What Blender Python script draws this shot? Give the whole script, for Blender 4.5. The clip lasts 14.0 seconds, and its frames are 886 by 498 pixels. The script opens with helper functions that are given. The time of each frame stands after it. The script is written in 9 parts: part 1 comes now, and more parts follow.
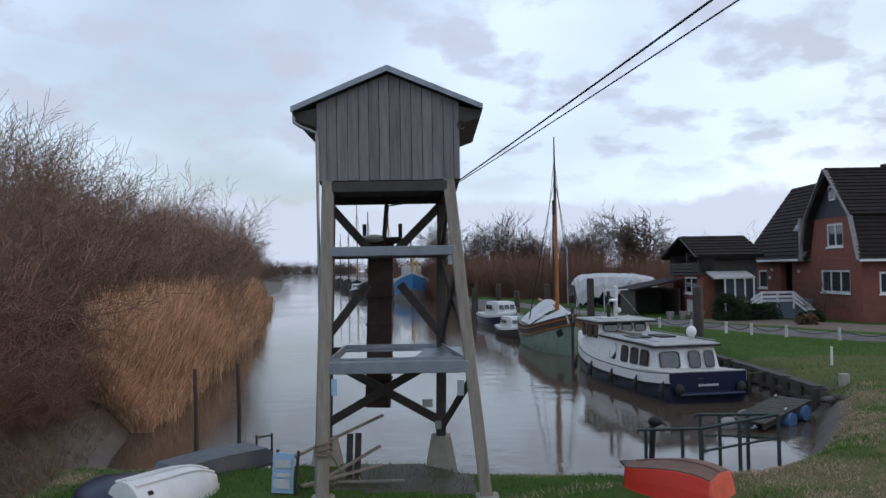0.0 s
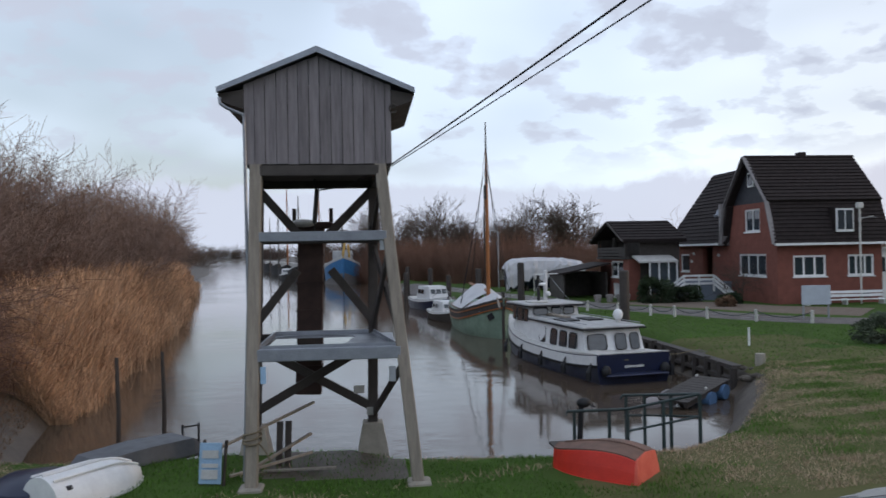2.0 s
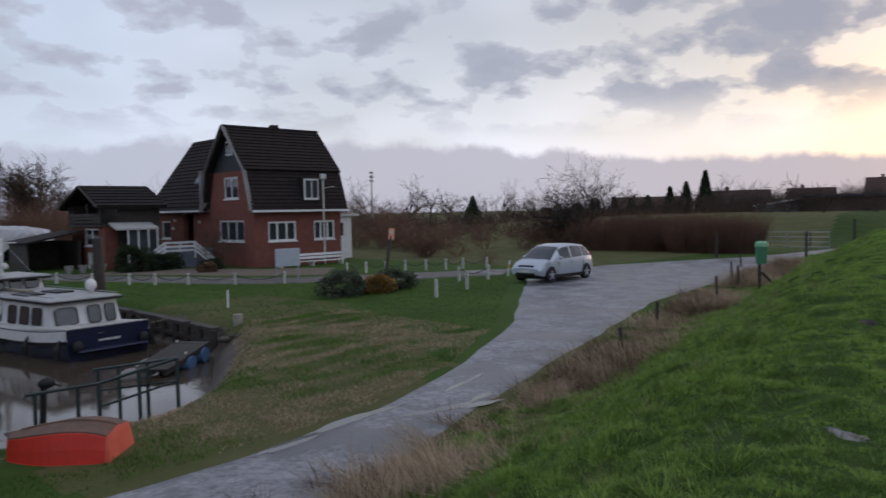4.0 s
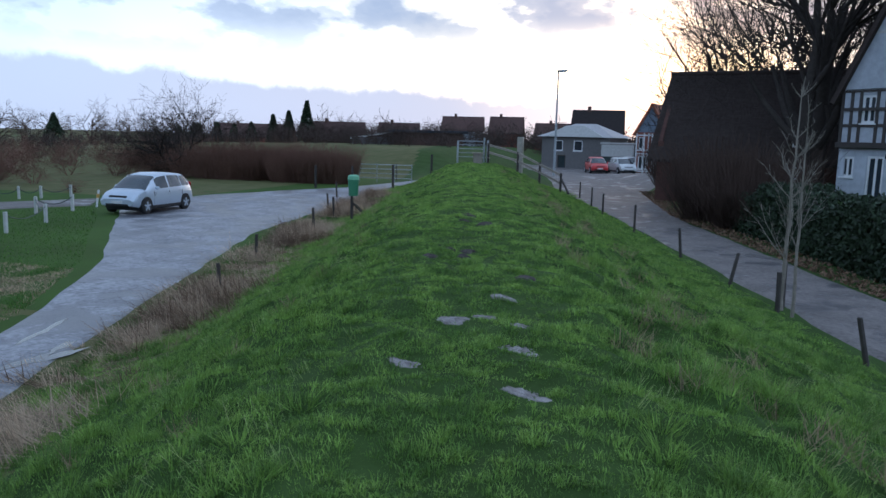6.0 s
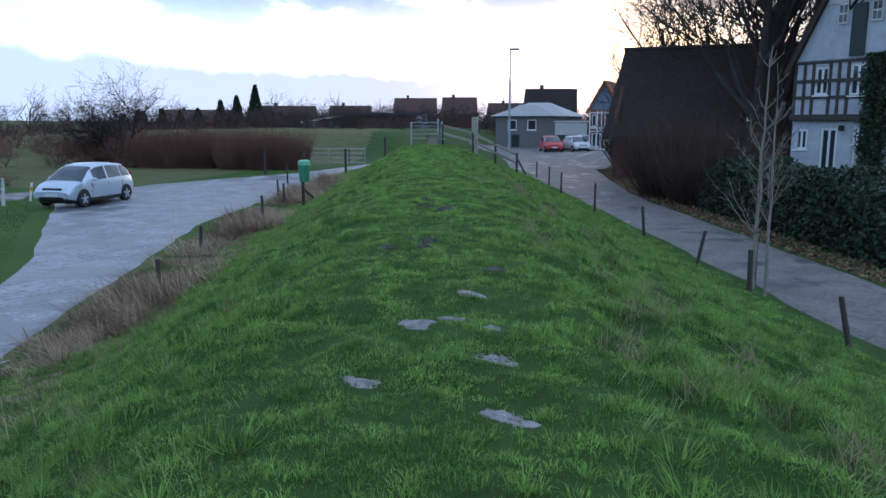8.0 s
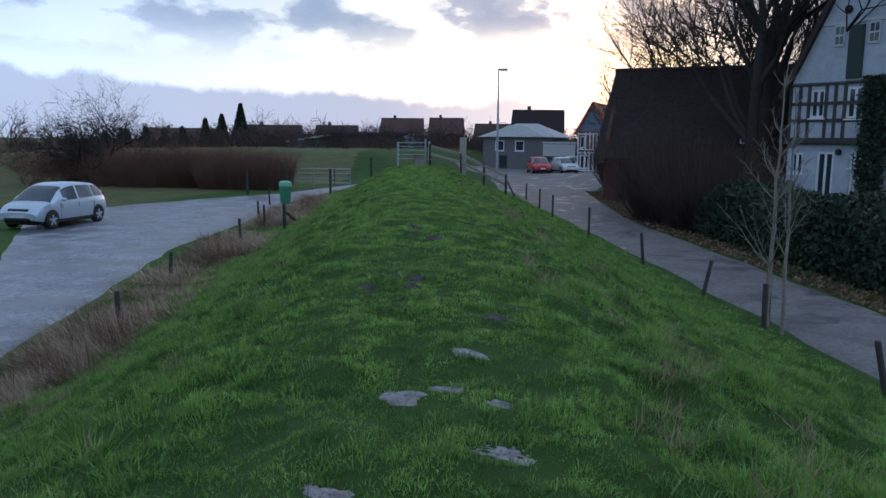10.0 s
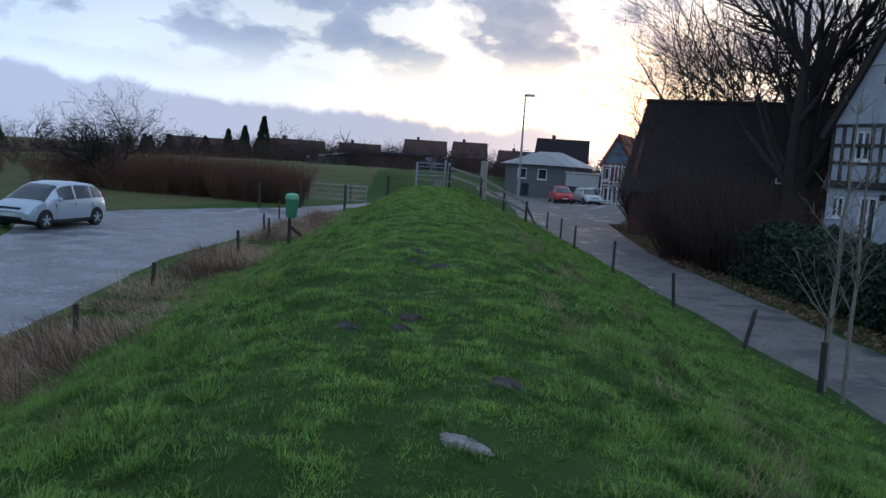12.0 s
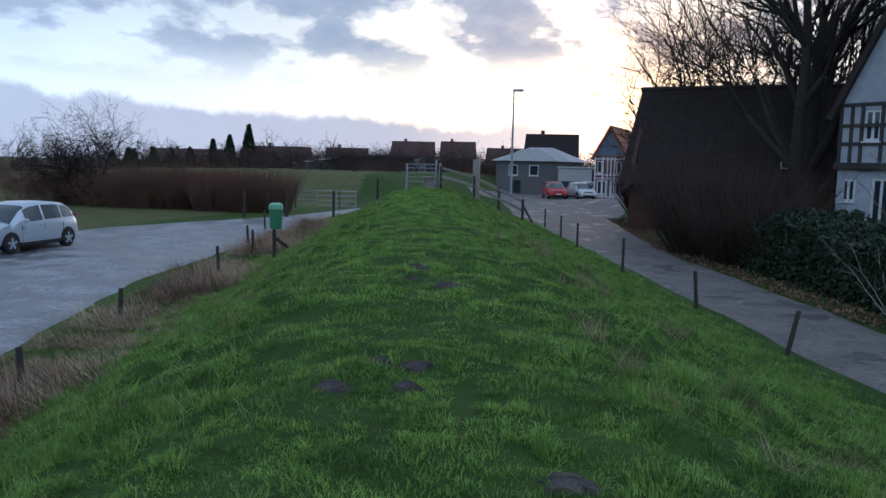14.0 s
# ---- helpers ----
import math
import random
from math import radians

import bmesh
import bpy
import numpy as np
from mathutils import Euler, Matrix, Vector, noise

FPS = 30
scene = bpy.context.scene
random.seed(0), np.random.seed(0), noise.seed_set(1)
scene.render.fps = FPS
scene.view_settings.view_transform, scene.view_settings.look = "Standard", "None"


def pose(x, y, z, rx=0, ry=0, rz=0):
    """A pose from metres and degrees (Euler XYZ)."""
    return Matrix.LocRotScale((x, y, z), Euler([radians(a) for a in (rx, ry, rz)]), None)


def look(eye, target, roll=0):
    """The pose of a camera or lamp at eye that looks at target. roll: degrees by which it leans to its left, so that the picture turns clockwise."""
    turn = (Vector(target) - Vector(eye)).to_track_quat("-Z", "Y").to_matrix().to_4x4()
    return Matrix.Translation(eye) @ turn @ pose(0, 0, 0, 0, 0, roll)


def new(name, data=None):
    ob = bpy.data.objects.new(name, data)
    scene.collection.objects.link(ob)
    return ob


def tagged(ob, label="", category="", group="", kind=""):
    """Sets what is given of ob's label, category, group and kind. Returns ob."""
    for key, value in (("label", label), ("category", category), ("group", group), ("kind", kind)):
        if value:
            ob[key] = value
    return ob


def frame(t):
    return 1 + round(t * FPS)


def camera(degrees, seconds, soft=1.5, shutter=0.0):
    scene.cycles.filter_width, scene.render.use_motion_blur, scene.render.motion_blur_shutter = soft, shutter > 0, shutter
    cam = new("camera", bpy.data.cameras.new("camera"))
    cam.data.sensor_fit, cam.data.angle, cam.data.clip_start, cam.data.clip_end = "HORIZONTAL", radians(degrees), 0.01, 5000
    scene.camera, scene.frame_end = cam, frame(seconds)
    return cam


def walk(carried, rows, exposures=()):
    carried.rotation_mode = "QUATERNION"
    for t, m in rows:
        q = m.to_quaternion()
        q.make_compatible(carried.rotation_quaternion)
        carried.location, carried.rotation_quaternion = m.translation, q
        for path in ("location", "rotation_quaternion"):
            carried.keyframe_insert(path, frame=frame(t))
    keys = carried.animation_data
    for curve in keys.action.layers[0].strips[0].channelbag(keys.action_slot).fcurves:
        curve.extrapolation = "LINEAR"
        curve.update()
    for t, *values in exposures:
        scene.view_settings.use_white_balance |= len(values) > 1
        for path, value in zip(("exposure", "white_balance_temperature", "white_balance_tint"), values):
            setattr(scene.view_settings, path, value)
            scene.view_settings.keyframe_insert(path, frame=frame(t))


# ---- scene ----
cam = camera(61.0, 14.0, shutter=0.18)
EXPOSURES = [(0.0, 0.36, 6450, 14), (3.0, 0.36, 6750, 16), (4.2, -0.13, 6600, 18), (6.5, 0.52, 5250, 9), (7.7, 0.62, 5200, 9), (11.0, -0.08, 5350, 11), (11.5, 0.08, 5350, 11), (12.0, -0.04, 5400, 11), (12.5, -0.34, 5450, 11), (13.0, -0.2, 5450, 11), (14.0, 0.08, 5450, 10)]
PATH = [
    (0, (0.51, -0.149, 2.957), (0.539, 1.85, 3.013), -1.0),
    (0.5, (0.495, -0.105, 2.981), (0.522, 1.895, 3.021), -0.8),
    (1, (0.495, -0.105, 2.98), (0.526, 1.894, 3.014), -1.0),
    (1.5, (0.499, -0.116, 2.977), (0.551, 1.883, 3.004), -1.1),
    (2, (0.513, -0.094, 2.97), (0.722, 1.895, 2.981), -1.1),
    (2.5, (0.554, -0.033, 2.945), (1.048, 1.905, 2.929), -1.2),
    (3, (0.6, -0.034, 2.939), (1.219, 1.868, 2.895), -1.5),
    (3.5, (0.613, 0.009, 2.913), (1.6, 1.746, 2.842), -1.4),
    (4, (0.71, 0.052, 2.865), (2.094, 1.492, 2.766), -1.1),
    (4.2, (0.727, 0.021, 2.857), (2.227, 1.339, 2.75), -1.1),
    (6.3, (0.73, -0.1, 3.05), (2.631, 0.441, 2.75), 1.5),
    (6.5, (0.81, -0.075, 3.046), (2.711, 0.468, 2.745), 1.32),
    (7, (1.045, 0.035, 3.03), (2.95, 0.561, 2.724), 0.67),
    (7.5, (1.274, 0.1, 3.0), (3.191, 0.568, 2.675), 0.26),
    (7.7, (1.374, 0.125, 2.995), (3.293, 0.583, 2.665), 0.2),
    (9.8, (2.529, 0.437, 3.015), (4.459, 0.848, 2.691), 0.5),
    (10, (2.64, 0.47, 3.01), (4.575, 0.886, 2.727), 0.6),
    (10.5, (3.018, 0.56, 2.965), (4.967, 0.938, 2.724), 0.7),
    (11, (3.433, 0.65, 2.916), (5.387, 1.034, 2.732), 1.3),
    (11.5, (3.866, 0.683, 2.878), (5.81, 1.091, 2.648), 2.2),
    (12, (4.242, 0.703, 2.858), (6.175, 1.167, 2.637), 3.9),
    (12.5, (4.683, 0.797, 2.838), (6.614, 1.295, 2.69), 2.4),
    (13, (5.057, 0.954, 2.808), (6.993, 1.42, 2.629), 2.1),
    (13.5, (5.398, 1.135, 2.832), (7.332, 1.601, 2.622), 1.8),
    (14, (5.699, 1.195, 2.838), (7.637, 1.639, 2.619), 1.3),
]
walk(cam, [(t, look(e, g, r)) for t, e, g, r in PATH], EXPOSURES)

# ---------- world, sun ----------
SUN_AZ, SUN_EL = math.radians(-3.0), math.radians(4.0)      # azimuth from +x, counter-clockwise


def nd(nt, kind, **kw):
    n = nt.nodes.new(kind)
    for k, v in kw.items():
        n.inputs[k].default_value = v
    return n


def mathn(nt, op, a, b=None, clamp=False):
    n = nt.nodes.new("ShaderNodeMath")
    n.operation, n.use_clamp = op, clamp
    for i, v in enumerate((a, b)):
        if v is None:
            continue
        if isinstance(v, (int, float)):
            n.inputs[i].default_value = v
        else:
            nt.links.new(v, n.inputs[i])
    return n.outputs[0]


def mixc(nt, fac, a, b, mode="MIX"):
    n = nt.nodes.new("ShaderNodeMix")
    n.data_type, n.blend_type = "RGBA", mode
    for i, v in ((0, fac), (6, a), (7, b)):
        if isinstance(v, (int, float)):
            n.inputs[i].default_value = v
        elif isinstance(v, tuple):
            n.inputs[i].default_value = (*v, 1) if len(v) == 3 else v
        else:
            nt.links.new(v, n.inputs[i])
    return n.outputs[2]


def ramp(nt, fac, stops):
    n = nt.nodes.new("ShaderNodeValToRGB")
    while len(n.color_ramp.elements) < len(stops):
        n.color_ramp.elements.new(0.5)
    for e, (p, c) in zip(n.color_ramp.elements, stops):
        e.position = p
        e.color = (c, c, c, 1) if isinstance(c, (int, float)) else (*c, 1)
    n.color_ramp.interpolation = "EASE"
    nt.links.new(fac, n.inputs[0])
    return n.outputs[0]


def build_world():
    w = bpy.data.worlds.new("sky")
    scene.world = w
    w.use_nodes = True
    nt = w.node_tree
    nt.nodes.clear()
    L = nt.links.new
    sky = nt.nodes.new("ShaderNodeTexSky")
    sky.sky_type, sky.sun_disc = "NISHITA", False
    sky.sun_elevation, sky.sun_rotation = SUN_EL, math.pi / 2 - SUN_AZ
    sky.altitude, sky.air_density, sky.dust_density, sky.ozone_density = 0, 1.0, 1.5, 1.5
    tc = nt.nodes.new("ShaderNodeTexCoord")
    sep = nt.nodes.new("ShaderNodeSeparateXYZ")
    L(tc.outputs["Generated"], sep.inputs[0])
    z = mathn(nt, "MAXIMUM", sep.outputs[2], 0.0)
    # distance from the sun, for the glow that the cloud passes on
    dot = nt.nodes.new("ShaderNodeVectorMath")
    dot.operation = "DOT_PRODUCT"
    L(tc.outputs["Generated"], dot.inputs[0])
    dot.inputs[1].default_value = (math.cos(SUN_AZ) * math.cos(SUN_EL), math.sin(SUN_AZ) * math.cos(SUN_EL), math.sin(SUN_EL))
    near0 = ramp(nt, dot.outputs["Value"], [(0.6, 0.0), (1.0, 1.0)])
    # cloud layer seen in perspective
    den = mathn(nt, "ADD", z, 0.34)
    u = mathn(nt, "DIVIDE", sep.outputs[0], den)
    v = mathn(nt, "DIVIDE", sep.outputs[1], den)
    com = nt.nodes.new("ShaderNodeCombineXYZ")
    L(u, com.inputs[0]), L(v, com.inputs[1])
    n1 = nd(nt, "ShaderNodeTexNoise", Scale=5.2, Detail=6.0, Roughness=0.52, Distortion=0.1)
    L(com.outputs[0], n1.inputs["Vector"])
    cover = ramp(nt, mathn(nt, "ADD", n1.outputs["Fac"], mathn(nt, "MULTIPLY", near0, 0.06)), [(0.49, 0.0), (0.535, 0.45), (0.60, 0.9), (0.70, 1.0)])
    cover = mathn(nt, "MULTIPLY", cover, ramp(nt, sep.outputs[2], [(0.085, 0.0), (0.16, 1.0)]))
    n2 = nd(nt, "ShaderNodeTexNoise", Scale=0.5, Detail=4.0, Roughness=0.5)
    L(com.outputs[0], n2.inputs["Vector"])
    veil = ramp(nt, n2.outputs["Fac"], [(0.3, 0.25), (0.7, 0.9)])
    # bank of cloud above the horizon with a lumpy top
    n3 = nd(nt, "ShaderNodeTexNoise", Scale=12.0, Detail=6.0, Roughness=0.6)
    L(tc.outputs["Generated"], n3.inputs["Vector"])
    n4 = nd(nt, "ShaderNodeTexNoise", Scale=3.0, Detail=2.0)
    L(tc.outputs["Generated"], n4.inputs["Vector"])
    top = mathn(nt, "ADD", mathn(nt, "MULTIPLY", n3.outputs["Fac"], 0.06), mathn(nt, "MULTIPLY", n4.outputs["Fac"], 0.04))
    bank = ramp(nt, mathn(nt, "ADD", mathn(nt, "MULTIPLY", mathn(nt, "SUBTRACT", mathn(nt, "ADD", mathn(nt, "SUBTRACT", top, mathn(nt, "MULTIPLY", near0, 0.035)), BANK_TOP), sep.outputs[2]), 20.0), 0.3), [(0.22, 0.0), (0.5, 1.0)])
    near = ramp(nt, dot.outputs["Value"], [(0.2, 0.0), (0.65, 0.3), (0.88, 0.65), (1.0, 1.0)])
    tight = ramp(nt, dot.outputs["Value"], [(0.94, 0.0), (0.985, 0.2), (1.0, 1.0)])
    base = mixc(nt, 1.0, sky.outputs[0], (SKY_GAIN, SKY_GAIN, SKY_GAIN), "MULTIPLY")
    white = mixc(nt, near, VEIL_FAR, VEIL_SUN)
    clear = mixc(nt, veil, base, white)
    grey = mixc(nt, near, CLOUD_FAR, CLOUD_SUN)
    sky1 = mixc(nt, mathn(nt, "MULTIPLY", cover, 0.92), clear, grey)
    bankc = mixc(nt, near, BANK_FAR, BANK_SUN)
    thin = mathn(nt, "SUBTRACT", 0.92, mathn(nt, "MULTIPLY", tight, 0.6), True)
    sky2 = mixc(nt, mathn(nt, "MULTIPLY", bank, thin), sky1, bankc)
    glow = mixc(nt, tight, (0.0, 0.0, 0.0), GLOW)
    sky3 = mixc(nt, 1.0, sky2, glow, "ADD")
    bg = nt.nodes.new("ShaderNodeBackground")
    bg.inputs["Strength"].default_value = SKY_STRENGTH
    L(sky3, bg.inputs[0])
    out = nt.nodes.new("ShaderNodeOutputWorld")
    L(bg.outputs[0], out.inputs[0])


SKY_STRENGTH, SKY_GAIN, BANK_TOP = 0.15, 1.0, 0.042
VEIL_FAR, VEIL_SUN = (5.5, 6.7, 8.2), (9.0, 8.8, 8.8)
CLOUD_FAR, CLOUD_SUN = (2.9, 3.3, 4.0), (2.0, 2.3, 2.85)
BANK_FAR, BANK_SUN = (3.3, 3.75, 4.5), (3.6, 3.3, 3.5)
GLOW = (3.4, 1.5, 0.35)
build_world()
sun_data = bpy.data.lights.new("sun", "SUN")
sun_data.energy, sun_data.angle, sun_data.color = 0.5, math.radians(10), (1.0, 0.82, 0.62)
sun = new("sun", sun_data)
sun.matrix_world = look((60 * math.cos(SUN_AZ), 60 * math.sin(SUN_AZ), 60 * math.tan(SUN_EL) + 10), (0, 0, 10))


# ---------- materials ----------
def mat(name, col, col2=None, scale=8.0, rough=0.8, metal=0.0, bump=0.2, fine=60.0, stretch=(1, 1, 1), spread=0.5, vary=0.12, spec=0.4, coords="Object"):
    """A surface with broad stains, fine grain, relief and a slight change from piece to piece."""
    m = bpy.data.materials.new(name)
    m.use_nodes = True
    nt = m.node_tree
    b = nt.nodes["Principled BSDF"]
    L = nt.links.new
    tc = nt.nodes.new("ShaderNodeTexCoord")
    mp = nt.nodes.new("ShaderNodeMapping")
    mp.inputs["Scale"].default_value = stretch
    L(tc.outputs[coords], mp.inputs[0])
    a = nd(nt, "ShaderNodeTexNoise", Scale=scale, Detail=5.0, Roughness=0.6)
    f = nd(nt, "ShaderNodeTexNoise", Scale=fine, Detail=3.0, Roughness=0.6)
    L(mp.outputs[0], a.inputs["Vector"]), L(mp.outputs[0], f.inputs["Vector"])
    col2 = col2 or tuple(c * 0.6 for c in col)
    k = ramp(nt, a.outputs["Fac"], [(0.5 - spread / 2, 0.0), (0.5 + spread / 2, 1.0)])
    c = mixc(nt, k, col, col2)
    c = mixc(nt, 0.35, c, mixc(nt, f.outputs["Fac"], tuple(min(1, q * 1.5) for q in col), tuple(q * 0.5 for q in col2)))
    oi = nt.nodes.new("ShaderNodeObjectInfo")
    val = mathn(nt, "ADD", mathn(nt, "MULTIPLY", oi.outputs["Random"], 2 * vary), 1 - vary)
    hsv = nt.nodes.new("ShaderNodeHueSaturation")
    L(val, hsv.inputs["Value"]), L(c, hsv.inputs["Color"])
    L(hsv.outputs[0], b.inputs["Base Color"])
    r = mathn(nt, "ADD", mathn(nt, "MULTIPLY", a.outputs["Fac"], 0.25), rough - 0.125, True)
    L(r, b.inputs["Roughness"])
    b.inputs["Metallic"].default_value = metal
    b.inputs["Specular IOR Level"].default_value = spec
    if bump:
        bp = nd(nt, "ShaderNodeBump", Strength=bump, Distance=0.01)
        L(mixc(nt, 0.5, a.outputs["Fac"], f.outputs["Fac"]), bp.inputs["Height"])
        L(bp.outputs[0], b.inputs["Normal"])
    return m


def glass(name, tint=(0.02, 0.025, 0.03), rough=0.06):
    m = bpy.data.materials.new(name)
    m.use_nodes = True
    nt = m.node_tree
    b = nt.nodes["Principled BSDF"]
    a = nd(nt, "ShaderNodeTexNoise", Scale=2.0, Detail=3.0)
    k = mixc(nt, a.outputs["Fac"], tint, tuple(q * 2.2 for q in tint))
    nt.links.new(k, b.inputs["Base Color"])
    b.inputs["Roughness"].default_value = rough
    b.inputs["Specular IOR Level"].default_value = 0.8
    return m


def island(m, amount=0.5):
    """Changes a material a little from leaf to leaf of a joined mesh."""
    nt = m.node_tree
    b = nt.nodes["Principled BSDF"]
    src = b.inputs["Base Color"].links[0].from_socket
    g = nt.nodes.new("ShaderNodeNewGeometry")
    val = mathn(nt, "ADD", mathn(nt, "MULTIPLY", g.outputs["Random Per Island"], 2 * amount), 1 - amount)
    hsv = nt.nodes.new("ShaderNodeHueSaturation")
    nt.links.new(val, hsv.inputs["Value"]), nt.links.new(src, hsv.inputs["Color"])
    nt.links.new(hsv.outputs[0], b.inputs["Base Color"])
    return m


def leafy(m, share=0.35):
    """Lets some light through thin blades."""
    nt = m.node_tree
    b = nt.nodes["Principled BSDF"]
    t = nt.nodes.new("ShaderNodeBsdfTranslucent")
    nt.links.new(b.inputs["Base Color"].links[0].from_socket, t.inputs["Color"])
    x = nt.nodes.new("ShaderNodeMixShader")
    x.inputs[0].default_value = share
    nt.links.new(b.outputs[0], x.inputs[1]), nt.links.new(t.outputs[0], x.inputs[2])
    nt.links.new(x.outputs[0], nt.nodes["Material Output"].inputs[0])
    return m


def water_material():
    m = bpy.data.materials.new("river_water")
    m.use_nodes = True
    nt = m.node_tree
    b = nt.nodes["Principled BSDF"]
    b.inputs["Base Color"].default_value = (0.075, 0.055, 0.04, 1)
    b.inputs["Roughness"].default_value = 0.07
    b.inputs["IOR"].default_value = 1.33
    b.inputs["Specular IOR Level"].default_value = 0.75
    tc = nt.nodes.new("ShaderNodeTexCoord")
    a = nd(nt, "ShaderNodeTexNoise", Scale=1.6, Detail=4.0, Roughness=0.55)
    c = nd(nt, "ShaderNodeTexNoise", Scale=0.12, Detail=2.0)
    nt.links.new(tc.outputs["Object"], a.inputs["Vector"]), nt.links.new(tc.outputs["Object"], c.inputs["Vector"])
    st = ramp(nt, c.outputs["Fac"], [(0.38, 0.12), (0.62, 1.0)])
    bp = nd(nt, "ShaderNodeBump", Distance=0.035)
    nt.links.new(mathn(nt, "MULTIPLY", st, 0.55), bp.inputs["Strength"])
    nt.links.new(a.outputs["Fac"], bp.inputs["Height"])
    nt.links.new(bp.outputs[0], b.inputs["Normal"])
    return m


def road_material(name, dry, wet, wetness):
    """Patchy gravel or setts: pale grit, darker worn lanes, wet spots with a sheen."""
    m = mat(name, dry, tuple(q * 0.42 for q in dry), scale=1.1, rough=0.75, bump=1.0, fine=22, spread=0.18)
    nt = m.node_tree
    b = nt.nodes["Principled BSDF"]
    tc = nt.nodes.new("ShaderNodeTexCoord")
    a = nd(nt, "ShaderNodeTexNoise", Scale=0.55, Detail=9.0, Roughness=0.68, Distortion=0.4)
    g = nd(nt, "ShaderNodeTexVoronoi", Scale=14.0)
    nt.links.new(tc.outputs["Object"], a.inputs["Vector"]), nt.links.new(tc.outputs["Object"], g.inputs["Vector"])
    k = ramp(nt, a.outputs["Fac"], [(0.60 - wetness, 0.0), (0.66 - wetness, 1.0)])
    src = b.inputs["Base Color"].links[0].from_socket
    grit = mixc(nt, mathn(nt, "MULTIPLY", g.outputs["Distance"], 0.8, True), src, tuple(q * 1.35 for q in dry))
    p = nd(nt, "ShaderNodeTexNoise", Scale=8.0, Detail=8.0, Roughness=0.7)
    nt.links.new(tc.outputs["Object"], p.inputs["Vector"])
    grit = mixc(nt, 1.0, grit, ramp(nt, p.outputs["Fac"], [(0.36, 0.68), (0.5, 1.0), (0.64, 1.22)]), "MULTIPLY")
    nt.links.new(mixc(nt, k, grit, wet), b.inputs["Base Color"])
    r = b.inputs["Roughness"].links[0].from_socket
    nt.links.new(mathn(nt, "ADD", mathn(nt, "MULTIPLY", k, -0.38), r, True), b.inputs["Roughness"])
    return m


M = {}
# ground colour darkened so the gaps between the blades look shaded
M["grass"] = mat("grass_ground", (0.045, 0.08, 0.018), (0.024, 0.042, 0.010), scale=1.2, fine=28, rough=0.95, bump=0.8, spec=0.1)
M["lawn"] = mat("mown_lawn", (0.052, 0.10, 0.018), (0.042, 0.062, 0.018), scale=0.35, fine=30, rough=0.95, bump=0.5, spec=0.1)
M["rough_grass"] = mat("rough_winter_grass", (0.12, 0.11, 0.05), (0.06, 0.075, 0.025), scale=0.9, fine=24, rough=0.95, bump=0.8, spec=0.1)
M["mud"] = mat("river_mud", (0.075, 0.055, 0.038), (0.04, 0.03, 0.022), scale=2.0, rough=0.6, bump=0.6)
M["soil"] = mat("pale_sandy_soil", (0.34, 0.31, 0.30), (0.12, 0.10, 0.095), scale=9, fine=60, rough=0.95, bump=1.0, spread=0.4, coords="Object")
M["dark_soil"] = mat("dark_turned_soil", (0.10, 0.082, 0.075), (0.03, 0.025, 0.022), scale=9, fine=60, rough=0.95, bump=1.0)
M["grey_leaf"] = island(mat("grey_green_leaves", (0.09, 0.11, 0.07), (0.05, 0.065, 0.04), scale=2, rough=0.8, bump=0), 0.4)
M["gravel"] = mat("brown_gravel", (0.17, 0.13, 0.10), (0.10, 0.075, 0.06), scale=3, fine=50, rough=0.9, bump=0.6)
# patches hold leaf tones and also the darkness of gaps between tufts
M["blade"] = leafy(island(mat("grass_blades", (0.265, 0.41, 0.082), (0.058, 0.128, 0.026), scale=2.8, fine=7, rough=0.65, bump=0, spec=0.3, spread=0.24), 0.45))
M["pale_blade"] = leafy(island(mat("pale_grass_blades", (0.30, 0.34, 0.13), (0.19, 0.25, 0.08), scale=1.5, fine=7, rough=0.65, bump=0, spec=0.3), 0.4))
M["fresh_blade"] = leafy(island(mat("fresh_grass_blades", (0.27, 0.42, 0.08), (0.16, 0.27, 0.055), scale=2.0, fine=7, rough=0.65, bump=0, spec=0.3, spread=0.3), 0.45))
M["dead_blade"] = leafy(island(mat("dead_brown_grass", (0.20, 0.13, 0.085), (0.11, 0.075, 0.05), scale=1.2, fine=6, rough=0.85, bump=0), 0.45))
M["dry_blade"] = leafy(island(mat("dry_grass_blades", (0.36, 0.28, 0.17), (0.21, 0.16, 0.10), scale=0.8, fine=6, rough=0.8, bump=0), 0.4))
M["matted_blade"] = leafy(island(mat("matted_dead_grass", (0.52, 0.40, 0.28), (0.30, 0.22, 0.155), scale=1.6, fine=6, rough=0.85, bump=0), 0.45))
M["reed"] = island(mat("dry_reeds", (0.60, 0.37, 0.22), (0.40, 0.235, 0.14), scale=0.5, fine=5, rough=0.8, bump=0), 0.4)
M["bark"] = mat("grey_brown_bark", (0.11, 0.082, 0.063), (0.06, 0.044, 0.036), scale=6, rough=0.9, bump=0.6, spec=0.2)
M["bark_red"] = mat("red_brown_bark", (0.27, 0.185, 0.145), (0.16, 0.11, 0.09), scale=3, rough=0.9, bump=0, spec=0.2)
M["red_twig"] = mat("reddish_twigs", (0.20, 0.11, 0.078), (0.12, 0.068, 0.05), scale=1, rough=0.9, bump=0, spec=0.2)
M["far_twig"] = mat("far_bare_twigs", (0.085, 0.06, 0.05), (0.05, 0.038, 0.034), scale=0.2, rough=0.95, bump=0, spec=0.1)
M["pale_bark"] = mat("pale_bark", (0.24, 0.21, 0.17), (0.13, 0.11, 0.09), scale=8, rough=0.85, bump=0.3)
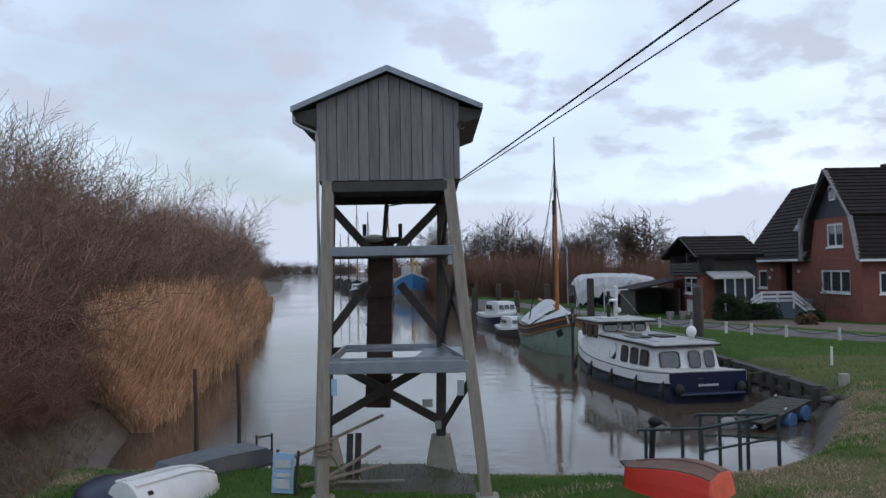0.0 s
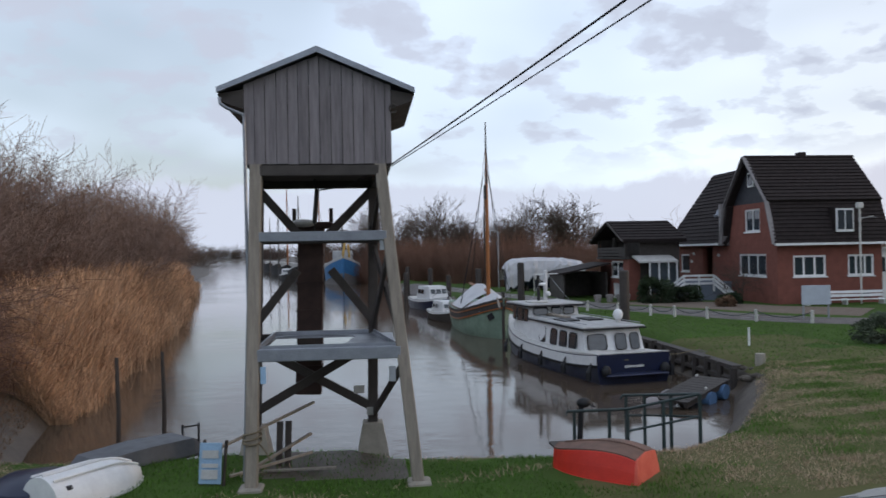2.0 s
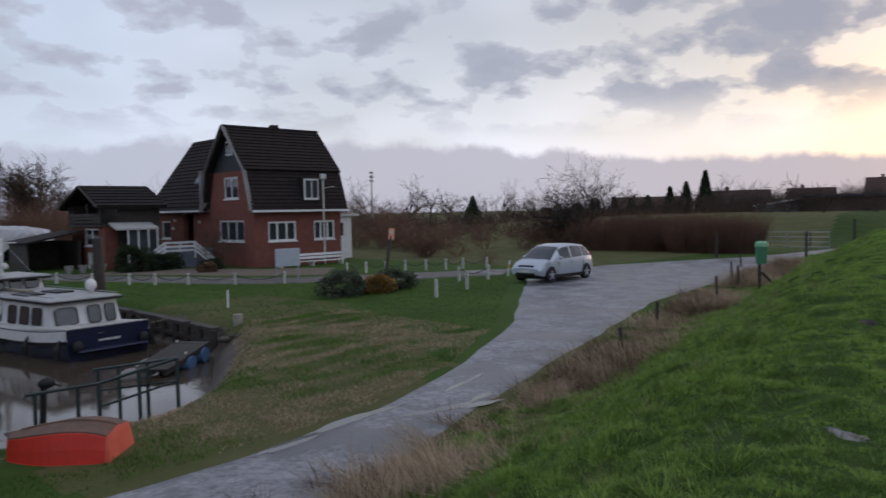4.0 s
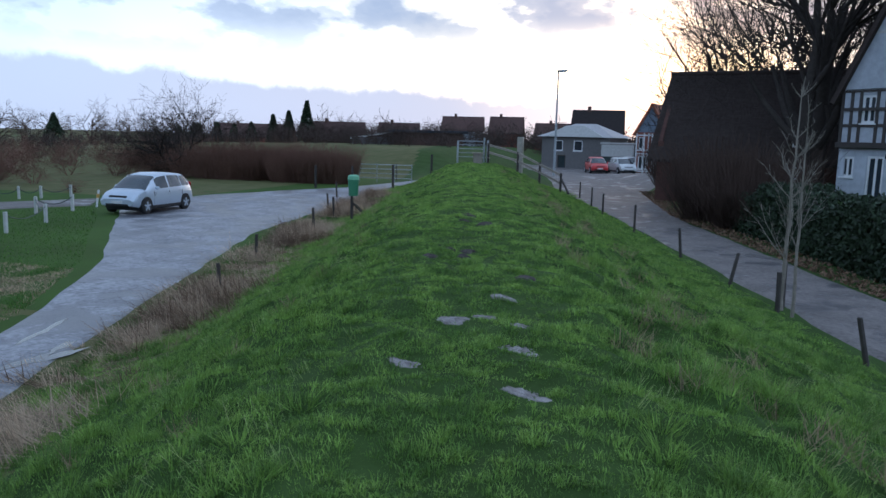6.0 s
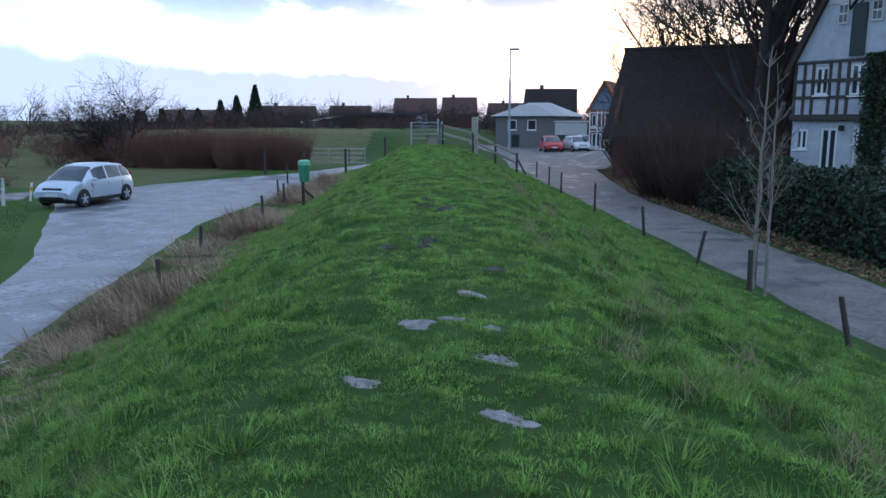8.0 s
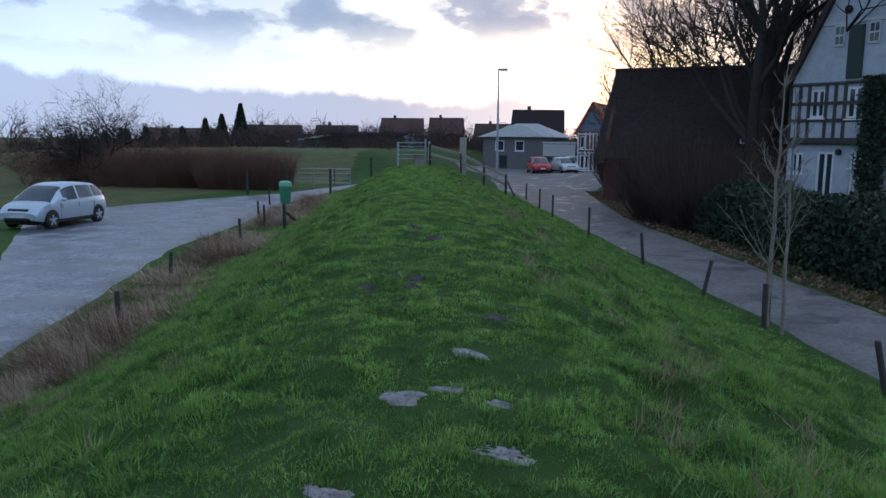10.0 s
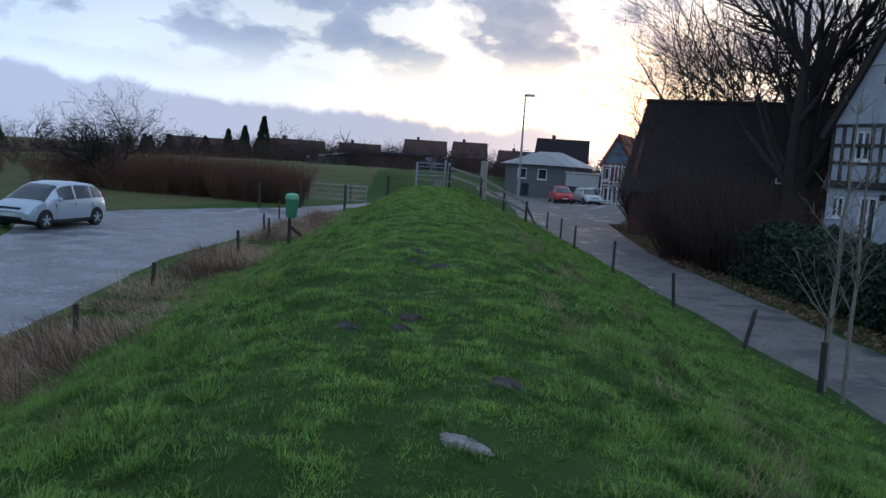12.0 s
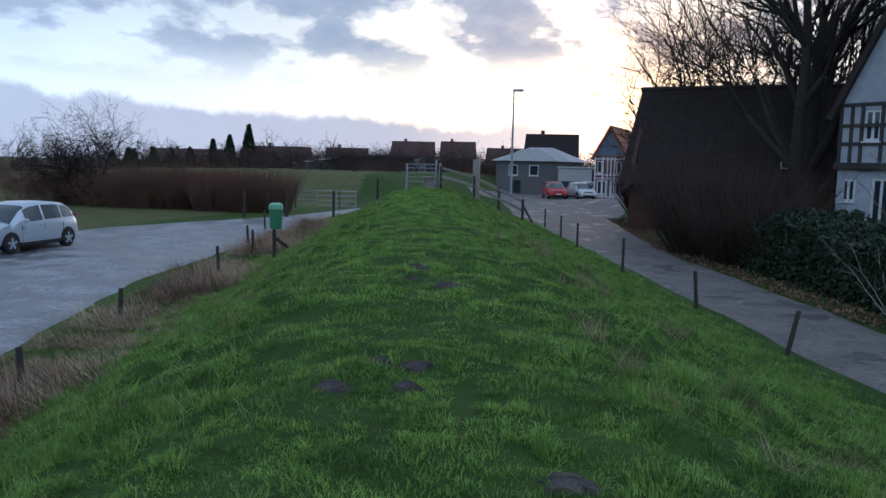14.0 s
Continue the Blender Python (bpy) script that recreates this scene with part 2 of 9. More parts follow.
M["evergreen"] = island(mat("evergreen_leaves", (0.03, 0.05, 0.02), (0.018, 0.03, 0.013), scale=2, rough=0.7, bump=0), 0.5)
M["ochre_leaf"] = island(mat("ochre_leaves", (0.30, 0.17, 0.04), (0.16, 0.09, 0.03), scale=3, rough=0.8, bump=0), 0.4)
M["leaf_litter"] = island(mat("fallen_leaves", (0.20, 0.12, 0.07), (0.10, 0.06, 0.04), scale=3, rough=0.85, bump=0), 0.5)
M["water"] = water_material()
M["track"] = road_material("wet_gravel_track", (0.25, 0.247, 0.262), (0.11, 0.11, 0.12), 0.13)
M["road"] = road_material("damp_asphalt", (0.13, 0.114, 0.108), (0.085, 0.08, 0.082), 0.07)
M["puddle"] = glass("puddle_water", (0.03, 0.028, 0.025), 0.03)
M["lawn_blade"] = leafy(island(mat("lawn_blades", (0.085, 0.185, 0.028), (0.05, 0.105, 0.02), scale=1.2, fine=7, rough=0.7, bump=0, spec=0.25, spread=0.3), 0.45))
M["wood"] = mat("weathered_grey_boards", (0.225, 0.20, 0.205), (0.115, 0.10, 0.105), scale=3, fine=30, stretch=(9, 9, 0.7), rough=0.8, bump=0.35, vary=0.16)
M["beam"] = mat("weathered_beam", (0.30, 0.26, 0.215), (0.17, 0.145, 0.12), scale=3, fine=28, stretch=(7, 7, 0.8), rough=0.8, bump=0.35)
M["dark_wood"] = mat("dark_timber", (0.055, 0.045, 0.04), (0.03, 0.025, 0.022), scale=4, rough=0.7, bump=0.4)
M["rust"] = mat("dark_rusty_iron", (0.055, 0.03, 0.024), (0.025, 0.016, 0.014), scale=5, rough=0.8, bump=0.5)
M["zinc"] = mat("grey_zinc", (0.28, 0.30, 0.33), (0.20, 0.21, 0.24), scale=5, rough=0.45, metal=0.7, bump=0.08)
M["steel"] = mat("galvanised_steel", (0.38, 0.40, 0.42), (0.28, 0.29, 0.31), scale=5, rough=0.5, metal=0.6, bump=0.08)
M["concrete"] = mat("old_concrete", (0.34, 0.31, 0.26), (0.22, 0.20, 0.17), scale=5, rough=0.9, bump=0.5)
M["white"] = mat("white_paint", (0.75, 0.75, 0.74), (0.6, 0.6, 0.6), scale=4, rough=0.5, bump=0.08)
M["dull_white"] = mat("weathered_white_paint", (0.55, 0.54, 0.52), (0.36, 0.35, 0.33), scale=5, rough=0.6, bump=0.15)
M["navy"] = mat("navy_hull_paint", (0.012, 0.018, 0.05), (0.009, 0.012, 0.03), scale=4, rough=0.35, bump=0.06)
M["black"] = mat("black_rubber", (0.014, 0.014, 0.016), (0.009, 0.009, 0.01), scale=4, rough=0.6, bump=0.1)
M["green_rail"] = mat("dark_green_painted_steel", (0.025, 0.045, 0.045), (0.018, 0.028, 0.028), scale=8, rough=0.5, bump=0.15)
M["red"] = mat("faded_red_hull", (0.62, 0.035, 0.018), (0.45, 0.025, 0.015), scale=3, rough=0.5, bump=0.1)
M["dark_brick"] = mat("dark_brown_brick", (0.10, 0.045, 0.034), (0.06, 0.03, 0.025), scale=2.5, fine=14, rough=0.9, bump=0.3)
M["brick"] = mat("red_brick", (0.225, 0.078, 0.056), (0.15, 0.054, 0.042), scale=2.5, fine=14, rough=0.9, bump=0.3)
M["roof"] = mat("dark_roof_tiles", (0.028, 0.021, 0.020), (0.016, 0.012, 0.012), scale=4, rough=0.85, spec=0.2, bump=0.4)
M["roof_red"] = mat("orange_roof_tiles", (0.30, 0.10, 0.05), (0.20, 0.07, 0.04), scale=4, rough=0.8, bump=0.4)
M["thatch"] = mat("dark_thatch", (0.05, 0.036, 0.03), (0.028, 0.02, 0.018), scale=3, fine=40, stretch=(1, 1, 4), rough=0.95, bump=0.8)
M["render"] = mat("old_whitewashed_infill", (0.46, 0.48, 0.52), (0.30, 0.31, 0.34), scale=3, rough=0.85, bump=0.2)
M["grey_wall"] = mat("grey_brick_wall", (0.17, 0.16, 0.155), (0.12, 0.11, 0.11), scale=4, fine=16, rough=0.9, bump=0.3)
M["glass"] = glass("window_glass")
M["tarp"] = mat("grey_white_tarpaulin", (0.58, 0.57, 0.58), (0.40, 0.40, 0.42), scale=1.5, rough=0.6, bump=0.5)
M["silver"] = mat("silver_car_paint", (0.50, 0.55, 0.62), (0.48, 0.53, 0.60), scale=2, rough=0.32, metal=0.4, bump=0.0, vary=0.02)
M["blue"] = mat("blue_hull_paint", (0.04, 0.17, 0.36), (0.03, 0.12, 0.26), scale=2, rough=0.5, bump=0.1)
M["barrel"] = mat("blue_plastic_drum", (0.10, 0.20, 0.36), (0.07, 0.14, 0.26), scale=5, rough=0.5, bump=0.05)
M["varnish"] = mat("varnished_mast", (0.33, 0.12, 0.035), (0.22, 0.075, 0.025), scale=4, stretch=(6, 6, 0.6), rough=0.4, bump=0.1)
M["rope"] = mat("hemp_rope", (0.22, 0.18, 0.12), (0.13, 0.10, 0.07), scale=30, rough=0.95, bump=0.5)
M["cable"] = mat("black_cable", (0.02, 0.02, 0.024), (0.014, 0.014, 0.016), scale=20, rough=0.6, bump=0)


# ---------- mesh helpers ----------
class Mesh:
    """Collects vertices and faces of one mesh."""

    def __init__(self):
        self.v, self.f = [], []

    def add(self, vs, fs):
        k = len(self.v)
        self.v += [tuple(p) for p in vs]
        self.f += [tuple(i + k for i in f) for f in fs]
        return self

    def box(self, c, s, m=None, bevel=0.0):
        x, y, z = (q / 2 for q in s)
        if bevel <= 0:
            vs = [Vector((a * x, b * y, d * z)) for a in (-1, 1) for b in (-1, 1) for d in (-1, 1)]
            fs = [(0, 1, 3, 2), (4, 6, 7, 5), (0, 4, 5, 1), (2, 3, 7, 6), (0, 2, 6, 4), (1, 5, 7, 3)]
        else:
            e = min(bevel, x, y, z)
            ring = [(-x + e, -y), (x - e, -y), (x, -y + e), (x, y - e), (x - e, y), (-x + e, y), (-x, y - e), (-x, -y + e)]
            inn = [(px * (x - e) / x, py * (y - e) / y) for px, py in ring]
            vs = [Vector((px, py, pz)) for r, pz in ((inn, -z), (ring, -z + e), (ring, z - e), (inn, z)) for px, py in r]
            fs = [tuple(range(7, -1, -1)), tuple(range(24, 32))]
            fs += [(k * 8 + i, k * 8 + (i + 1) % 8, k * 8 + 8 + (i + 1) % 8, k * 8 + 8 + i) for k in range(3) for i in range(8)]
        if m is not None:
            vs = [m @ p for p in vs]
        c = Vector(c)
        return self.add([p + c for p in vs], fs)

    def bar(self, p, q, w, h, up=(0, 0, 1), bevel=0.0):
        """A beam of section w x h from p to q."""
        p, q = Vector(p), Vector(q)
        d = q - p
        z = d.normalized()
        x = Vector(up).cross(z)
        x = x.normalized() if x.length > 1e-4 else Vector((1, 0, 0))
        y = z.cross(x)
        m = Matrix((x, y, z)).transposed()
        return self.box((p + q) / 2, (w, h, d.length), m, bevel)

    def tube(self, pts, radii, n=8, caps=True):
        pts = [Vector(p) for p in pts]
        if isinstance(radii, (int, float)):
            radii = [radii] * len(pts)
        vs, fs = [], []
        d0 = (pts[1] - pts[0]).normalized()
        x = d0.orthogonal().normalized()
        for i, p in enumerate(pts):
            d = (pts[min(i + 1, len(pts) - 1)] - pts[max(i - 1, 0)]).normalized()
            x = (x - d * x.dot(d)).normalized()
            y = d.cross(x)
            vs += [p + (x * math.cos(2 * math.pi * k / n) + y * math.sin(2 * math.pi * k / n)) * radii[i] for k in range(n)]
        for i in range(len(pts) - 1):
            fs += [(i * n + k, i * n + (k + 1) % n, i * n + n + (k + 1) % n, i * n + n + k) for k in range(n)]
        if caps:
            fs += [tuple(range(n - 1, -1, -1)), tuple(range(len(vs) - n, len(vs)))]
        return self.add(vs, fs)

    def loft(self, rings, closed=True, caps=True):
        """Joins rings of equally many points."""
        n = len(rings[0])
        vs = [p for r in rings for p in r]
        fs = []
        for i in range(len(rings) - 1):
            for k in range(n if closed else n - 1):
                fs.append((i * n + k, i * n + (k + 1) % n, i * n + n + (k + 1) % n, i * n + n + k))
        if caps:
            fs += [tuple(range(n - 1, -1, -1)), tuple(range(len(vs) - n, len(vs)))]
        return self.add(vs, fs)

    def prism(self, poly, off):
        """A flat polygon pushed along off."""
        o = Vector(off)
        poly = [Vector(p) for p in poly]
        return self.loft([poly, [p + o for p in poly]])

    def sphere(self, c, r, n=12, m=8, squash=(1, 1, 1), low=-1.0):
        rings = []
        for i in range(m + 1):
            a = math.pi * i / m - math.pi / 2
            z = max(math.sin(a), low)
            rings.append([(c[0] + r * squash[0] * math.cos(a) * math.cos(2 * math.pi * k / n), c[1] + r * squash[1] * math.cos(a) * math.sin(2 * math.pi * k / n), c[2] + r * squash[2] * z) for k in range(n)])
        return self.loft(rings)

    def mesh(self, name, material=None, smooth=False):
        me = bpy.data.meshes.new(name)
        me.from_pydata(self.v, [], self.f)
        bm = bmesh.new()
        bm.from_mesh(me)
        bmesh.ops.recalc_face_normals(bm, faces=bm.faces)
        bm.to_mesh(me)
        bm.free()
        if material:
            me.materials.append(material)
        if smooth:
            me.polygons.foreach_set("use_smooth", [True] * len(me.polygons))
            me.set_sharp_from_angle(angle=math.radians(40))
        return me


def part(name, mb, material, parent=None, label="", smooth=False):
    """One mesh object, under a thing or a part."""
    ob = new(name, mb.mesh(name, material, smooth) if isinstance(mb, Mesh) else mb)
    if parent is not None:
        ob.parent = parent
    if label:
        ob["label"] = label
    return ob


def thing(name, label, category, m=None, group="", kind=""):
    ob = new(name)
    ob.empty_display_size = 0.2
    if m is not None:
        ob.matrix_world = m
    return tagged(ob, label, category, group, kind)


def solid(name, mb, material, label, category, m=None, group="", kind="", smooth=False):
    ob = part(name, mb, material, None, "", smooth)
    if m is not None:
        ob.matrix_world = m
    return tagged(ob, label, category, group, kind)


def fast_mesh(name, verts, faces, material):
    """A mesh from numpy arrays with faces of one size."""
    me = bpy.data.meshes.new(name)
    n, k = faces.shape
    me.vertices.add(len(verts))
    me.vertices.foreach_set("co", verts.astype(np.float32).ravel())
    me.loops.add(n * k)
    me.loops.foreach_set("vertex_index", faces.astype(np.int32).ravel())
    me.polygons.add(n)
    me.polygons.foreach_set("loop_start", np.arange(0, n * k, k, dtype=np.int32))
    me.update(calc_edges=True)
    me.materials.append(material)
    return me


# ---------- the lie of the land ----------
O = np.array((1.0, 0.0))
U = np.array((math.cos(math.radians(14.3)), math.sin(math.radians(14.3))))
N = np.array((-U[1], U[0]))
WATER = -0.8


def at_dike(s, d, z=0.0):
    p = O + s * U + d * N
    return Vector((p[0], p[1], z))


BANK_R = [(-5.4, 12.5), (-2.6, 12.1), (-1.2, 12.35), (0.6, 12.3), (1.3, 11.6), (3.1, 11.4), (5.0, 11.4), (6.6, 12.6), (8.4, 15.2), (10.0, 18.2), (10.1, 22.5), (10.0, 29.5), (8.2, 37.0), (6.6, 51.0), (2.8, 99.0), (-15.5, 220.0), (-66.0, 496.0), (-128.0, 816.0)]
BANK_L = [(-162.0, 816.0), (-60.0, 309.0), (-29.8, 140.0), (-19.6, 90.0), (-13.4, 58.8), (-10.6, 43.7), (-7.3, 23.0), (-7.1, 19.0), (-6.3, 15.5)]
RIVER = np.array(BANK_R + BANK_L)


def river_distance(x, y):
    """Metres from the bank line, negative on the water."""
    best = np.full(x.shape, 1e9)
    inside = np.zeros(x.shape, bool)
    for (ax, ay), (bx, by) in zip(RIVER, np.roll(RIVER, -1, axis=0)):
        ex, ey = bx - ax, by - ay
        t = np.clip(((x - ax) * ex + (y - ay) * ey) / (ex * ex + ey * ey), 0, 1)
        best = np.minimum(best, np.hypot(x - ax - t * ex, y - ay - t * ey))
        c = (ay > y) != (by > y)
        with np.errstate(divide="ignore", invalid="ignore"):
            xi = ax + (y - ay) * ex / (ey if ey else 1e-9)
        inside ^= c & (x < xi)
    return np.where(inside, -best, best)


def sstep(a, b, x):
    t = np.clip((x - a) / (b - a), 0, 1)
    return t * t * (3 - 2 * t)


def waves(x, y, f, seed):
    r = np.random.RandomState(seed)
    out = np.zeros(x.shape)
    for k in range(6):
        a, p, q = r.uniform(0, 6.28), r.uniform(0, 6.28), f * r.uniform(0.6, 1.7)
        out += np.sin((x * math.cos(a) + y * math.sin(a)) * q + p)
    return out / 6


def height(x, y):
    x, y = np.asarray(x, float), np.asarray(y, float)
    s = (x - O[0]) * U[0] + (y - O[1]) * U[1]
    d = (x - O[0]) * N[0] + (y - O[1]) * N[1]
    crest = 1.45 + 0.15 * sstep(2, 12, s)
    left = 1 - sstep(0.4, 4.9, d)
    right = 1 - sstep(0.5, 5.9, -d)
    dike = crest * np.where(d > 0, left, right) * (1 - sstep(47, 55, s))
    bumpy = sstep(0.1, 0.8, dike)
    flank = 0.5 + 0.9 * sstep(0.7, 2.0, np.abs(d))
    z = dike + bumpy * flank * (0.06 * waves(x, y, 3.0, 1) + 0.10 * waves(x, y, 7.0, 2) + 0.08 * waves(x, y, 13.0, 4))
    # the meadow beyond the gate, the ground of the timbered house, gentle land far off
    z += 2.0 * sstep(0, 14, x - 58 - 0.35 * (y - 20)) * sstep(16, 24, y) * (1 - sstep(45, 110, y)) * (1 - sstep(110, 190, x))
    z += 0.8 * sstep(27, 34, x) * sstep(10.5, 15, -d) * (1 - sstep(60, 80, x))
    z += 0.015 * waves(x, y, 1.2, 3)
    r = river_distance(x, y)
    cut = 1 - sstep(-1.1, 0.9, r)
    z = z * (1 - cut) + cut * -1.5
    z += 0.5 * sstep(2, 16, r) * (x < -3) * sstep(14, 30, y)
    return z


def ground_z(x, y):
    return float(height(np.array([x]), np.array([y]))[0])


def stretch_axis(lo, a, b, hi, step, grow=1.09):
    c = list(np.arange(a, b, step))
    h = step
    while c[-1] < hi:
        h *= grow
        c.append(c[-1] + h)
    h, back = step, [a]
    while back[-1] > lo:
        h *= grow
        back.append(back[-1] - h)
    return np.array(back[:0:-1] + c)


def build_ground():
    xs, ys = stretch_axis(-3500, -6, 50, 3500, 0.15), stretch_axis(-3500, -8, 22, 3500, 0.15)
    gx, gy = np.meshgrid(xs, ys)
    gz = height(gx, gy)
    v = np.stack([gx, gy, gz], -1).reshape(-1, 3)
    i = np.arange(len(xs) * len(ys)).reshape(len(ys), len(xs))
    f = np.stack([i[:-1, :-1], i[:-1, 1:], i[1:, 1:], i[1:, :-1]], -1).reshape(-1, 4)
    me = fast_mesh("ground", v, f, M["grass"])
    for k in ("mud", "lawn", "rough_grass"):
        me.materials.append(M[k])
    c = v[f].mean(1)
    r = river_distance(c[:, 0], c[:, 1])
    d = (c[:, 0] - O[0]) * N[0] + (c[:, 1] - O[1]) * N[1]
    wob = 0.5 * waves(c[:, 0], c[:, 1], 2.0, 7)
    idx = np.zeros(len(c), int)
    idx[(d > 5.5)] = 2
    idx[(d > 5.5) & (c[:, 0] > 30) & (c[:, 1] > 22) & (wob < 0.33)] = 3
    idx[(d > 5.5) & (c[:, 0] > 52) & (wob < 0.35)] = 3
    far_wob = 2.5 * waves(c[:, 0], c[:, 1], 0.9, 9) + wob
    idx[(d > 5.5) & (r + 2 * wob < 4.4) & (c[:, 0] + far_wob > 4.6) & (c[:, 1] < 24)] = 3
    idx[(d > 3.7 + wob) & (d < 6.2 + 0.5 * wob) & (c[:, 0] < 45)] = 3
    idx[(c[:, 0] < -4.7 + wob) & (c[:, 1] > 7.5 + wob) & (r > 0)] = 3
    idx[(c[:, 0] < -5.6 + wob) & (c[:, 1] > 8.5 + wob) & (r > 0)] = 1
    idx[(r < 0.45 + 0.3 * wob)] = 1
    idx[(np.abs(c[:, 0] - 0.1) < 0.95 + wob * 0.5) & (c[:, 1] > 9.9 + wob * 0.5) & (c[:, 1] < 12.6)] = 1
    me.polygons.foreach_set("material_index", idx.astype(np.int32))
    me.polygons.foreach_set("use_smooth", np.ones(len(f), bool))
    tagged(new("ground", me), "grassy river land with a long dike", "ground", kind="structure")


build_ground()
wm = Mesh()
mid = RIVER.mean(0)
out = []
for i in range(len(RIVER)):
    a, b, c = RIVER[i - 1], RIVER[i], RIVER[(i + 1) % len(RIVER)]
    e = (c - a) / np.linalg.norm(c - a)
    out.append((b[0] + e[1] * 1.0, b[1] - e[0] * 1.0, WATER))
wm.add(out, [tuple(range(len(out)))])
tagged(part("water", wm, M["water"]), "calm brownish river water", "river", kind="structure")


def strip(name, left, right, material, label, category, lift=0.02, n=160, across=12, kind="structure"):
    """A road laid on the land between two edge lines."""
    def along(line):
        p = np.array(line, float)
        t = np.r_[0, np.cumsum(np.hypot(*np.diff(p, axis=0).T))]
        q = np.linspace(0, t[-1], n)
        return np.stack([np.interp(q, t, p[:, 0]), np.interp(q, t, p[:, 1])], -1)
    a, b = along(left), along(right)
    wa = 0.12 * waves(a[:, 0], a[:, 1], 2.5, 11)
    wb = 0.12 * waves(b[:, 0], b[:, 1], 2.5, 12)
    k = np.linspace(0, 1, across)[None, :, None]
    e = (b - a) / np.linalg.norm(b - a, axis=1)[:, None]
    a, b = a + e * wa[:, None], b + e * wb[:, None]
    p = a[:, None] * (1 - k) + b[:, None] * k
    z = height(p[..., 0], p[..., 1]) + lift
    z[:, 0] -= 0.12
    z[:, -1] -= 0.12
    v = np.concatenate([p, z[..., None]], -1).reshape(-1, 3)
    i = np.arange(n * across).reshape(n, across)
    f = np.stack([i[:-1, :-1], i[:-1, 1:], i[1:, 1:], i[1:, :-1]], -1).reshape(-1, 4)
    me = fast_mesh(name, v, f, material)
    bm = bmesh.new()
    bm.from_mesh(me)
    bmesh.ops.recalc_face_normals(bm, faces=bm.faces)
    bm.to_mesh(me)
    bm.free()
    me.polygons.foreach_set("use_smooth", np.ones(len(me.polygons), bool))
    return tagged(new(name, me), label, category, kind=kind)


strip("track", [(-40, 1.5), (-10, 6.8), (0, 8.0), (4.7, 8.2), (7.4, 8.6), (10.7, 10.1), (14.9, 12.6), (18.5, 15.6), (22.7, 19.0), (27, 22.6), (33, 22.4), (42, 18.6), (52, 17.4)],
      [(-39, -2.5), (-9, 3.4), (0, 4.9), (5.3, 6.1), (8.2, 7.3), (12.8, 8.9), (17.4, 10.4), (20.9, 11.6), (25, 12.2), (29.1, 12.7), (36, 14.4), (43, 16.0), (53, 16.3)], M["track"], "wet pale gravel track with puddles", "track")
strip("road", [(-2, 90), (8.5, 52), (10.1, 45.7), (11.9, 37.2), (15.6, 29.3), (17.1, 27.3), (20.7, 24.8), (25.6, 22.2)],
      [(2, 91), (10.8, 53), (12.3, 46), (14.6, 38.2), (18.2, 31), (19.6, 29.2), (23.1, 27.3), (28.8, 24.4)], M["road"], "narrow damp asphalt road by the harbour", "road", lift=0.03)
strip("lane", [tuple(at_dike(s, d)[:2]) for s, d in ((-40, -5.9), (0, -5.9), (20, -5.8), (32, -5.6), (48, -4.8), (70, -5.5), (95, -4))],
      [tuple(at_dike(s, d)[:2]) for s, d in ((-40, -8.6), (0, -8.6), (14, -8.5), (30, -8.6), (47, -10.8), (56, -15.5), (70, -19), (95, -21))], M["road"], "worn grey brick-paved lane below the dike", "lane", lift=0.03)
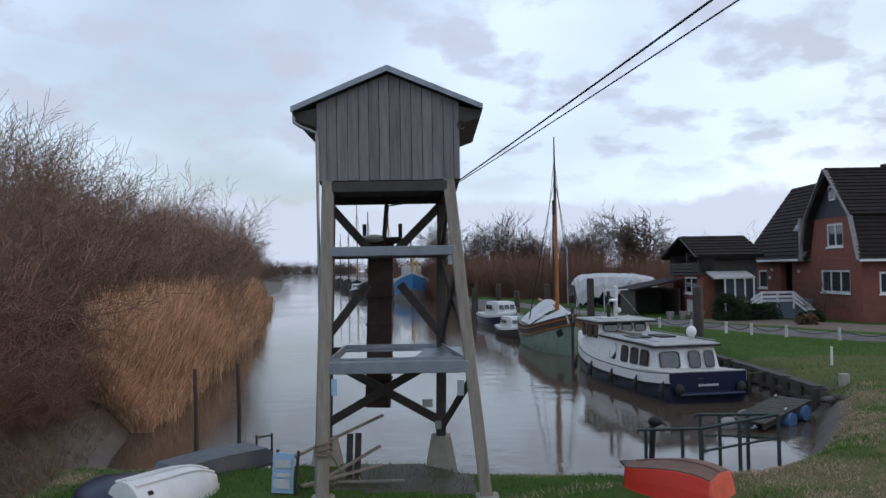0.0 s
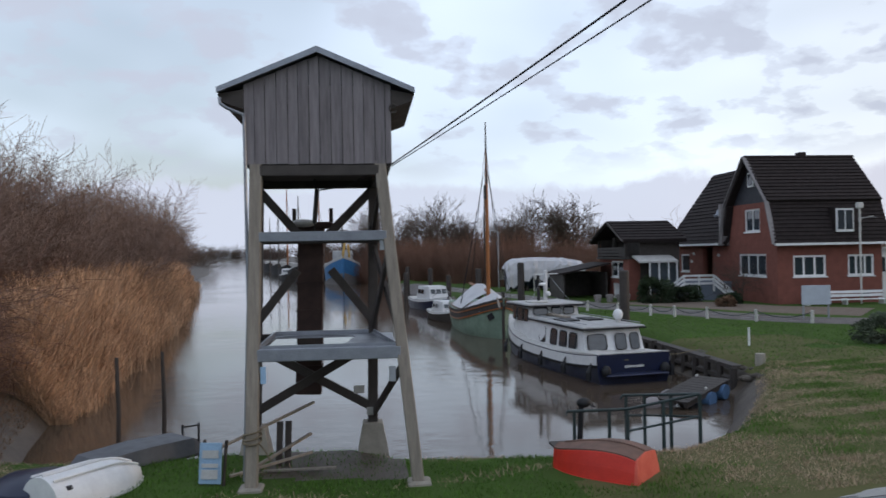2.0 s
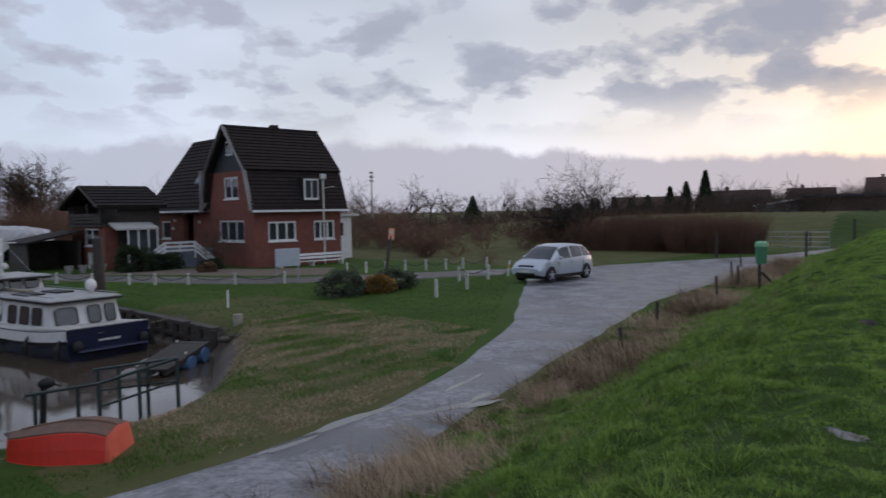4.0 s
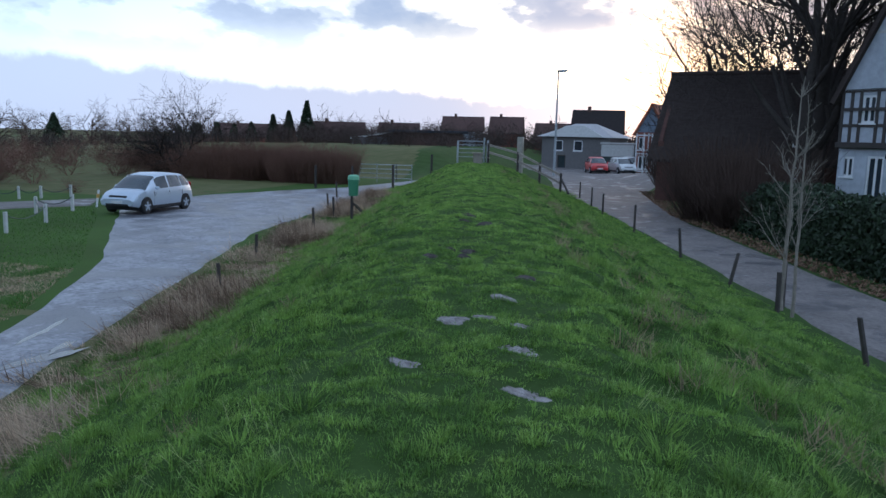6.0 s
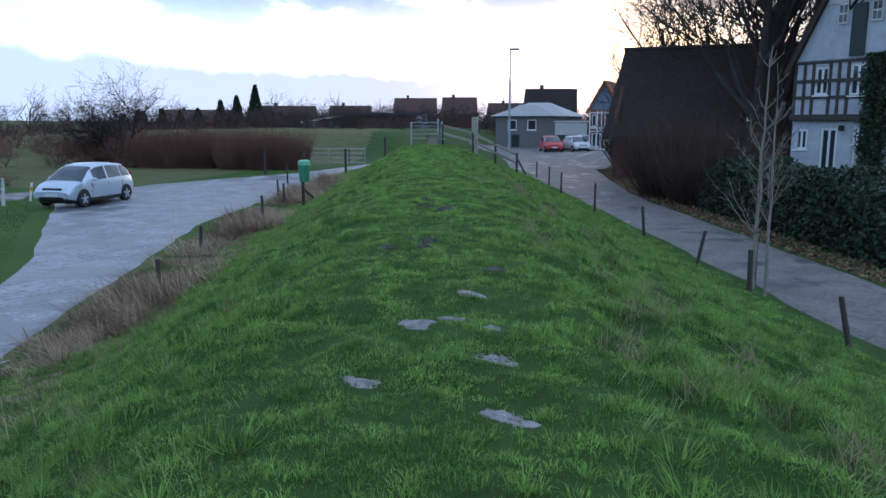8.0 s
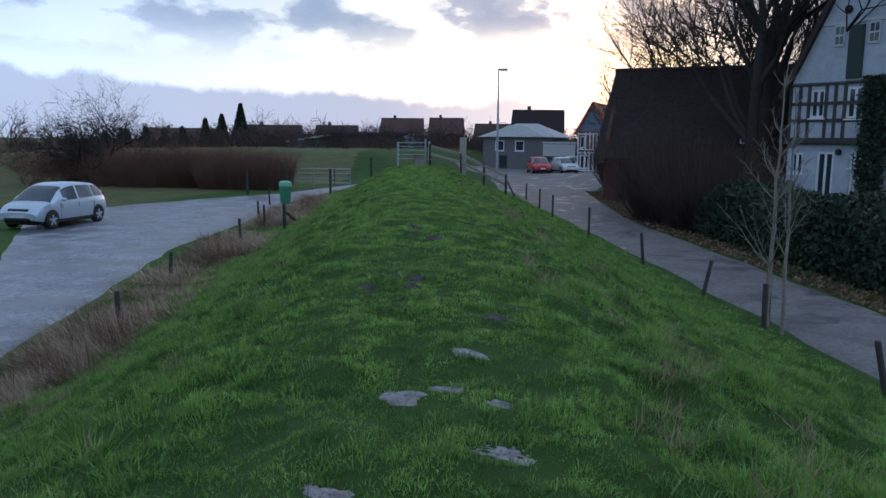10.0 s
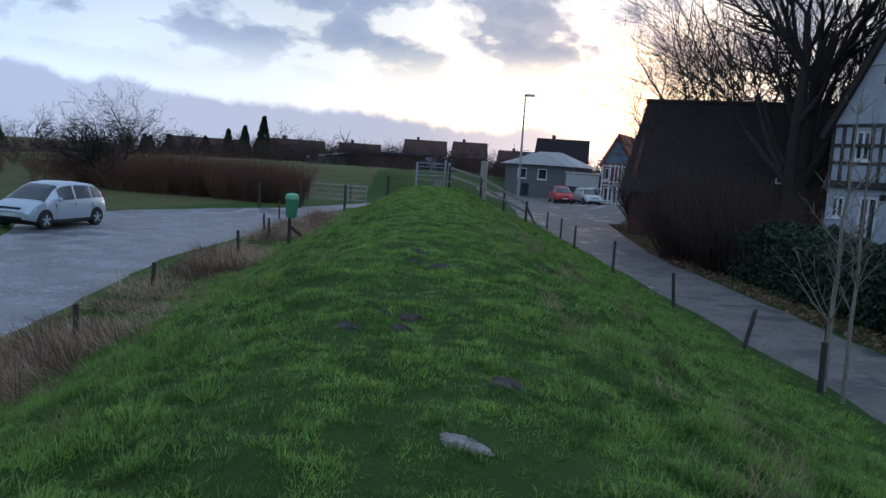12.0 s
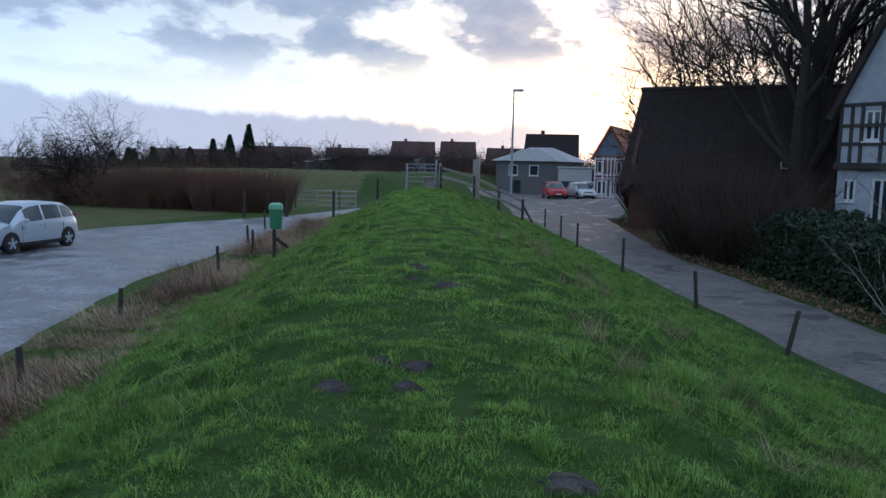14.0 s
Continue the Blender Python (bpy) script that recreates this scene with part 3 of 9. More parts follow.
# ---------- the wooden loading tower ----------
def build_tower():
    t = thing("loading_tower", "weathered wooden loading tower with boarded top cabin on the river bank", "tower", pose(0, 9.75, 0, 0, 0, 0))
    LEG = {"fl": ((-0.97, -0.05, -0.1), (-0.86, 0.14, 4.2)), "fr": ((1.17, -0.12, -0.1), (0.74, 0.14, 4.2)),
           "rl": ((-1.17, 1.85, 0.36), (-1.08, 1.98, 4.2)), "rr": ((0.60, 1.85, 0.36), (0.68, 1.98, 4.2))}
    # front legs in pale timber, rear legs in a much darker one
    for k, (p, q) in LEG.items():
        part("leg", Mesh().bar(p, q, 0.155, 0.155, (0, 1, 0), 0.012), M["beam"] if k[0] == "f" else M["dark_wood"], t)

    def on(k, z):
        p, q = Vector(LEG[k][0]), Vector(LEG[k][1])
        return p + (q - p) * ((z - p.z) / (q.z - p.z))
    for k in ("rl", "rr"):
        p = LEG[k][0]
        ring = lambda s, z: [(p[0] + a * s, p[1] + b * s, z) for a, b in ((-1, -1), (1, -1), (1, 1), (-1, 1))]
        part("plinth", Mesh().loft([ring(0.24, -0.5), ring(0.23, -0.05), ring(0.15, 0.38), ring(0.14, 0.40)]), M["concrete"], t, "tapered concrete plinth")
    for p in (LEG["fl"][0], LEG["fr"][0]):
        part("footing", Mesh().box((p[0], p[1], -0.12), (0.3, 0.3, 0.34), None, 0.02), M["concrete"], t, "low concrete footing")
    # tie beams between the front legs, rear legs and sides
    for z, h, mt in ((3.22, 0.13, "zinc"), (1.70, 0.16, "zinc"), (4.08, 0.14, "dark_wood")):
        a, b = on("fl", z), on("fr", z)
        part("beam", Mesh().bar((a.x + 0.05, a.y - 0.03, z), (b.x - 0.02, b.y - 0.03, z), h, 0.10, (0, 1, 0), 0.01), M[mt], t, "grey front tie beam" if mt == "zinc" else "")
        a, b = on("rl", z), on("rr", z)
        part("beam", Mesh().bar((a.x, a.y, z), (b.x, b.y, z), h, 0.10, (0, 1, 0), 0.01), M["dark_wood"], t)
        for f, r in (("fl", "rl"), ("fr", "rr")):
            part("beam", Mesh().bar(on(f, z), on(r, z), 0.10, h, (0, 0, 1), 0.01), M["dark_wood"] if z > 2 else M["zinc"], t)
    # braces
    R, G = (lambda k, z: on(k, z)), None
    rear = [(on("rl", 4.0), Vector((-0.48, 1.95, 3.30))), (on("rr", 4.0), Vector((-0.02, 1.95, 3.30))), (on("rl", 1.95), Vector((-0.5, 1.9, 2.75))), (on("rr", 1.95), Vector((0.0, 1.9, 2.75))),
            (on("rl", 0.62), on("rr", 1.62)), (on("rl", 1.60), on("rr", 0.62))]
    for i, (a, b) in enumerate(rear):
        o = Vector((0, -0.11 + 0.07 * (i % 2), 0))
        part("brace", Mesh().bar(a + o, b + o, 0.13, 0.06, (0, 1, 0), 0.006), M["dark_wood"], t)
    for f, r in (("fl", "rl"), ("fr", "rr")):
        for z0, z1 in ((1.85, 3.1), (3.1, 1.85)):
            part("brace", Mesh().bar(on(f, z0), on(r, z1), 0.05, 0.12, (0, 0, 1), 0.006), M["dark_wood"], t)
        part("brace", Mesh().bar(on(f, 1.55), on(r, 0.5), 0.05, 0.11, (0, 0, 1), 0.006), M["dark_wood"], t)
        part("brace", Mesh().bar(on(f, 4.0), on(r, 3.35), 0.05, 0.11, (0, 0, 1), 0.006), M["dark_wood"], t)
    # loading deck with its raised rim and a sheet of rain water
    x0, x1, y0, y1 = -0.86, 0.92, 0.02, 1.84
    part("deck", Mesh().box(((x0 + x1) / 2, (y0 + y1) / 2, 1.735), (x1 - x0, y1 - y0, 0.05)), M["zinc"], t, "sheet metal loading deck")
    rim = Mesh()
    for a, b in (((x0, y0), (x1, y0)), ((x1, y0), (x1 - 0.28, y1)), ((x1 - 0.28, y1), (x0, y1)), ((x0, y1), (x0, y0))):
        rim.bar((*a, 1.79), (*b, 1.79), 0.03, 0.06)
    part("deck_rim", rim, M["zinc"], t)
    rnd = random.Random(5)
    pool = []
    for k in range(40):
        a = 2 * math.pi * k / 40
        rx = 0.56 * (1 + (0.12 * math.sin(5 * a) + rnd.uniform(-0.07, 0.07)) * (1 if math.cos(a) > 0 else 0.3))
        x = max(min(-0.27 + rx * math.copysign(abs(math.cos(a)) ** 0.6, math.cos(a)), 0.5), x0 + 0.03)
        y = 0.98 + 0.76 * math.copysign(abs(math.sin(a)) ** 0.5, math.sin(a))
        pool.append((x, y, 1.764))
    part("rain_water", Mesh().add(pool, [tuple(range(40))]), M["puddle"], t, "sheet of rain water on the deck")
    # chute with its seams
    c0, c1 = Vector((-0.40, 2.32, 0.78)), Vector((-0.31, 2.32, 3.42))
    chute = Mesh()
    chute.bar(c0, c1, 0.40, 0.30, (0, 1, 0), 0.01)
    ch = part("chute", chute, M["rust"], t, "dark rusty iron chute")
    for k in range(1, 6):
        p = c0 + (c1 - c0) * (k / 6)
        part("flange", Mesh().box(p, (0.43, 0.34, 0.035)), M["rust"], ch)
    part("chute_head", Mesh().box((-0.28, 2.28, 3.45), (0.62, 0.36, 0.10), None, 0.02), M["rust"], t)
    part("sack", Mesh().sphere((-0.42, 2.1, 3.48), 0.13, 10, 7, (1.5, 1.0, 0.5)), M["dull_white"], t, "grey sack lying on the chute head", True)
    part("post", Mesh().bar((-0.58, 2.3, 3.4), (-0.58, 2.3, 3.72), 0.06, 0.06), M["dark_wood"], t)
    part("post", Mesh().bar((0.0, 2.3, 3.4), (0.0, 2.3, 3.72), 0.06, 0.06), M["dark_wood"], t)
    # hook tackle under the cabin
    tk = Mesh()
    tk.tube([(-0.2, 1.6, 4.2), (-0.21, 1.6, 4.05), (-0.18, 1.6, 3.95)], 0.016, 6)
    tk.bar((-0.17, 1.6, 3.98), (-0.22, 1.6, 3.45), 0.07, 0.06, (0, 1, 0), 0.02)
    tk.tube([(-0.22, 1.6, 3.45), (-0.22, 1.6, 3.3), (-0.25, 1.6, 3.22)], 0.012, 6)
    part("tackle", tk, M["black"], t, "black hoist tackle on a hook")
    # cabin: boards of uneven width on the gables and sides
    bx0, bx1, by0, by1, z0, ze, zr, xc = -1.0, 0.90, 0.06, 2.0, 4.17, 5.21, 5.60, -0.05
    zt = lambda x: ze + (zr - ze) * (1 - abs(x - xc) / (bx1 - xc)) - 0.02
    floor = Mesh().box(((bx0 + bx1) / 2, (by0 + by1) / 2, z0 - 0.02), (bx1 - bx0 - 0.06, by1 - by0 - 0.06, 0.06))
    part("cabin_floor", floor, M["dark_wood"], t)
    # added solid dark box behind the boards; darkens the gaps between them
    part("cabin_core", Mesh().box(((bx0 + bx1) / 2, (by0 + by1) / 2, (z0 + ze) / 2), (bx1 - bx0 - 0.1, by1 - by0 - 0.1, ze - z0 - 0.02)), M["dark_wood"], t, "dark solid core filling the cabin")
    rnd = random.Random(3)
    for y, sgn in ((by0, -1), (by1, 1)):
        x = bx0
        k = 0
        while x < bx1 - 0.03:
            w = min(rnd.choice((0.135, 0.14, 0.145)), bx1 - x)
            o = 0.006 * (k % 2) * sgn
            g = 0.004
            lo = z0 - rnd.uniform(0, 0.012)
            poly = [(x + g, y + o, lo), (x + w - g, y + o, lo), (x + w - g, y + o, zt(x + w - g)), (x + g, y + o, zt(x + g))]
            if x < xc < x + w:
                poly.insert(3, (xc, y + o, zt(xc)))
            part("board", Mesh().prism(poly, (0, -sgn * 0.022, 0)), M["wood"], t)
            x += w
            k += 1
    for x, sgn in ((bx0, -1), (bx1, 1)):
        y = by0 + 0.03
        while y < by1 - 0.05:
            w = min(0.14, by1 - y)
            part("board", Mesh().prism([(x, y + 0.004, z0), (x, y + w - 0.004, z0), (x, y + w - 0.004, ze - 0.02), (x, y + 0.004, ze - 0.02)], (-sgn * 0.022, 0, 0)), M["wood"], t)
            y += w
    for xe, sgn in ((-1.32, -1), (1.21, 1)):
        s = (zr - ze) / (bx1 - xc)
        ztip = zr + 0.05 - s * abs(xe - xc) * 1.02
        sl = [(xc, by0 - 0.1, zr + 0.05), (xe, by0 - 0.1, ztip), (xe, by0 - 0.1, ztip - 0.035), (xc, by0 - 0.1, zr + 0.015)]
        rf = part("roof", Mesh().prism(sl, (0, by1 - by0 + 0.2, 0)), M["zinc"], t, "shallow zinc roof slope")
        for yy in (by0 - 0.12, by1 + 0.1):
            v = [(xc, yy, zr + 0.075), (xe, yy, ztip + 0.02), (xe, yy, ztip - 0.05), (xc, yy, zr - 0.005)]
            part("barge_board", Mesh().prism(v, (0, 0.025, 0)), M["zinc"], rf)
        so = [(xe + 0.0 * sgn, by0 - 0.02, ztip - 0.05), (bx0 if sgn < 0 else bx1, by0 - 0.02, ztip - 0.05 + 0.06), (bx0 if sgn < 0 else bx1, by0 - 0.02, ztip - 0.24), (xe - 0.03 * sgn, by0 - 0.02, ztip - 0.14)]
        part("eave_panel", Mesh().prism(so, (0, by1 - by0 + 0.04, 0)), M["dark_wood"], t, "dark boxed eave")
    gut = Mesh().tube([(-1.29, by0 - 0.05, 5.02), (-1.285, by0 - 0.05, 4.94), (-1.20, by0 - 0.06, 4.88), (-1.0, by0 - 0.03, 4.80), (-0.99, by0 - 0.03, 4.7), (-0.985, by0 + 0.02, 2.4), (-1.06, by0 - 0.05, 0.1)], 0.022, 8)
    part("downpipe", gut, M["zinc"], t, "grey zinc downpipe", True)
    part("hook_ring", Mesh().tube([(0.93 + 0.05 * math.cos(a), by0 - 0.03, 4.88 + 0.055 * math.sin(a)) for a in np.linspace(0.5, 5.6, 12)], 0.012, 6), M["dark_wood"], t)
    # small plates and the rope
    for x, y, z, w, h, m_ in ((-0.80, -0.02, 1.45, 0.07, 0.22, "blue_plate"), (0.85, -0.05, 1.42, 0.09, 0.2, "steel"), (0.40, 1.70, 0.92, 0.16, 0.12, "dull_white"), (0.56, 1.72, 0.58, 0.10, 0.12, "dull_white"), (0.78, 0.03, 3.1, 0.12, 0.14, "steel")):
        part("plate", Mesh().box((x, y, z), (w, 0.012, h)), M[m_], t, "small metal plate")
    rp = Mesh()
    for k in range(3):
        p = on("fl", 0.62 + 0.05 * k)
        rp.tube([(p.x + 0.115 * math.cos(a), p.y + 0.115 * math.sin(a), p.z + 0.03 * math.sin(a + k)) for a in np.linspace(0, 6.4, 18)], 0.014, 6)
    rp.tube([(-0.86, -0.13, 0.62), (-0.78, -0.1, 0.5), (-0.72, -0.05, 0.36)], 0.012, 6)
    part("rope", rp, M["rope"], t, "old rope tied round the leg")


M["blue_plate"] = mat("pale_blue_sign", (0.30, 0.45, 0.60), (0.22, 0.34, 0.48), scale=20, rough=0.5, bump=0)
build_tower()

for k, (dx, dz, bz) in enumerate(((0.0, 0.0, 6.22), (0.02, -0.01, 5.86))):
    a, b = Vector((0.88 + dx, 9.9, 4.15 + dz)), Vector((6.4, -12.0, bz))
    pts = [a + (b - a) * q + Vector((0, 0, -0.10 * 4 * q * (1 - q))) for q in np.linspace(0, 1, 40)]
    solid("power_cable", Mesh().tube(pts, 0.009 - 0.003 * k, 6), M["cable"], "thin black overhead cable running from the tower", "cable", group="overhead cables")
solid("cable_pole", Mesh().tube([(0, 0, -0.4), (0, 0, 6.3)], [0.14, 0.10], 10), M["dark_wood"], "wooden pole that carries the overhead cable", "pole", pose(6.4, -12.12, ground_z(6.4, -12.12)))
pts = [Vector((-0.2, 11.4, 3.95)), Vector((0.3, 11.0, 3.98)), Vector((0.86, 9.95, 4.2))]
solid("power_cable", Mesh().tube(pts, 0.010, 6), M["cable"], "thin black overhead cable running from the tower", "cable", group="overhead cables")


# ---------- bank by the tower ----------
def build_bank_clutter():
    s = thing("notice_board", "small blue and white notice board leaning on the grass", "sign", pose(-1.52, 9.95, 0.0, 0, 0, -18))
    part("panel", Mesh().box((0, 0, 0.30), (0.30, 0.025, 0.52), pose(0, 0, 0, -8, 0, 6).to_3x3(), 0.006), M["blue_plate"], s)
    pp = Mesh()
    for z, h in ((0.42, 0.10), (0.28, 0.05), (0.17, 0.12)):
        pp.box((0.01, -0.032 + (z - 0.3) * 0.14, z), (0.22, 0.006, h), pose(0, 0, 0, -8, 0, 6).to_3x3())
    part("notice", pp, M["dull_white"], s, "pale printed bars")
    for x in (-0.15, 0.16):
        part("post", Mesh().bar((x, 0.02, -0.05), (x + 0.02, 0.10, 0.58), 0.03, 0.03), M["dark_wood"], s)
    t = thing("trestle", "broken wooden trestle leaning behind the tower leg", "trestle", pose(-0.75, 10.7, 0, 0, 0, 10))
    for p, q in (((-0.75, -0.4, 0.45), (0.55, 0.3, 0.82)), ((-0.65, -0.4, 0.05), (0.5, 0.2, 0.12)), ((-0.2, -0.2, 0.02), (0.75, -0.5, 0.06)), ((-0.35, -0.3, 0.1), (0.5, 0.25, 0.38))):
        part("rail", Mesh().bar(p, q, 0.05, 0.035, (0, 0, 1), 0.005), M["beam"], t)
    for x in (0.02, 0.14):
        part("upright", Mesh().bar((x, 0.05, 0.0), (x + 0.03, 0.1, 0.62), 0.09, 0.03, (0, 1, 0)), M["dark_wood"], t)

    # white dinghy, keel up under its cover
    d = thing("dinghy", "white upturned plastic dinghy on the bank", "boat", pose(-3.0, 10.0, ground_z(-3.0, 10.0) - 0.02, 0, 0, 55) @ Matrix.Diagonal((0.72, 0.82, 0.85, 1)))
    rings = []
    for q in np.linspace(0, 1, 13):
        x = -1.0 + 2.0 * q
        w = 0.52 * (1 - max(0, (q - 0.5) / 0.5) ** 2.2 * 0.92) * (0.85 + 0.15 * min(1, q * 4))
        h = 0.46 * (1 - max(0, (q - 0.55) / 0.45) ** 2 * 0.6)
        rings.append([(x, w * math.cos(a) * (1.0 if abs(math.cos(a)) < 0.9 else 1.05), h * math.sin(a) ** 0.8 if 0 < a < math.pi else 0.0) for a in np.linspace(0, math.pi, 13)])
    part("hull", Mesh().loft(rings), M["white"], d, "", True)
    kl = Mesh()
    for y, hh in ((0, 0.475), (0.26, 0.43), (-0.26, 0.43)):
        kl.tube([(x, y * (1 - max(0, x) ** 2 * 0.6), hh * (1 - max(0, (x - 0.1) / 0.9) ** 2 * 0.55)) for x in np.linspace(-0.95, 0.8, 9)], 0.02, 6)
    part("keel_strip", kl, M["white"], d)
    part("gunwale", Mesh().tube([(x, 0.55 * (1 - max(0, x / 1.0) ** 2.2 * 0.9), 0.03) for x in np.linspace(-1, 0.98, 12)] + [(x, -0.55 * (1 - max(0, x / 1.0) ** 2.2 * 0.9), 0.03) for x in np.linspace(0.98, -1, 12)], 0.03, 6), M["dull_white"], d)
    part("label_plate", Mesh().box((-0.75, -0.38, 0.31), (0.10, 0.01, 0.07), pose(0, 0, 0, -45, 0, 0).to_3x3()), M["black"], d)
    tp = Mesh()
    rings = [[(x, w * math.cos(a), 0.30 * math.sin(a) ** 0.7 * k) for a in np.linspace(0, math.pi, 9)] for x, w, k in ((0.35, 0.60, 1.0), (0.6, 0.62, 1.0), (0.95, 0.5, 0.9), (1.12, 0.25, 0.6))]
    solid("boat_cover", tp.loft(rings), M["navy"], "dark crumpled boat cover lying beside the dinghy", "tarpaulin", pose(-3.15, 10.0, ground_z(-3.3, 9.9) - 0.02, 0, 0, 172), smooth=True)

    # dark flat punt
    p = thing("punt", "dark grey flat-bottomed punt turned over on the bank", "boat", pose(-2.85, 11.45, ground_z(-2.8, 11.4) - 0.02, 0, 0, 46) @ Matrix.Diagonal((0.85, 0.85, 0.9, 1)))
    rings = [[(x, -w, 0), (x, -w * 0.86, h), (x, w * 0.86, h), (x, w, 0)] for x, w, h in ((-1.1, 0.34, 0.12), (-0.9, 0.42, 0.28), (0.0, 0.46, 0.32), (0.85, 0.42, 0.30), (1.05, 0.36, 0.16))]
    part("hull", Mesh().loft(rings), M["punt"], p)
    part("rubbing_strake", Mesh().tube([(-1.1, -0.35, 0.02), (-0.9, -0.44, 0.03), (0, -0.48, 0.03), (0.85, -0.44, 0.03), (1.05, -0.37, 0.02)], 0.02, 6), M["dark_wood"], p)
    for x, y in ((-4.15, 14.6), (-3.5, 15.3)):
        solid("mooring_pole", Mesh().tube([(0, 0, -0.7), (0.03, 0.0, 1.0), (0.0, 0.02, 2.02)], [0.045, 0.042, 0.036], 8), M["dark_wood"], "thin dark mooring pole standing in the water", "pole", pose(x, y, WATER - 0.1), group="thin mooring poles")
    ld = thing("ladder", "small black steel ladder at the water's edge", "ladder", pose(-2.35, 12.55, -0.35, 0, 0, 30))
    for x in (-0.13, 0.13):
        part("stile", Mesh().tube([(x, 0, -0.3), (x, 0, 0.62)], 0.018, 6), M["black"], ld)
    for z in (0.1, 0.34, 0.58):
        part("rung", Mesh().tube([(-0.13, 0, z), (0.13, 0, z)], 0.014, 6), M["black"], ld)

    # red rowing boat, keel up
    r = thing("rowing_boat", "faded red upturned rowing boat on the grass", "boat", pose(3.68, 9.75, ground_z(3.6, 9.6) - 0.03, 0, 0, 138) @ Matrix.Diagonal((0.9, 0.9, 0.82, 1)))
    rings = []
    for q in np.linspace(0, 1, 13):
        x = -0.62 + 1.38 * q
        w = 0.47 * (1 - max(0, (q - 0.45) / 0.55) ** 2.0 * 0.55) * (0.93 + 0.07 * min(1, q * 3))
        h = 0.40 + 0.10 * math.sin(math.pi * min(1, q * 1.05) ** 0.8) - 0.05 * q
        rings.append([(x, -w, 0.0), (x, -w * 0.93, 0.5 * h), (x, -w * 0.83, h - 0.03), (x, -w * 0.79, h), (x, 0, h + 0.05), (x, w * 0.79, h), (x, w * 0.83, h - 0.03), (x, w * 0.93, 0.5 * h), (x, w, 0.0)])
    part("hull", Mesh().loft(rings), M["red"], r)
    cap = [[(p[0], p[1] * 1.02, p[2] + 0.010) for p in ring[3:6]] for ring in rings]
    part("bottom", Mesh().loft([list(c) + [(c[-1][0], c[-1][1], c[-1][2] - 0.05), (c[0][0], c[0][1], c[0][2] - 0.05)] for c in cap]), M["boat_bottom"], r, "worn dark brown boat bottom")
    part("keel", Mesh().tube([(p[4][0], 0, p[4][2] + 0.01) for p in rings[:12]], 0.022, 6), M["boat_bottom"], r)
    part("transom", Mesh().loft([[(-0.64 - 0.10 * (0.45 - p[2]), p[1] * 0.99, p[2]) for p in rings[0]], [(-0.62, p[1], p[2]) for p in rings[0]]]), M["red_pale"], r, "paler red transom")
    for s_ in (-1, 1):
        part("gunwale", Mesh().tube([(p[0][0], s_ * (abs(p[0][1]) + 0.01), 0.02) for p in rings], 0.022, 6), M["red"], r)


M["punt"] = mat("grey_punt_paint", (0.10, 0.105, 0.115), (0.06, 0.062, 0.07), scale=4, rough=0.6, bump=0.2)
M["boat_bottom"] = mat("worn_boat_bottom", (0.10, 0.06, 0.045), (0.22, 0.12, 0.09), scale=5, rough=0.8, bump=0.3)
M["red_pale"] = mat("pale_red_paint", (0.72, 0.14, 0.09), (0.60, 0.07, 0.04), scale=4, rough=0.55, bump=0.1)
build_bank_clutter()


def build_landing_rail():
    t = thing("handrail", "dark green steel handrail at the landing stage", "railing", pose(0, 0, 0))
    z0 = -0.45
    A = [Vector(p) for p in ((3.75, 11.9, 0.35), (4.75, 11.85, 0.36), (5.85, 11.55, 0.62))]
    B = [Vector(p) for p in ((5.05, 12.9, 0.38), (5.4, 12.8, 0.39), (5.95, 12.0, 0.60))]
    part("top_rail", Mesh().tube([A[0] + Vector((-0.02, 0, -0.06)), A[0], A[1], A[2]], 0.024, 8), M["green_rail"], t)
    part("top_rail", Mesh().tube([B[0] + Vector((-0.04, 0.02, -0.07)), B[0], B[1], A[2] + Vector((0, 0.02, 0))], 0.024, 8), M["green_rail"], t)
    dn = Vector((0, 0, -0.36))
    part("mid_rail", Mesh().tube([A[1] + dn, A[2] + dn], 0.02, 8), M["green_rail"], t)
    part("mid_rail", Mesh().tube([B[0] + dn, B[1] + dn, A[2] + dn], 0.018, 8), M["green_rail"], t)
    for p in (A[0] + Vector((0.12, 0, 0)), (A[0] + A[1]) / 2 + Vector((0.2, 0, 0)), A[1], (A[1] + A[2]) / 2, A[2], B[0] + Vector((0.05, 0, 0)), B[1], (B[1] + A[2]) / 2):
        part("post", Mesh().bar((p.x, p.y, z0 - 0.3), tuple(p), 0.045, 0.045, (0, 1, 0)), M["green_rail"], t)
    st = thing("landing_stage", "dark wooden landing stage at the river's edge", "jetty", pose(0, 0, 0))
    for k in range(9):
        part("plank", Mesh().box((3.9 + 0.14 * k, 12.75, -0.55), (0.13, 1.5, 0.04)), M["dark_wood"], st)
    m = thing("outboard_motor", "black outboard motor tilted up at the landing stage", "outboard motor", pose(4.05, 12.3, -0.4))
    part("shaft", Mesh().bar((0.0, 0, -0.2), (0.06, 0, 0.75), 0.09, 0.07, (0, 1, 0), 0.02), M["black"], m)
    part("cowl", Mesh().sphere((0.10, 0, 0.80), 0.085, 10, 8, (1.5, 0.9, 1.0)), M["black"], m, "", True)
    part("tiller", Mesh().tube([(0.17, 0, 0.79), (0.30, 0, 0.72)], 0.015, 6), M["black"], m)


build_landing_rail()


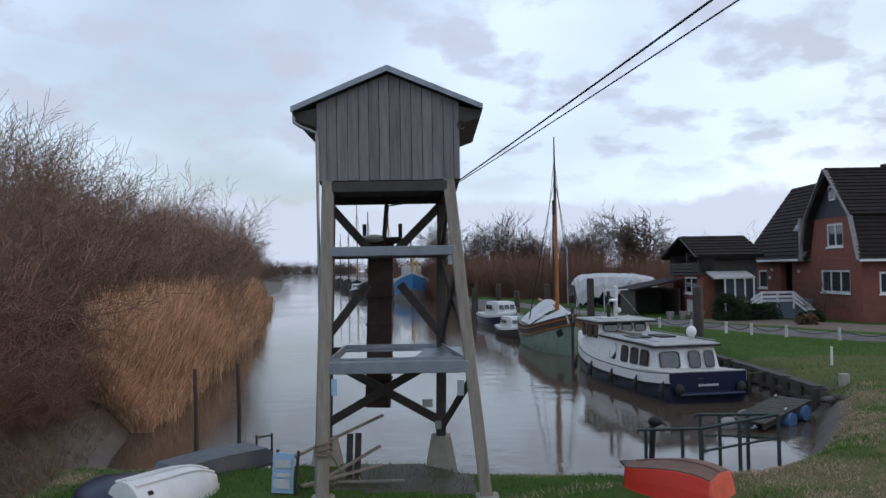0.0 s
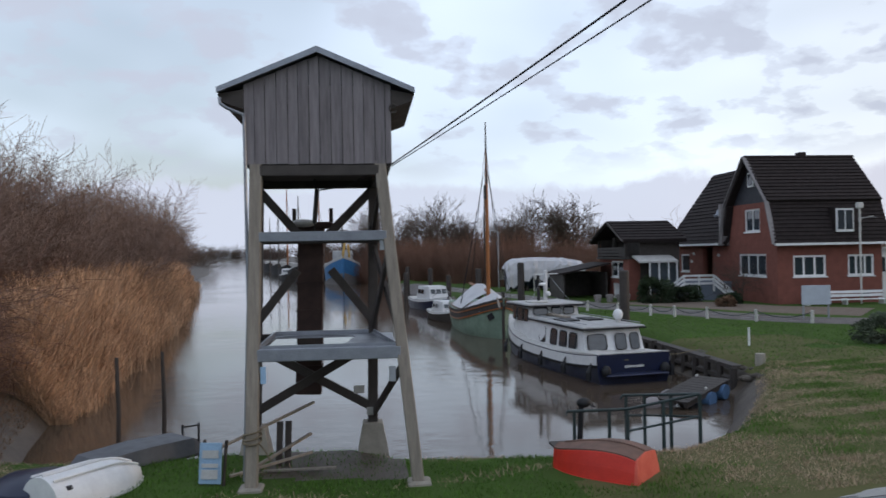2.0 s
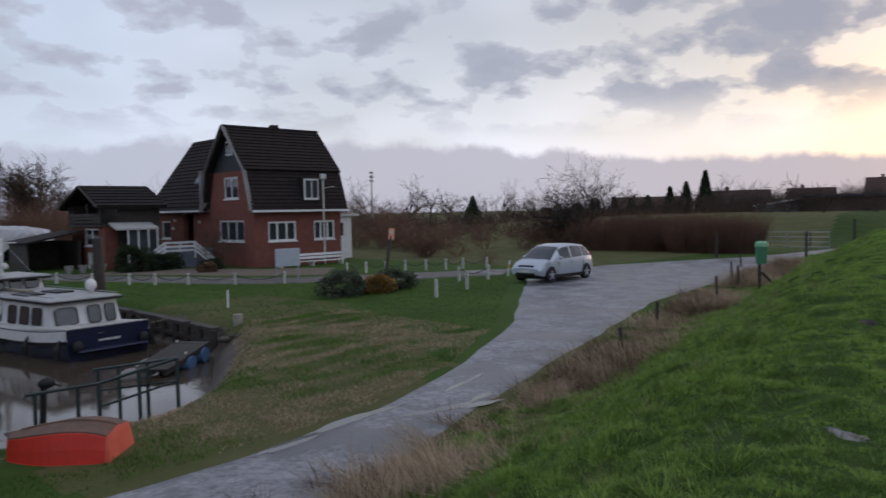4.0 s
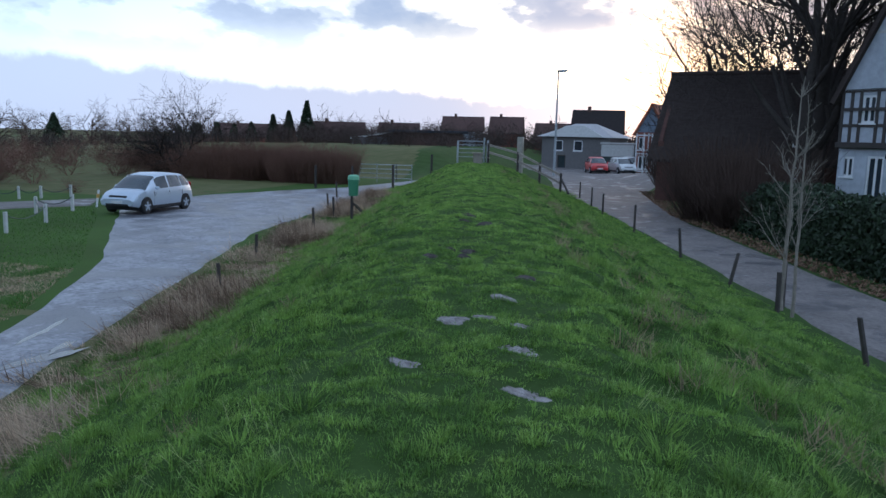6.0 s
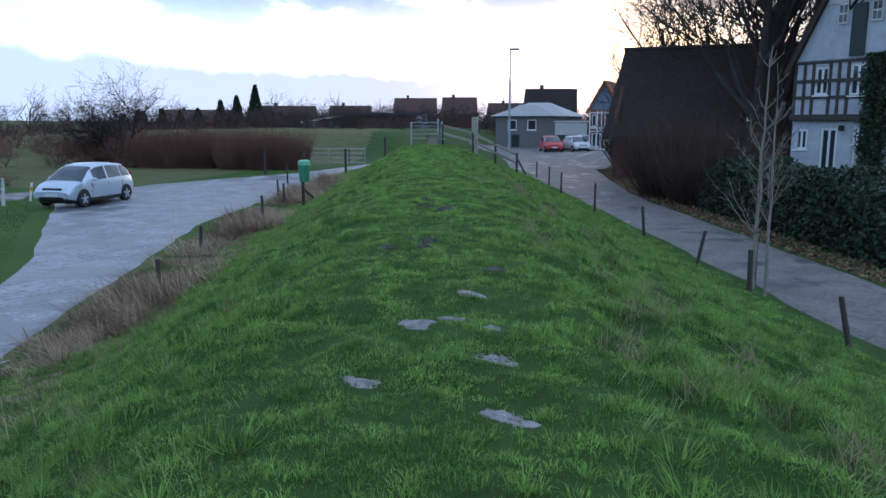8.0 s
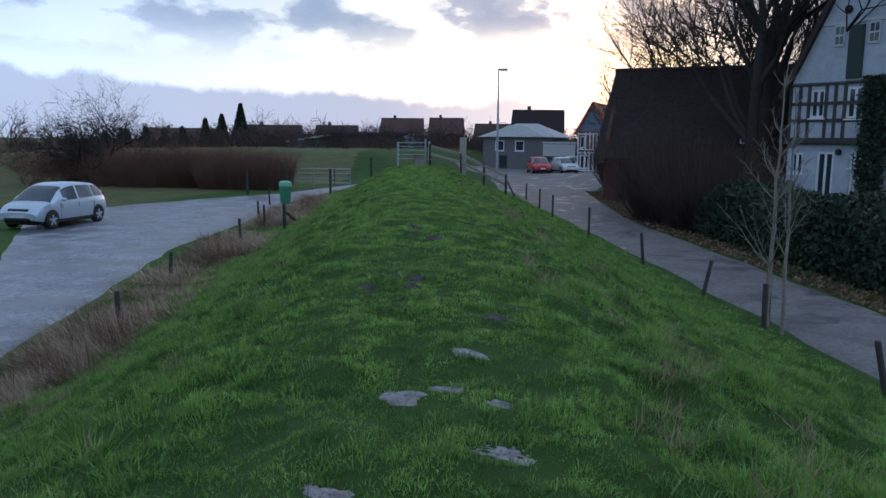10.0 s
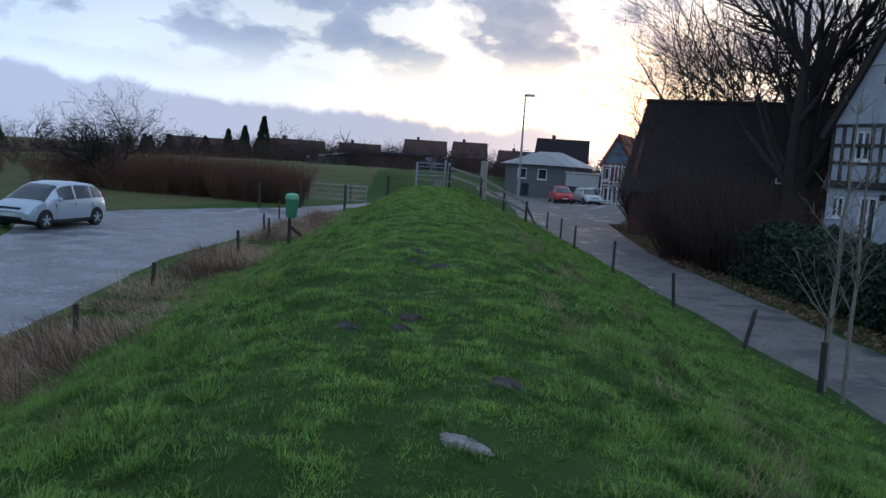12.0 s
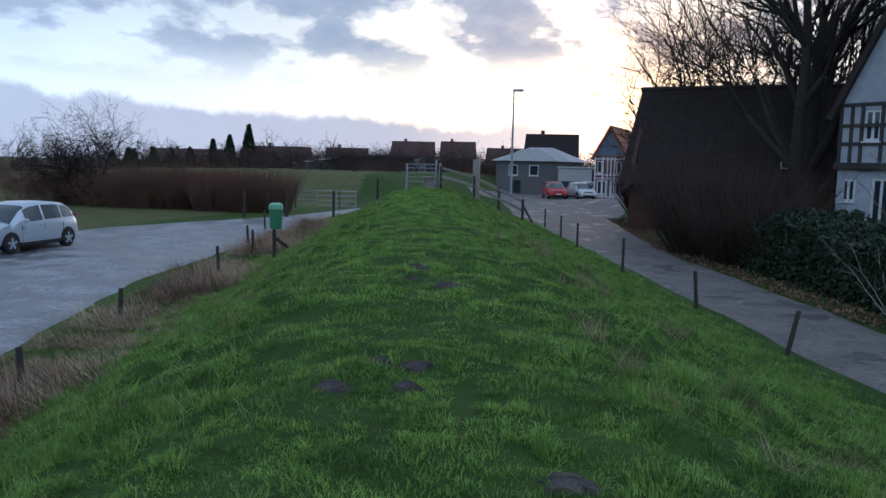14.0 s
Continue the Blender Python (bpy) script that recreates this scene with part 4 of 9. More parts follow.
# ---------- harbour ----------
def hull_rings(length, beam, free, draft, sheer=0.25, stern=0.8, n=17, bow_pow=2.2, m=9):
    """Sections of a boat, bow towards +y; z = 0 is the waterline."""
    rings = []
    for i in range(n):
        q = i / (n - 1)
        y = -length / 2 + length * q
        w = beam / 2 * (stern + (1 - stern) * min(1, q / 0.3)) * (1 - max(0, (q - 0.45) / 0.55) ** bow_pow * 0.97)
        top = free + sheer * max(0, (q - 0.4) / 0.6) ** 2 + 0.3 * sheer * max(0, (0.25 - q) / 0.25) ** 2
        keel = -draft * (1 - max(0, (q - 0.7) / 0.3) ** 2 * 0.6)
        ring = []
        for k in range(m):
            a = math.pi * k / (m - 1)
            ring.append((w * math.copysign(abs(math.cos(a)) ** 0.45, math.cos(a)), y + (0.10 * length * max(0, (q - 0.9) / 0.1) * (math.sin(a) < 0.2)) * 0.2, top + (keel - top) * math.sin(a) ** 0.75))
        rings.append(ring)
    return rings


def band(rings, lo, hi, out):
    """A strip along both sides of the hull between two shares of its height."""
    m = Mesh()
    for side in (0, -1):
        a, b = [], []
        for r in rings:
            p, q = Vector(r[side]), Vector(r[side + (1 if side == 0 else -1)])
            z_top, z_bot = p.z, min(pt[2] for pt in r)
            sgn = 1 if p.x >= 0 else -1
            a.append((p.x + sgn * out, p.y, p.z - lo))
            b.append((p.x + sgn * out, p.y, p.z - hi))
        m.loft([a, b], closed=False, caps=False)
        m.loft([[(x - (1 if x > 0 else -1) * 0.03, y, z) for x, y, z in a], [(x - (1 if x > 0 else -1) * 0.03, y, z) for x, y, z in b]], closed=False, caps=False)
    return m


def rounded_window(cx, cy, cz, w, h, axis):
    """Frame and pane of a round-cornered window; axis is the wall's normal."""
    pts = []
    for k in range(20):
        a = 2 * math.pi * k / 20
        u = w / 2 * math.copysign(abs(math.cos(a)) ** 0.4, math.cos(a))
        v = h / 2 * math.copysign(abs(math.sin(a)) ** 0.4, math.sin(a))
        pts.append((u, v))
    n = Vector(axis)
    side = Vector((0, 0, 1)).cross(n).normalized()
    up = n.cross(side)
    c = Vector((cx, cy, cz))
    ring = lambda s, o: [c + side * u * s + up * v * s + n * o for u, v in pts]
    fr = Mesh().loft([ring(1.12, -0.01), ring(1.12, 0.018), ring(1.0, 0.018), ring(1.0, -0.01)], caps=False)
    pane = Mesh().loft([ring(1.0, -0.01), ring(1.0, 0.008)])
    return fr, pane


def build_yacht():
    t = thing("motor_yacht", "white motor yacht with navy hull moored at the quay", "boat", pose(7.25, 25.3, WATER, 0, 0, 9.5) @ Matrix.Diagonal((0.92, 0.93, 0.95, 1)))
    L_, B_ = 10.4, 2.9
    R = hull_rings(L_, B_, 0.72, 0.5, 0.55, 0.86)
    part("hull", Mesh().loft(R), M["navy"], t, "navy blue steel hull", True)
    part("white_band", band(R, 0.02, 0.30, 0.012), M["white"], t, "white upper hull band")
    part("rubbing_strake", band(R, 0.32, 0.38, 0.05), M["black"], t)
    deck = Mesh()
    top = [Vector(r[0]) for r in R] + [Vector(r[-1]) for r in reversed(R)]
    deck.prism([(p.x * 0.99, p.y, p.z - 0.02) for p in top], (0, 0, 0.04))
    part("deck", deck, M["dull_white"], t)
    def house(name, y0, y1, w0, w1, z0, z1, rake, label):
        ring = lambda z, s, k: [(-w0 / 2 * s, y0 + k * 0.3, z), (w0 / 2 * s, y0 + k * 0.3, z), (w1 / 2 * s, y1 - k * rake, z), (-w1 / 2 * s, y1 - k * rake, z)]
        h = part(name, Mesh().loft([ring(z0, 1, 0), ring(z1, 0.93, 1)]), M["white"], t, label)
        return h
    aft = house("aft_cabin", -4.1, 0.6, 2.15, 2.35, 0.6, 1.52, 0.0, "white aft cabin")
    part("cabin_roof", Mesh().box((0, -1.72, 1.55), (2.25, 4.6, 0.07), None, 0.03), M["roof_grey"], aft)
    part("roof_edge", Mesh().box((0, -1.72, 1.505), (2.31, 4.66, 0.05), None, 0.01), M["black"], aft)
    wh = house("wheelhouse", 0.5, 2.6, 2.2, 1.9, 0.6, 1.98, 0.25, "white wheelhouse")
    part("wheelhouse_roof", Mesh().box((0, 1.6, 2.0), (2.3, 2.3, 0.08), None, 0.03), M["roof_grey"], wh)
    part("roof_hatch", Mesh().box((-0.45, 1.35, 2.07), (0.7, 0.8, 0.06), None, 0.02), M["dull_white"], wh)
    part("roof_edge", Mesh().box((0, 1.6, 1.95), (2.36, 2.36, 0.06), None, 0.01), M["black"], wh)
    fore = house("fore_cabin", 2.6, 4.1, 1.7, 0.9, 0.65, 1.25, 0.4, "low white fore cabin")
    def win(parent, *a):
        f, p = rounded_window(*a)
        f = part("window", f, M["black"], parent)
        part("pane", p, M["glass"], f)
    for y in (-3.2, -2.45, -1.7, -0.75):
        for s in (-1, 1):
            win(aft, s * 1.09, y, 1.08, 0.5, 0.5, (s, 0, 0.12))
    for x, w in ((-0.62, 0.62), (0.22, 0.36), (0.72, 0.30)):
        win(aft, x, -4.02, 1.1, w, 0.46, (0, -1, 0.25))
    for y, w in ((0.95, 0.4), (1.55, 0.5), (2.1, 0.3)):
        for s in (-1, 1):
            win(wh, s * 1.045, y, 1.62, w, 0.42, (s, 0, 0.08))
    for x, w in ((-0.55, 0.55), (0.1, 0.36), (0.62, 0.4)):
        win(wh, x, 0.68, 1.76, w, 0.26, (0, -1, 0.2))
    for y in (2.9, 3.4):
        for s in (-1, 1):
            win(fore, s * (0.82 - 0.27 * (y - 2.6)), y, 0.95, 0.3, 0.2, (s, 0.25, 0.2))
    mast = part("mast", Mesh().bar((0, 1.5, 2.0), (0, 1.42, 3.25), 0.12, 0.16, (0, 1, 0), 0.02), M["white"], t, "white folding mast")
    # added plain dark upright beside the white mast
    part("exhaust_pipe", Mesh().tube([(-0.3, 1.45, 2.0), (-0.3, 1.45, 3.05)], 0.07, 8), M["black"], mast)
    part("spreader", Mesh().bar((-0.5, 1.42, 3.1), (0.5, 1.42, 3.1), 0.04, 0.04), M["white"], mast)
    part("radar", Mesh().box((-0.16, 1.36, 2.72), (0.3, 0.26, 0.1), None, 0.04), M["white"], mast)
    part("searchlight", Mesh().sphere((0.05, 1.3, 2.35), 0.1, 10, 7), M["white"], mast, "", True)
    for s in (-1, 1):
        part("stay", Mesh().tube([(s * 0.0, 1.42, 3.2), (s * 0.85, 1.0, 2.04)], 0.008, 5), M["steel"], mast)
    dome = part("satellite_dome", Mesh().sphere((0.75, -2.9, 1.84), 0.165, 14, 10, (1, 1, 1.15)), M["white"], t, "white satellite dome", True)
    part("dome_foot", Mesh().tube([(0.75, -2.9, 1.56), (0.75, -2.9, 1.72)], 0.09, 10), M["dull_white"], dome)
    for x in (-0.5, 0.4):
        part("hatch", Mesh().box((x, -1.5, 1.61), (0.6, 1.0, 0.05), None, 0.02), M["black"], aft)
    part("plank_stack", Mesh().box((-0.2, -0.1, 1.64), (0.25, 1.7, 0.06)), M["beam"], aft)
    for s in (-1, 1):
        part("handrail", Mesh().tube([(s * 0.95, -4.0, 1.66), (s * 0.95, 0.4, 1.66)], 0.014, 6), M["steel"], aft)
        for y in (-5.0, -3.4, -1.5, 0.4, 2.2):
            xx = 1.44 if -4 < y < 1 else 1.34
            part("fender", Mesh().tube([(s * xx, y, 0.62), (s * (xx + 0.1), y, 0.35), (s * (xx + 0.1), y, 0.12)], [0.02, 0.09, 0.09], 8), M["black"], t, "black fender")
    part("swim_platform", Mesh().box((0, -5.33, 0.28), (2.1, 0.4, 0.07), None, 0.03), M["navy"], t)
    for x in (-1.0, 1.0):
        part("fender", Mesh().sphere((x, -5.32, 0.40), 0.17, 12, 8, (0.9, 0.8, 1.1)), M["black"], t, "round black stern fender", True)
    nm = Mesh()
    for k in range(11):
        nm.box((-0.30 + 0.06 * k, -5.216, 0.50), (0.04, 0.008, 0.065))
    part("name_bars", nm, M["white"], t, "white lettering bars on the transom")
    part("bollard", Mesh().tube([(0, 4.4, 0.9), (0, 4.4, 1.15)], 0.05, 8), M["black"], t)
    for p, q in (((0.9, -4.9, 0.75), (2.1, -5.6, 0.95)), ((-0.9, -4.9, 0.75), (-0.2, -5.25, 0.7))):
        part("mooring_line", Mesh().tube([p, ((p[0] + q[0]) / 2, (p[1] + q[1]) / 2, (p[2] + q[2]) / 2 - 0.06), q], 0.014, 6), M["rope"], t)


def build_sailing_barge():
    t = thing("sailing_barge", "wooden sailing barge with green hull and grey tarpaulin", "boat", pose(6.25, 35.8, WATER, 0, 0, 183) @ Matrix.Diagonal((0.88, 0.76, 1.0, 1)))
    R = hull_rings(10.0, 3.1, 1.05, 0.6, 0.75, 0.8, bow_pow=3.0)
    part("hull", Mesh().loft(R), M["barge_green"], t, "pale green lower hull", True)
    part("topside", band(R, 0.0, 0.46, 0.02), M["dark_wood"], t, "dark upper hull planks")
    part("wale", band(R, 0.12, 0.18, 0.05), M["varnish"], t, "varnished wale")
    part("wale", band(R, 0.40, 0.46, 0.045), M["varnish"], t, "varnished wale")
    top = [Vector(r[0]) for r in R] + [Vector(r[-1]) for r in reversed(R)]
    part("deck", Mesh().prism([(p.x * 0.98, p.y, p.z - 0.06) for p in top], (0, 0, 0.04)), M["beam"], t)
    part("stem", Mesh().bar((0, 4.95, -0.5), (0, 5.1, 2.05), 0.14, 0.12, (0, 1, 0)), M["dark_wood"], t)
    mast = part("mast", Mesh().tube([(0, 1.2, 0.9), (0, 1.2, 3.0), (0, 1.2, 7.2), (0, 1.22, 8.6)], [0.12, 0.11, 0.085, 0.05], 10), M["varnish"], t, "tall varnished wooden mast", True)
    part("topmast", Mesh().tube([(0, 1.22, 7.0), (0, 1.22, 9.9)], [0.075, 0.03], 8), M["dark_wood"], mast)
    for x, y, z in ((1.4, 0.4, 8.0), (-1.4, 0.4, 8.0), (1.3, 0.0, 8.0), (-1.3, 0.0, 8.0), (0.05, 5.0, 8.9), (0.0, -4.6, 8.9)):
        part("stay", Mesh().tube([(0, 1.2, z), (x, y, 1.35 if abs(y) < 3 else 1.8)], 0.014, 5), M["cable"], mast)
    part("block", Mesh().box((0.06, 1.2, 6.6), (0.2, 0.16, 0.7), None, 0.04), M["black"], mast)
    part("sail_roll", Mesh().tube([(0.12, 1.15, 2.2), (0.14, 1.1, 5.0), (0.1, 1.15, 6.5)], [0.03, 0.05, 0.03], 8), M["dark_wood"], mast)
    ring = lambda y, w, h: [(x * w, y, 1.15 + h * (1 - abs(x) ** 1.3)) for x in np.linspace(-1, 1, 9)]
    part("tarpaulin", Mesh().loft([ring(4.5, 0.25, 0.5), ring(3.6, 0.95, 0.75), ring(2.4, 1.3, 0.75), ring(1.4, 1.45, 0.6)], closed=False, caps=False), M["tarp"], t, "pale grey tarpaulin over the foredeck", True)
    part("tarpaulin", Mesh().loft([ring(0.9, 1.45, 0.7), ring(-0.5, 1.45, 1.1), ring(-2.4, 1.4, 1.05), ring(-4.0, 1.2, 0.7)], closed=False, caps=False), M["tarp"], t, "pale grey tarpaulin over the hold", True)
    part("boom", Mesh().tube([(0, 1.0, 1.95), (0, -4.6, 2.15)], 0.07, 8), M["varnish"], t)
    part("anchor", Mesh().box((0.55, 4.55, 0.95), (0.3, 0.06, 0.28), pose(0, 0, 0, 0, 30, 0).to_3x3()), M["black"], t)
    part("bowsprit", Mesh().tube([(0.2, 4.6, 1.75), (0.5, 6.6, 1.45)], 0.05, 8), M["beam"], t)


def small_cruiser(m, label, hullmat, length=6.2):
    t = thing("cabin_cruiser", label, "boat", m)
    R = hull_rings(length, 2.3, 0.75, 0.35, 0.35, 0.85)
    part("hull", Mesh().loft(R), M[hullmat], t, "", True)
    part("white_band", band(R, 0.0, 0.16, 0.015), M["white"], t)
    top = [Vector(r[0]) for r in R] + [Vector(r[-1]) for r in reversed(R)]
    part("deck", Mesh().prism([(p.x * 0.98, p.y, p.z - 0.03) for p in top], (0, 0, 0.04)), M["dull_white"], t)
    rg = lambda z, s, k: [(-0.95 * s, -1.2 + 0.2 * k, z), (0.95 * s, -1.2 + 0.2 * k, z), (0.75 * s, 1.5 - 0.5 * k, z), (-0.75 * s, 1.5 - 0.5 * k, z)]
    c = part("cabin", Mesh().loft([rg(0.7, 1, 0), rg(1.75, 0.85, 1)]), M["white"], t)
    for x in (-0.42, 0.0, 0.42):
        part("window", Mesh().box((x, 1.22, 1.38), (0.34, 0.03, 0.34), pose(0, 0, 0, 25, 0, 0).to_3x3()), M["glass"], c)
    for s in (-1, 1):
        for y in (-0.6, 0.1):
            part("window", Mesh().box((s * 0.89, y, 1.36), (0.03, 0.5, 0.32), pose(0, 0, 0, 0, -s * 8, 0).to_3x3()), M["glass"], c)
    part("pulpit", Mesh().tube([(-0.6, 1.6, 1.0), (-0.5, 2.3, 1.35), (0, 3.0, 1.5), (0.5, 2.3, 1.35), (0.6, 1.6, 1.0)], 0.018, 6), M["steel"], t)
    return t


def build_blue_ship():
    t = thing("fishing_cutter", "blue steel fishing cutter moored far up the river", "boat", pose(-2.4, 104, WATER, 0, 0, 182))
    R = hull_rings(15, 5.0, 1.9, 1.0, 1.5, 0.8, bow_pow=3.2)
    part("hull", Mesh().loft(R), M["blue"], t, "blue hull with grey boot", True)
    part("boot", band(R, 1.9, 3.2, 0.05), M["grey_wall"], t)
    part("bulwark", band(R, -0.25, 0.06, 0.03), M["dull_white"], t)
    part("wheelhouse", Mesh().box((0, -3, 3.1), (2.8, 3.0, 2.6), None, 0.1), M["dull_white"], t)
    part("gallows", Mesh().bar((0.3, 2.5, 1.8), (-0.4, 2.2, 6.2), 0.25, 0.25), M["ochre_paint"], t, "yellow loading gear")
    part("gallows", Mesh().bar((-1.0, 2.5, 1.8), (-0.7, 2.2, 5.2), 0.2, 0.2), M["ochre_paint"], t, "yellow loading gear")
    part("mast", Mesh().tube([(0, -1, 2), (0, -1, 9.5)], 0.09, 8), M["dark_wood"], t)
    for z in (7.2, 8.6):
        part("yard", Mesh().tube([(-0.9, -1, z), (0.9, -1, z)], 0.04, 6), M["dark_wood"], t)


M["roof_grey"] = mat("grey_deck_paint", (0.40, 0.40, 0.40), (0.24, 0.235, 0.23), scale=3, rough=0.6, bump=0.1)
M["barge_green"] = mat("pale_green_hull", (0.20, 0.28, 0.21), (0.12, 0.17, 0.13), scale=3, rough=0.6, bump=0.1)
M["ochre_paint"] = mat("yellow_ochre_paint", (0.50, 0.30, 0.06), (0.35, 0.2, 0.05), scale=4, rough=0.6, bump=0.1)
build_yacht()
build_sailing_barge()
build_blue_ship()
small_cruiser(pose(5.1, 50.5, WATER, 0, 0, 194) @ Matrix.Diagonal((0.9, 0.9, 0.9, 1)), "small white cabin cruiser with dark hull at the quay", "navy")
small_cruiser(pose(5.1, 42.0, WATER, 0, 0, 188) @ Matrix.Diagonal((0.72, 0.85, 0.62, 1)), "old dark wooden boat with grey cover", "dark_wood", 5.0)
small_cruiser(pose(-12.0, 124, WATER, 0, 0, 185), "white cabin cruiser far up the river", "black", 9)


def far_sailer(x, y, h, mt):
    t = thing("moored_sailer", "dark old sailing boat moored far up the river", "boat", pose(x, y, WATER, 0, 0, 184), "moored sailers")
    R = hull_rings(12, 3.6, 1.5, 0.8, 0.8, 0.8)
    part("hull", Mesh().loft(R), M["black"], t, "", True)
    part("deckhouse", Mesh().box((0, -2, 2.0), (2.4, 3.5, 1.2), None, 0.08), M["dull_white"], t)
    part("mast", Mesh().tube([(0, 1, 1), (0, 1, h)], [0.16, 0.07], 8), M[mt], t)
    for s in (-1, 1):
        part("stay", Mesh().tube([(0, 1, h * 0.9), (s * 1.6, 0.2, 1.6)], 0.03, 4), M["cable"], t)


for x, y, h, mt in ((-9.5, 118, 13, "dark_wood"), (-13, 136, 16, "varnish"), (-17, 158, 13, "dark_wood"), (-22, 185, 13, "dark_wood"), (-6.0, 112, 12.0, "varnish")):
    far_sailer(x, y, h, mt)


def build_quay():
    q = thing("quay", "old dark timber quay edge along the bank", "quay", None, kind="structure")
    line = [(10.15, 18.6), (10.2, 22.5), (10.1, 29.5), (8.4, 37.0)]
    for i in range(3):
        a, b = Vector((*line[i], 0)), Vector((*line[i + 1], 0))
        n = int((b - a).length / 0.75)
        for k in range(n):
            p = a + (b - a) * (k / n)
            part("pile", Mesh().tube([(p.x - 0.15, p.y, -1.6), (p.x - 0.13, p.y, -0.16 + 0.05 * ((k * 7) % 3))], 0.10, 7), M["dark_wood"], q)
        for z in (-0.15, -0.5):
            part("waling", Mesh().bar((a.x - 0.02, a.y, z), (b.x - 0.02, b.y, z), 0.3, 0.1, (0, 0, 1)), M["dark_wood"], q)
    rk = random.Random(9)
    for k in range(16):
        x, y = 10.0 + 0.9 * rk.random(), 17.0 + 2.0 * rk.random()
        s = rk.uniform(0.07, 0.15)
        part("stone", Mesh().sphere((x, y, -0.35 + 0.2 * rk.random()), s, 7, 5, (1.2, 0.9, 0.6)), M["stone_dark"], q)
    for x, y, h in ((8.6, 38.4, 3.2), (10.1, 27.0, 3.0), (5.6, 58, 2.6), (6.4, 52.5, 2.2), (7.3, 44.5, 2.8), (4.4, 68, 2.6), (3.9, 62, 2.2)):
        solid("mooring_post", Mesh().tube([(0, 0, -1.0), (0, 0, h - 0.05), (0, 0, h)], [0.19, 0.18, 0.15], 12), M["dark_wood"], "thick dark wooden mooring post at the quay", "post", pose(x, y, WATER), group="mooring posts")
    p = thing("floating_pontoon", "tilted wooden pontoon on blue plastic drums", "pontoon", pose(8.5, 17.7, WATER + 0.08, 0, -7, 38) @ Matrix.Diagonal((1.05, 0.6, 0.9, 1)))
    for k in range(11):
        part("plank", Mesh().box((-0.95 + 0.19 * k, 0, 0.26), (0.175, 1.5, 0.05)), M["dark_wood"], p)
    for y in (-0.65, 0.65):
        part("beam", Mesh().box((0, y, 0.18), (2.1, 0.1, 0.12)), M["dark_wood"], p)
    for x in (0.05, 0.72):
        part("drum", Mesh().tube([(x, -0.82, 0.02), (x, -0.55, 0.02), (x, -0.5, 0.02), (x, 0.1, 0.02)], [0.2, 0.22, 0.21, 0.21], 14), M["barrel"], p, "blue plastic drum", True)
    for x, y in ((-0.9, 0.6), (0.9, 0.6), (0.0, -0.6)):
        part("cleat", Mesh().box((x, y, 0.33), (0.1, 0.06, 0.06), None, 0.01), M["dull_white"], p)
    for x, y in ((8.1, 18.2), (8.5, 18.1), (7.3, 17.3)):
        solid("buoy", Mesh().sphere((0, 0, 0), 0.22, 12, 8, (1.3, 0.8, 0.8)), M["buoy"], "grey weathered mooring buoy afloat", "buoy", pose(x, y, WATER + 0.06, 0, 0, 20), group="mooring buoys", smooth=True)
    solid("bollard", Mesh().tube([(0, 0, -0.3), (0, 0, 0.25), (0, 0, 0.26)], [0.13, 0.13, 0.10], 10), M["concrete"], "short weathered bollard on the quay", "bollard", pose(10.7, 18.5, ground_z(10.7, 18.5)))


M["stone_dark"] = mat("dark_bank_stones", (0.10, 0.085, 0.07), (0.06, 0.05, 0.04), scale=6, rough=0.9, bump=0.5)
M["buoy"] = mat("grey_buoy", (0.24, 0.22, 0.22), (0.17, 0.15, 0.15), scale=6, rough=0.7, bump=0.2)
build_quay()


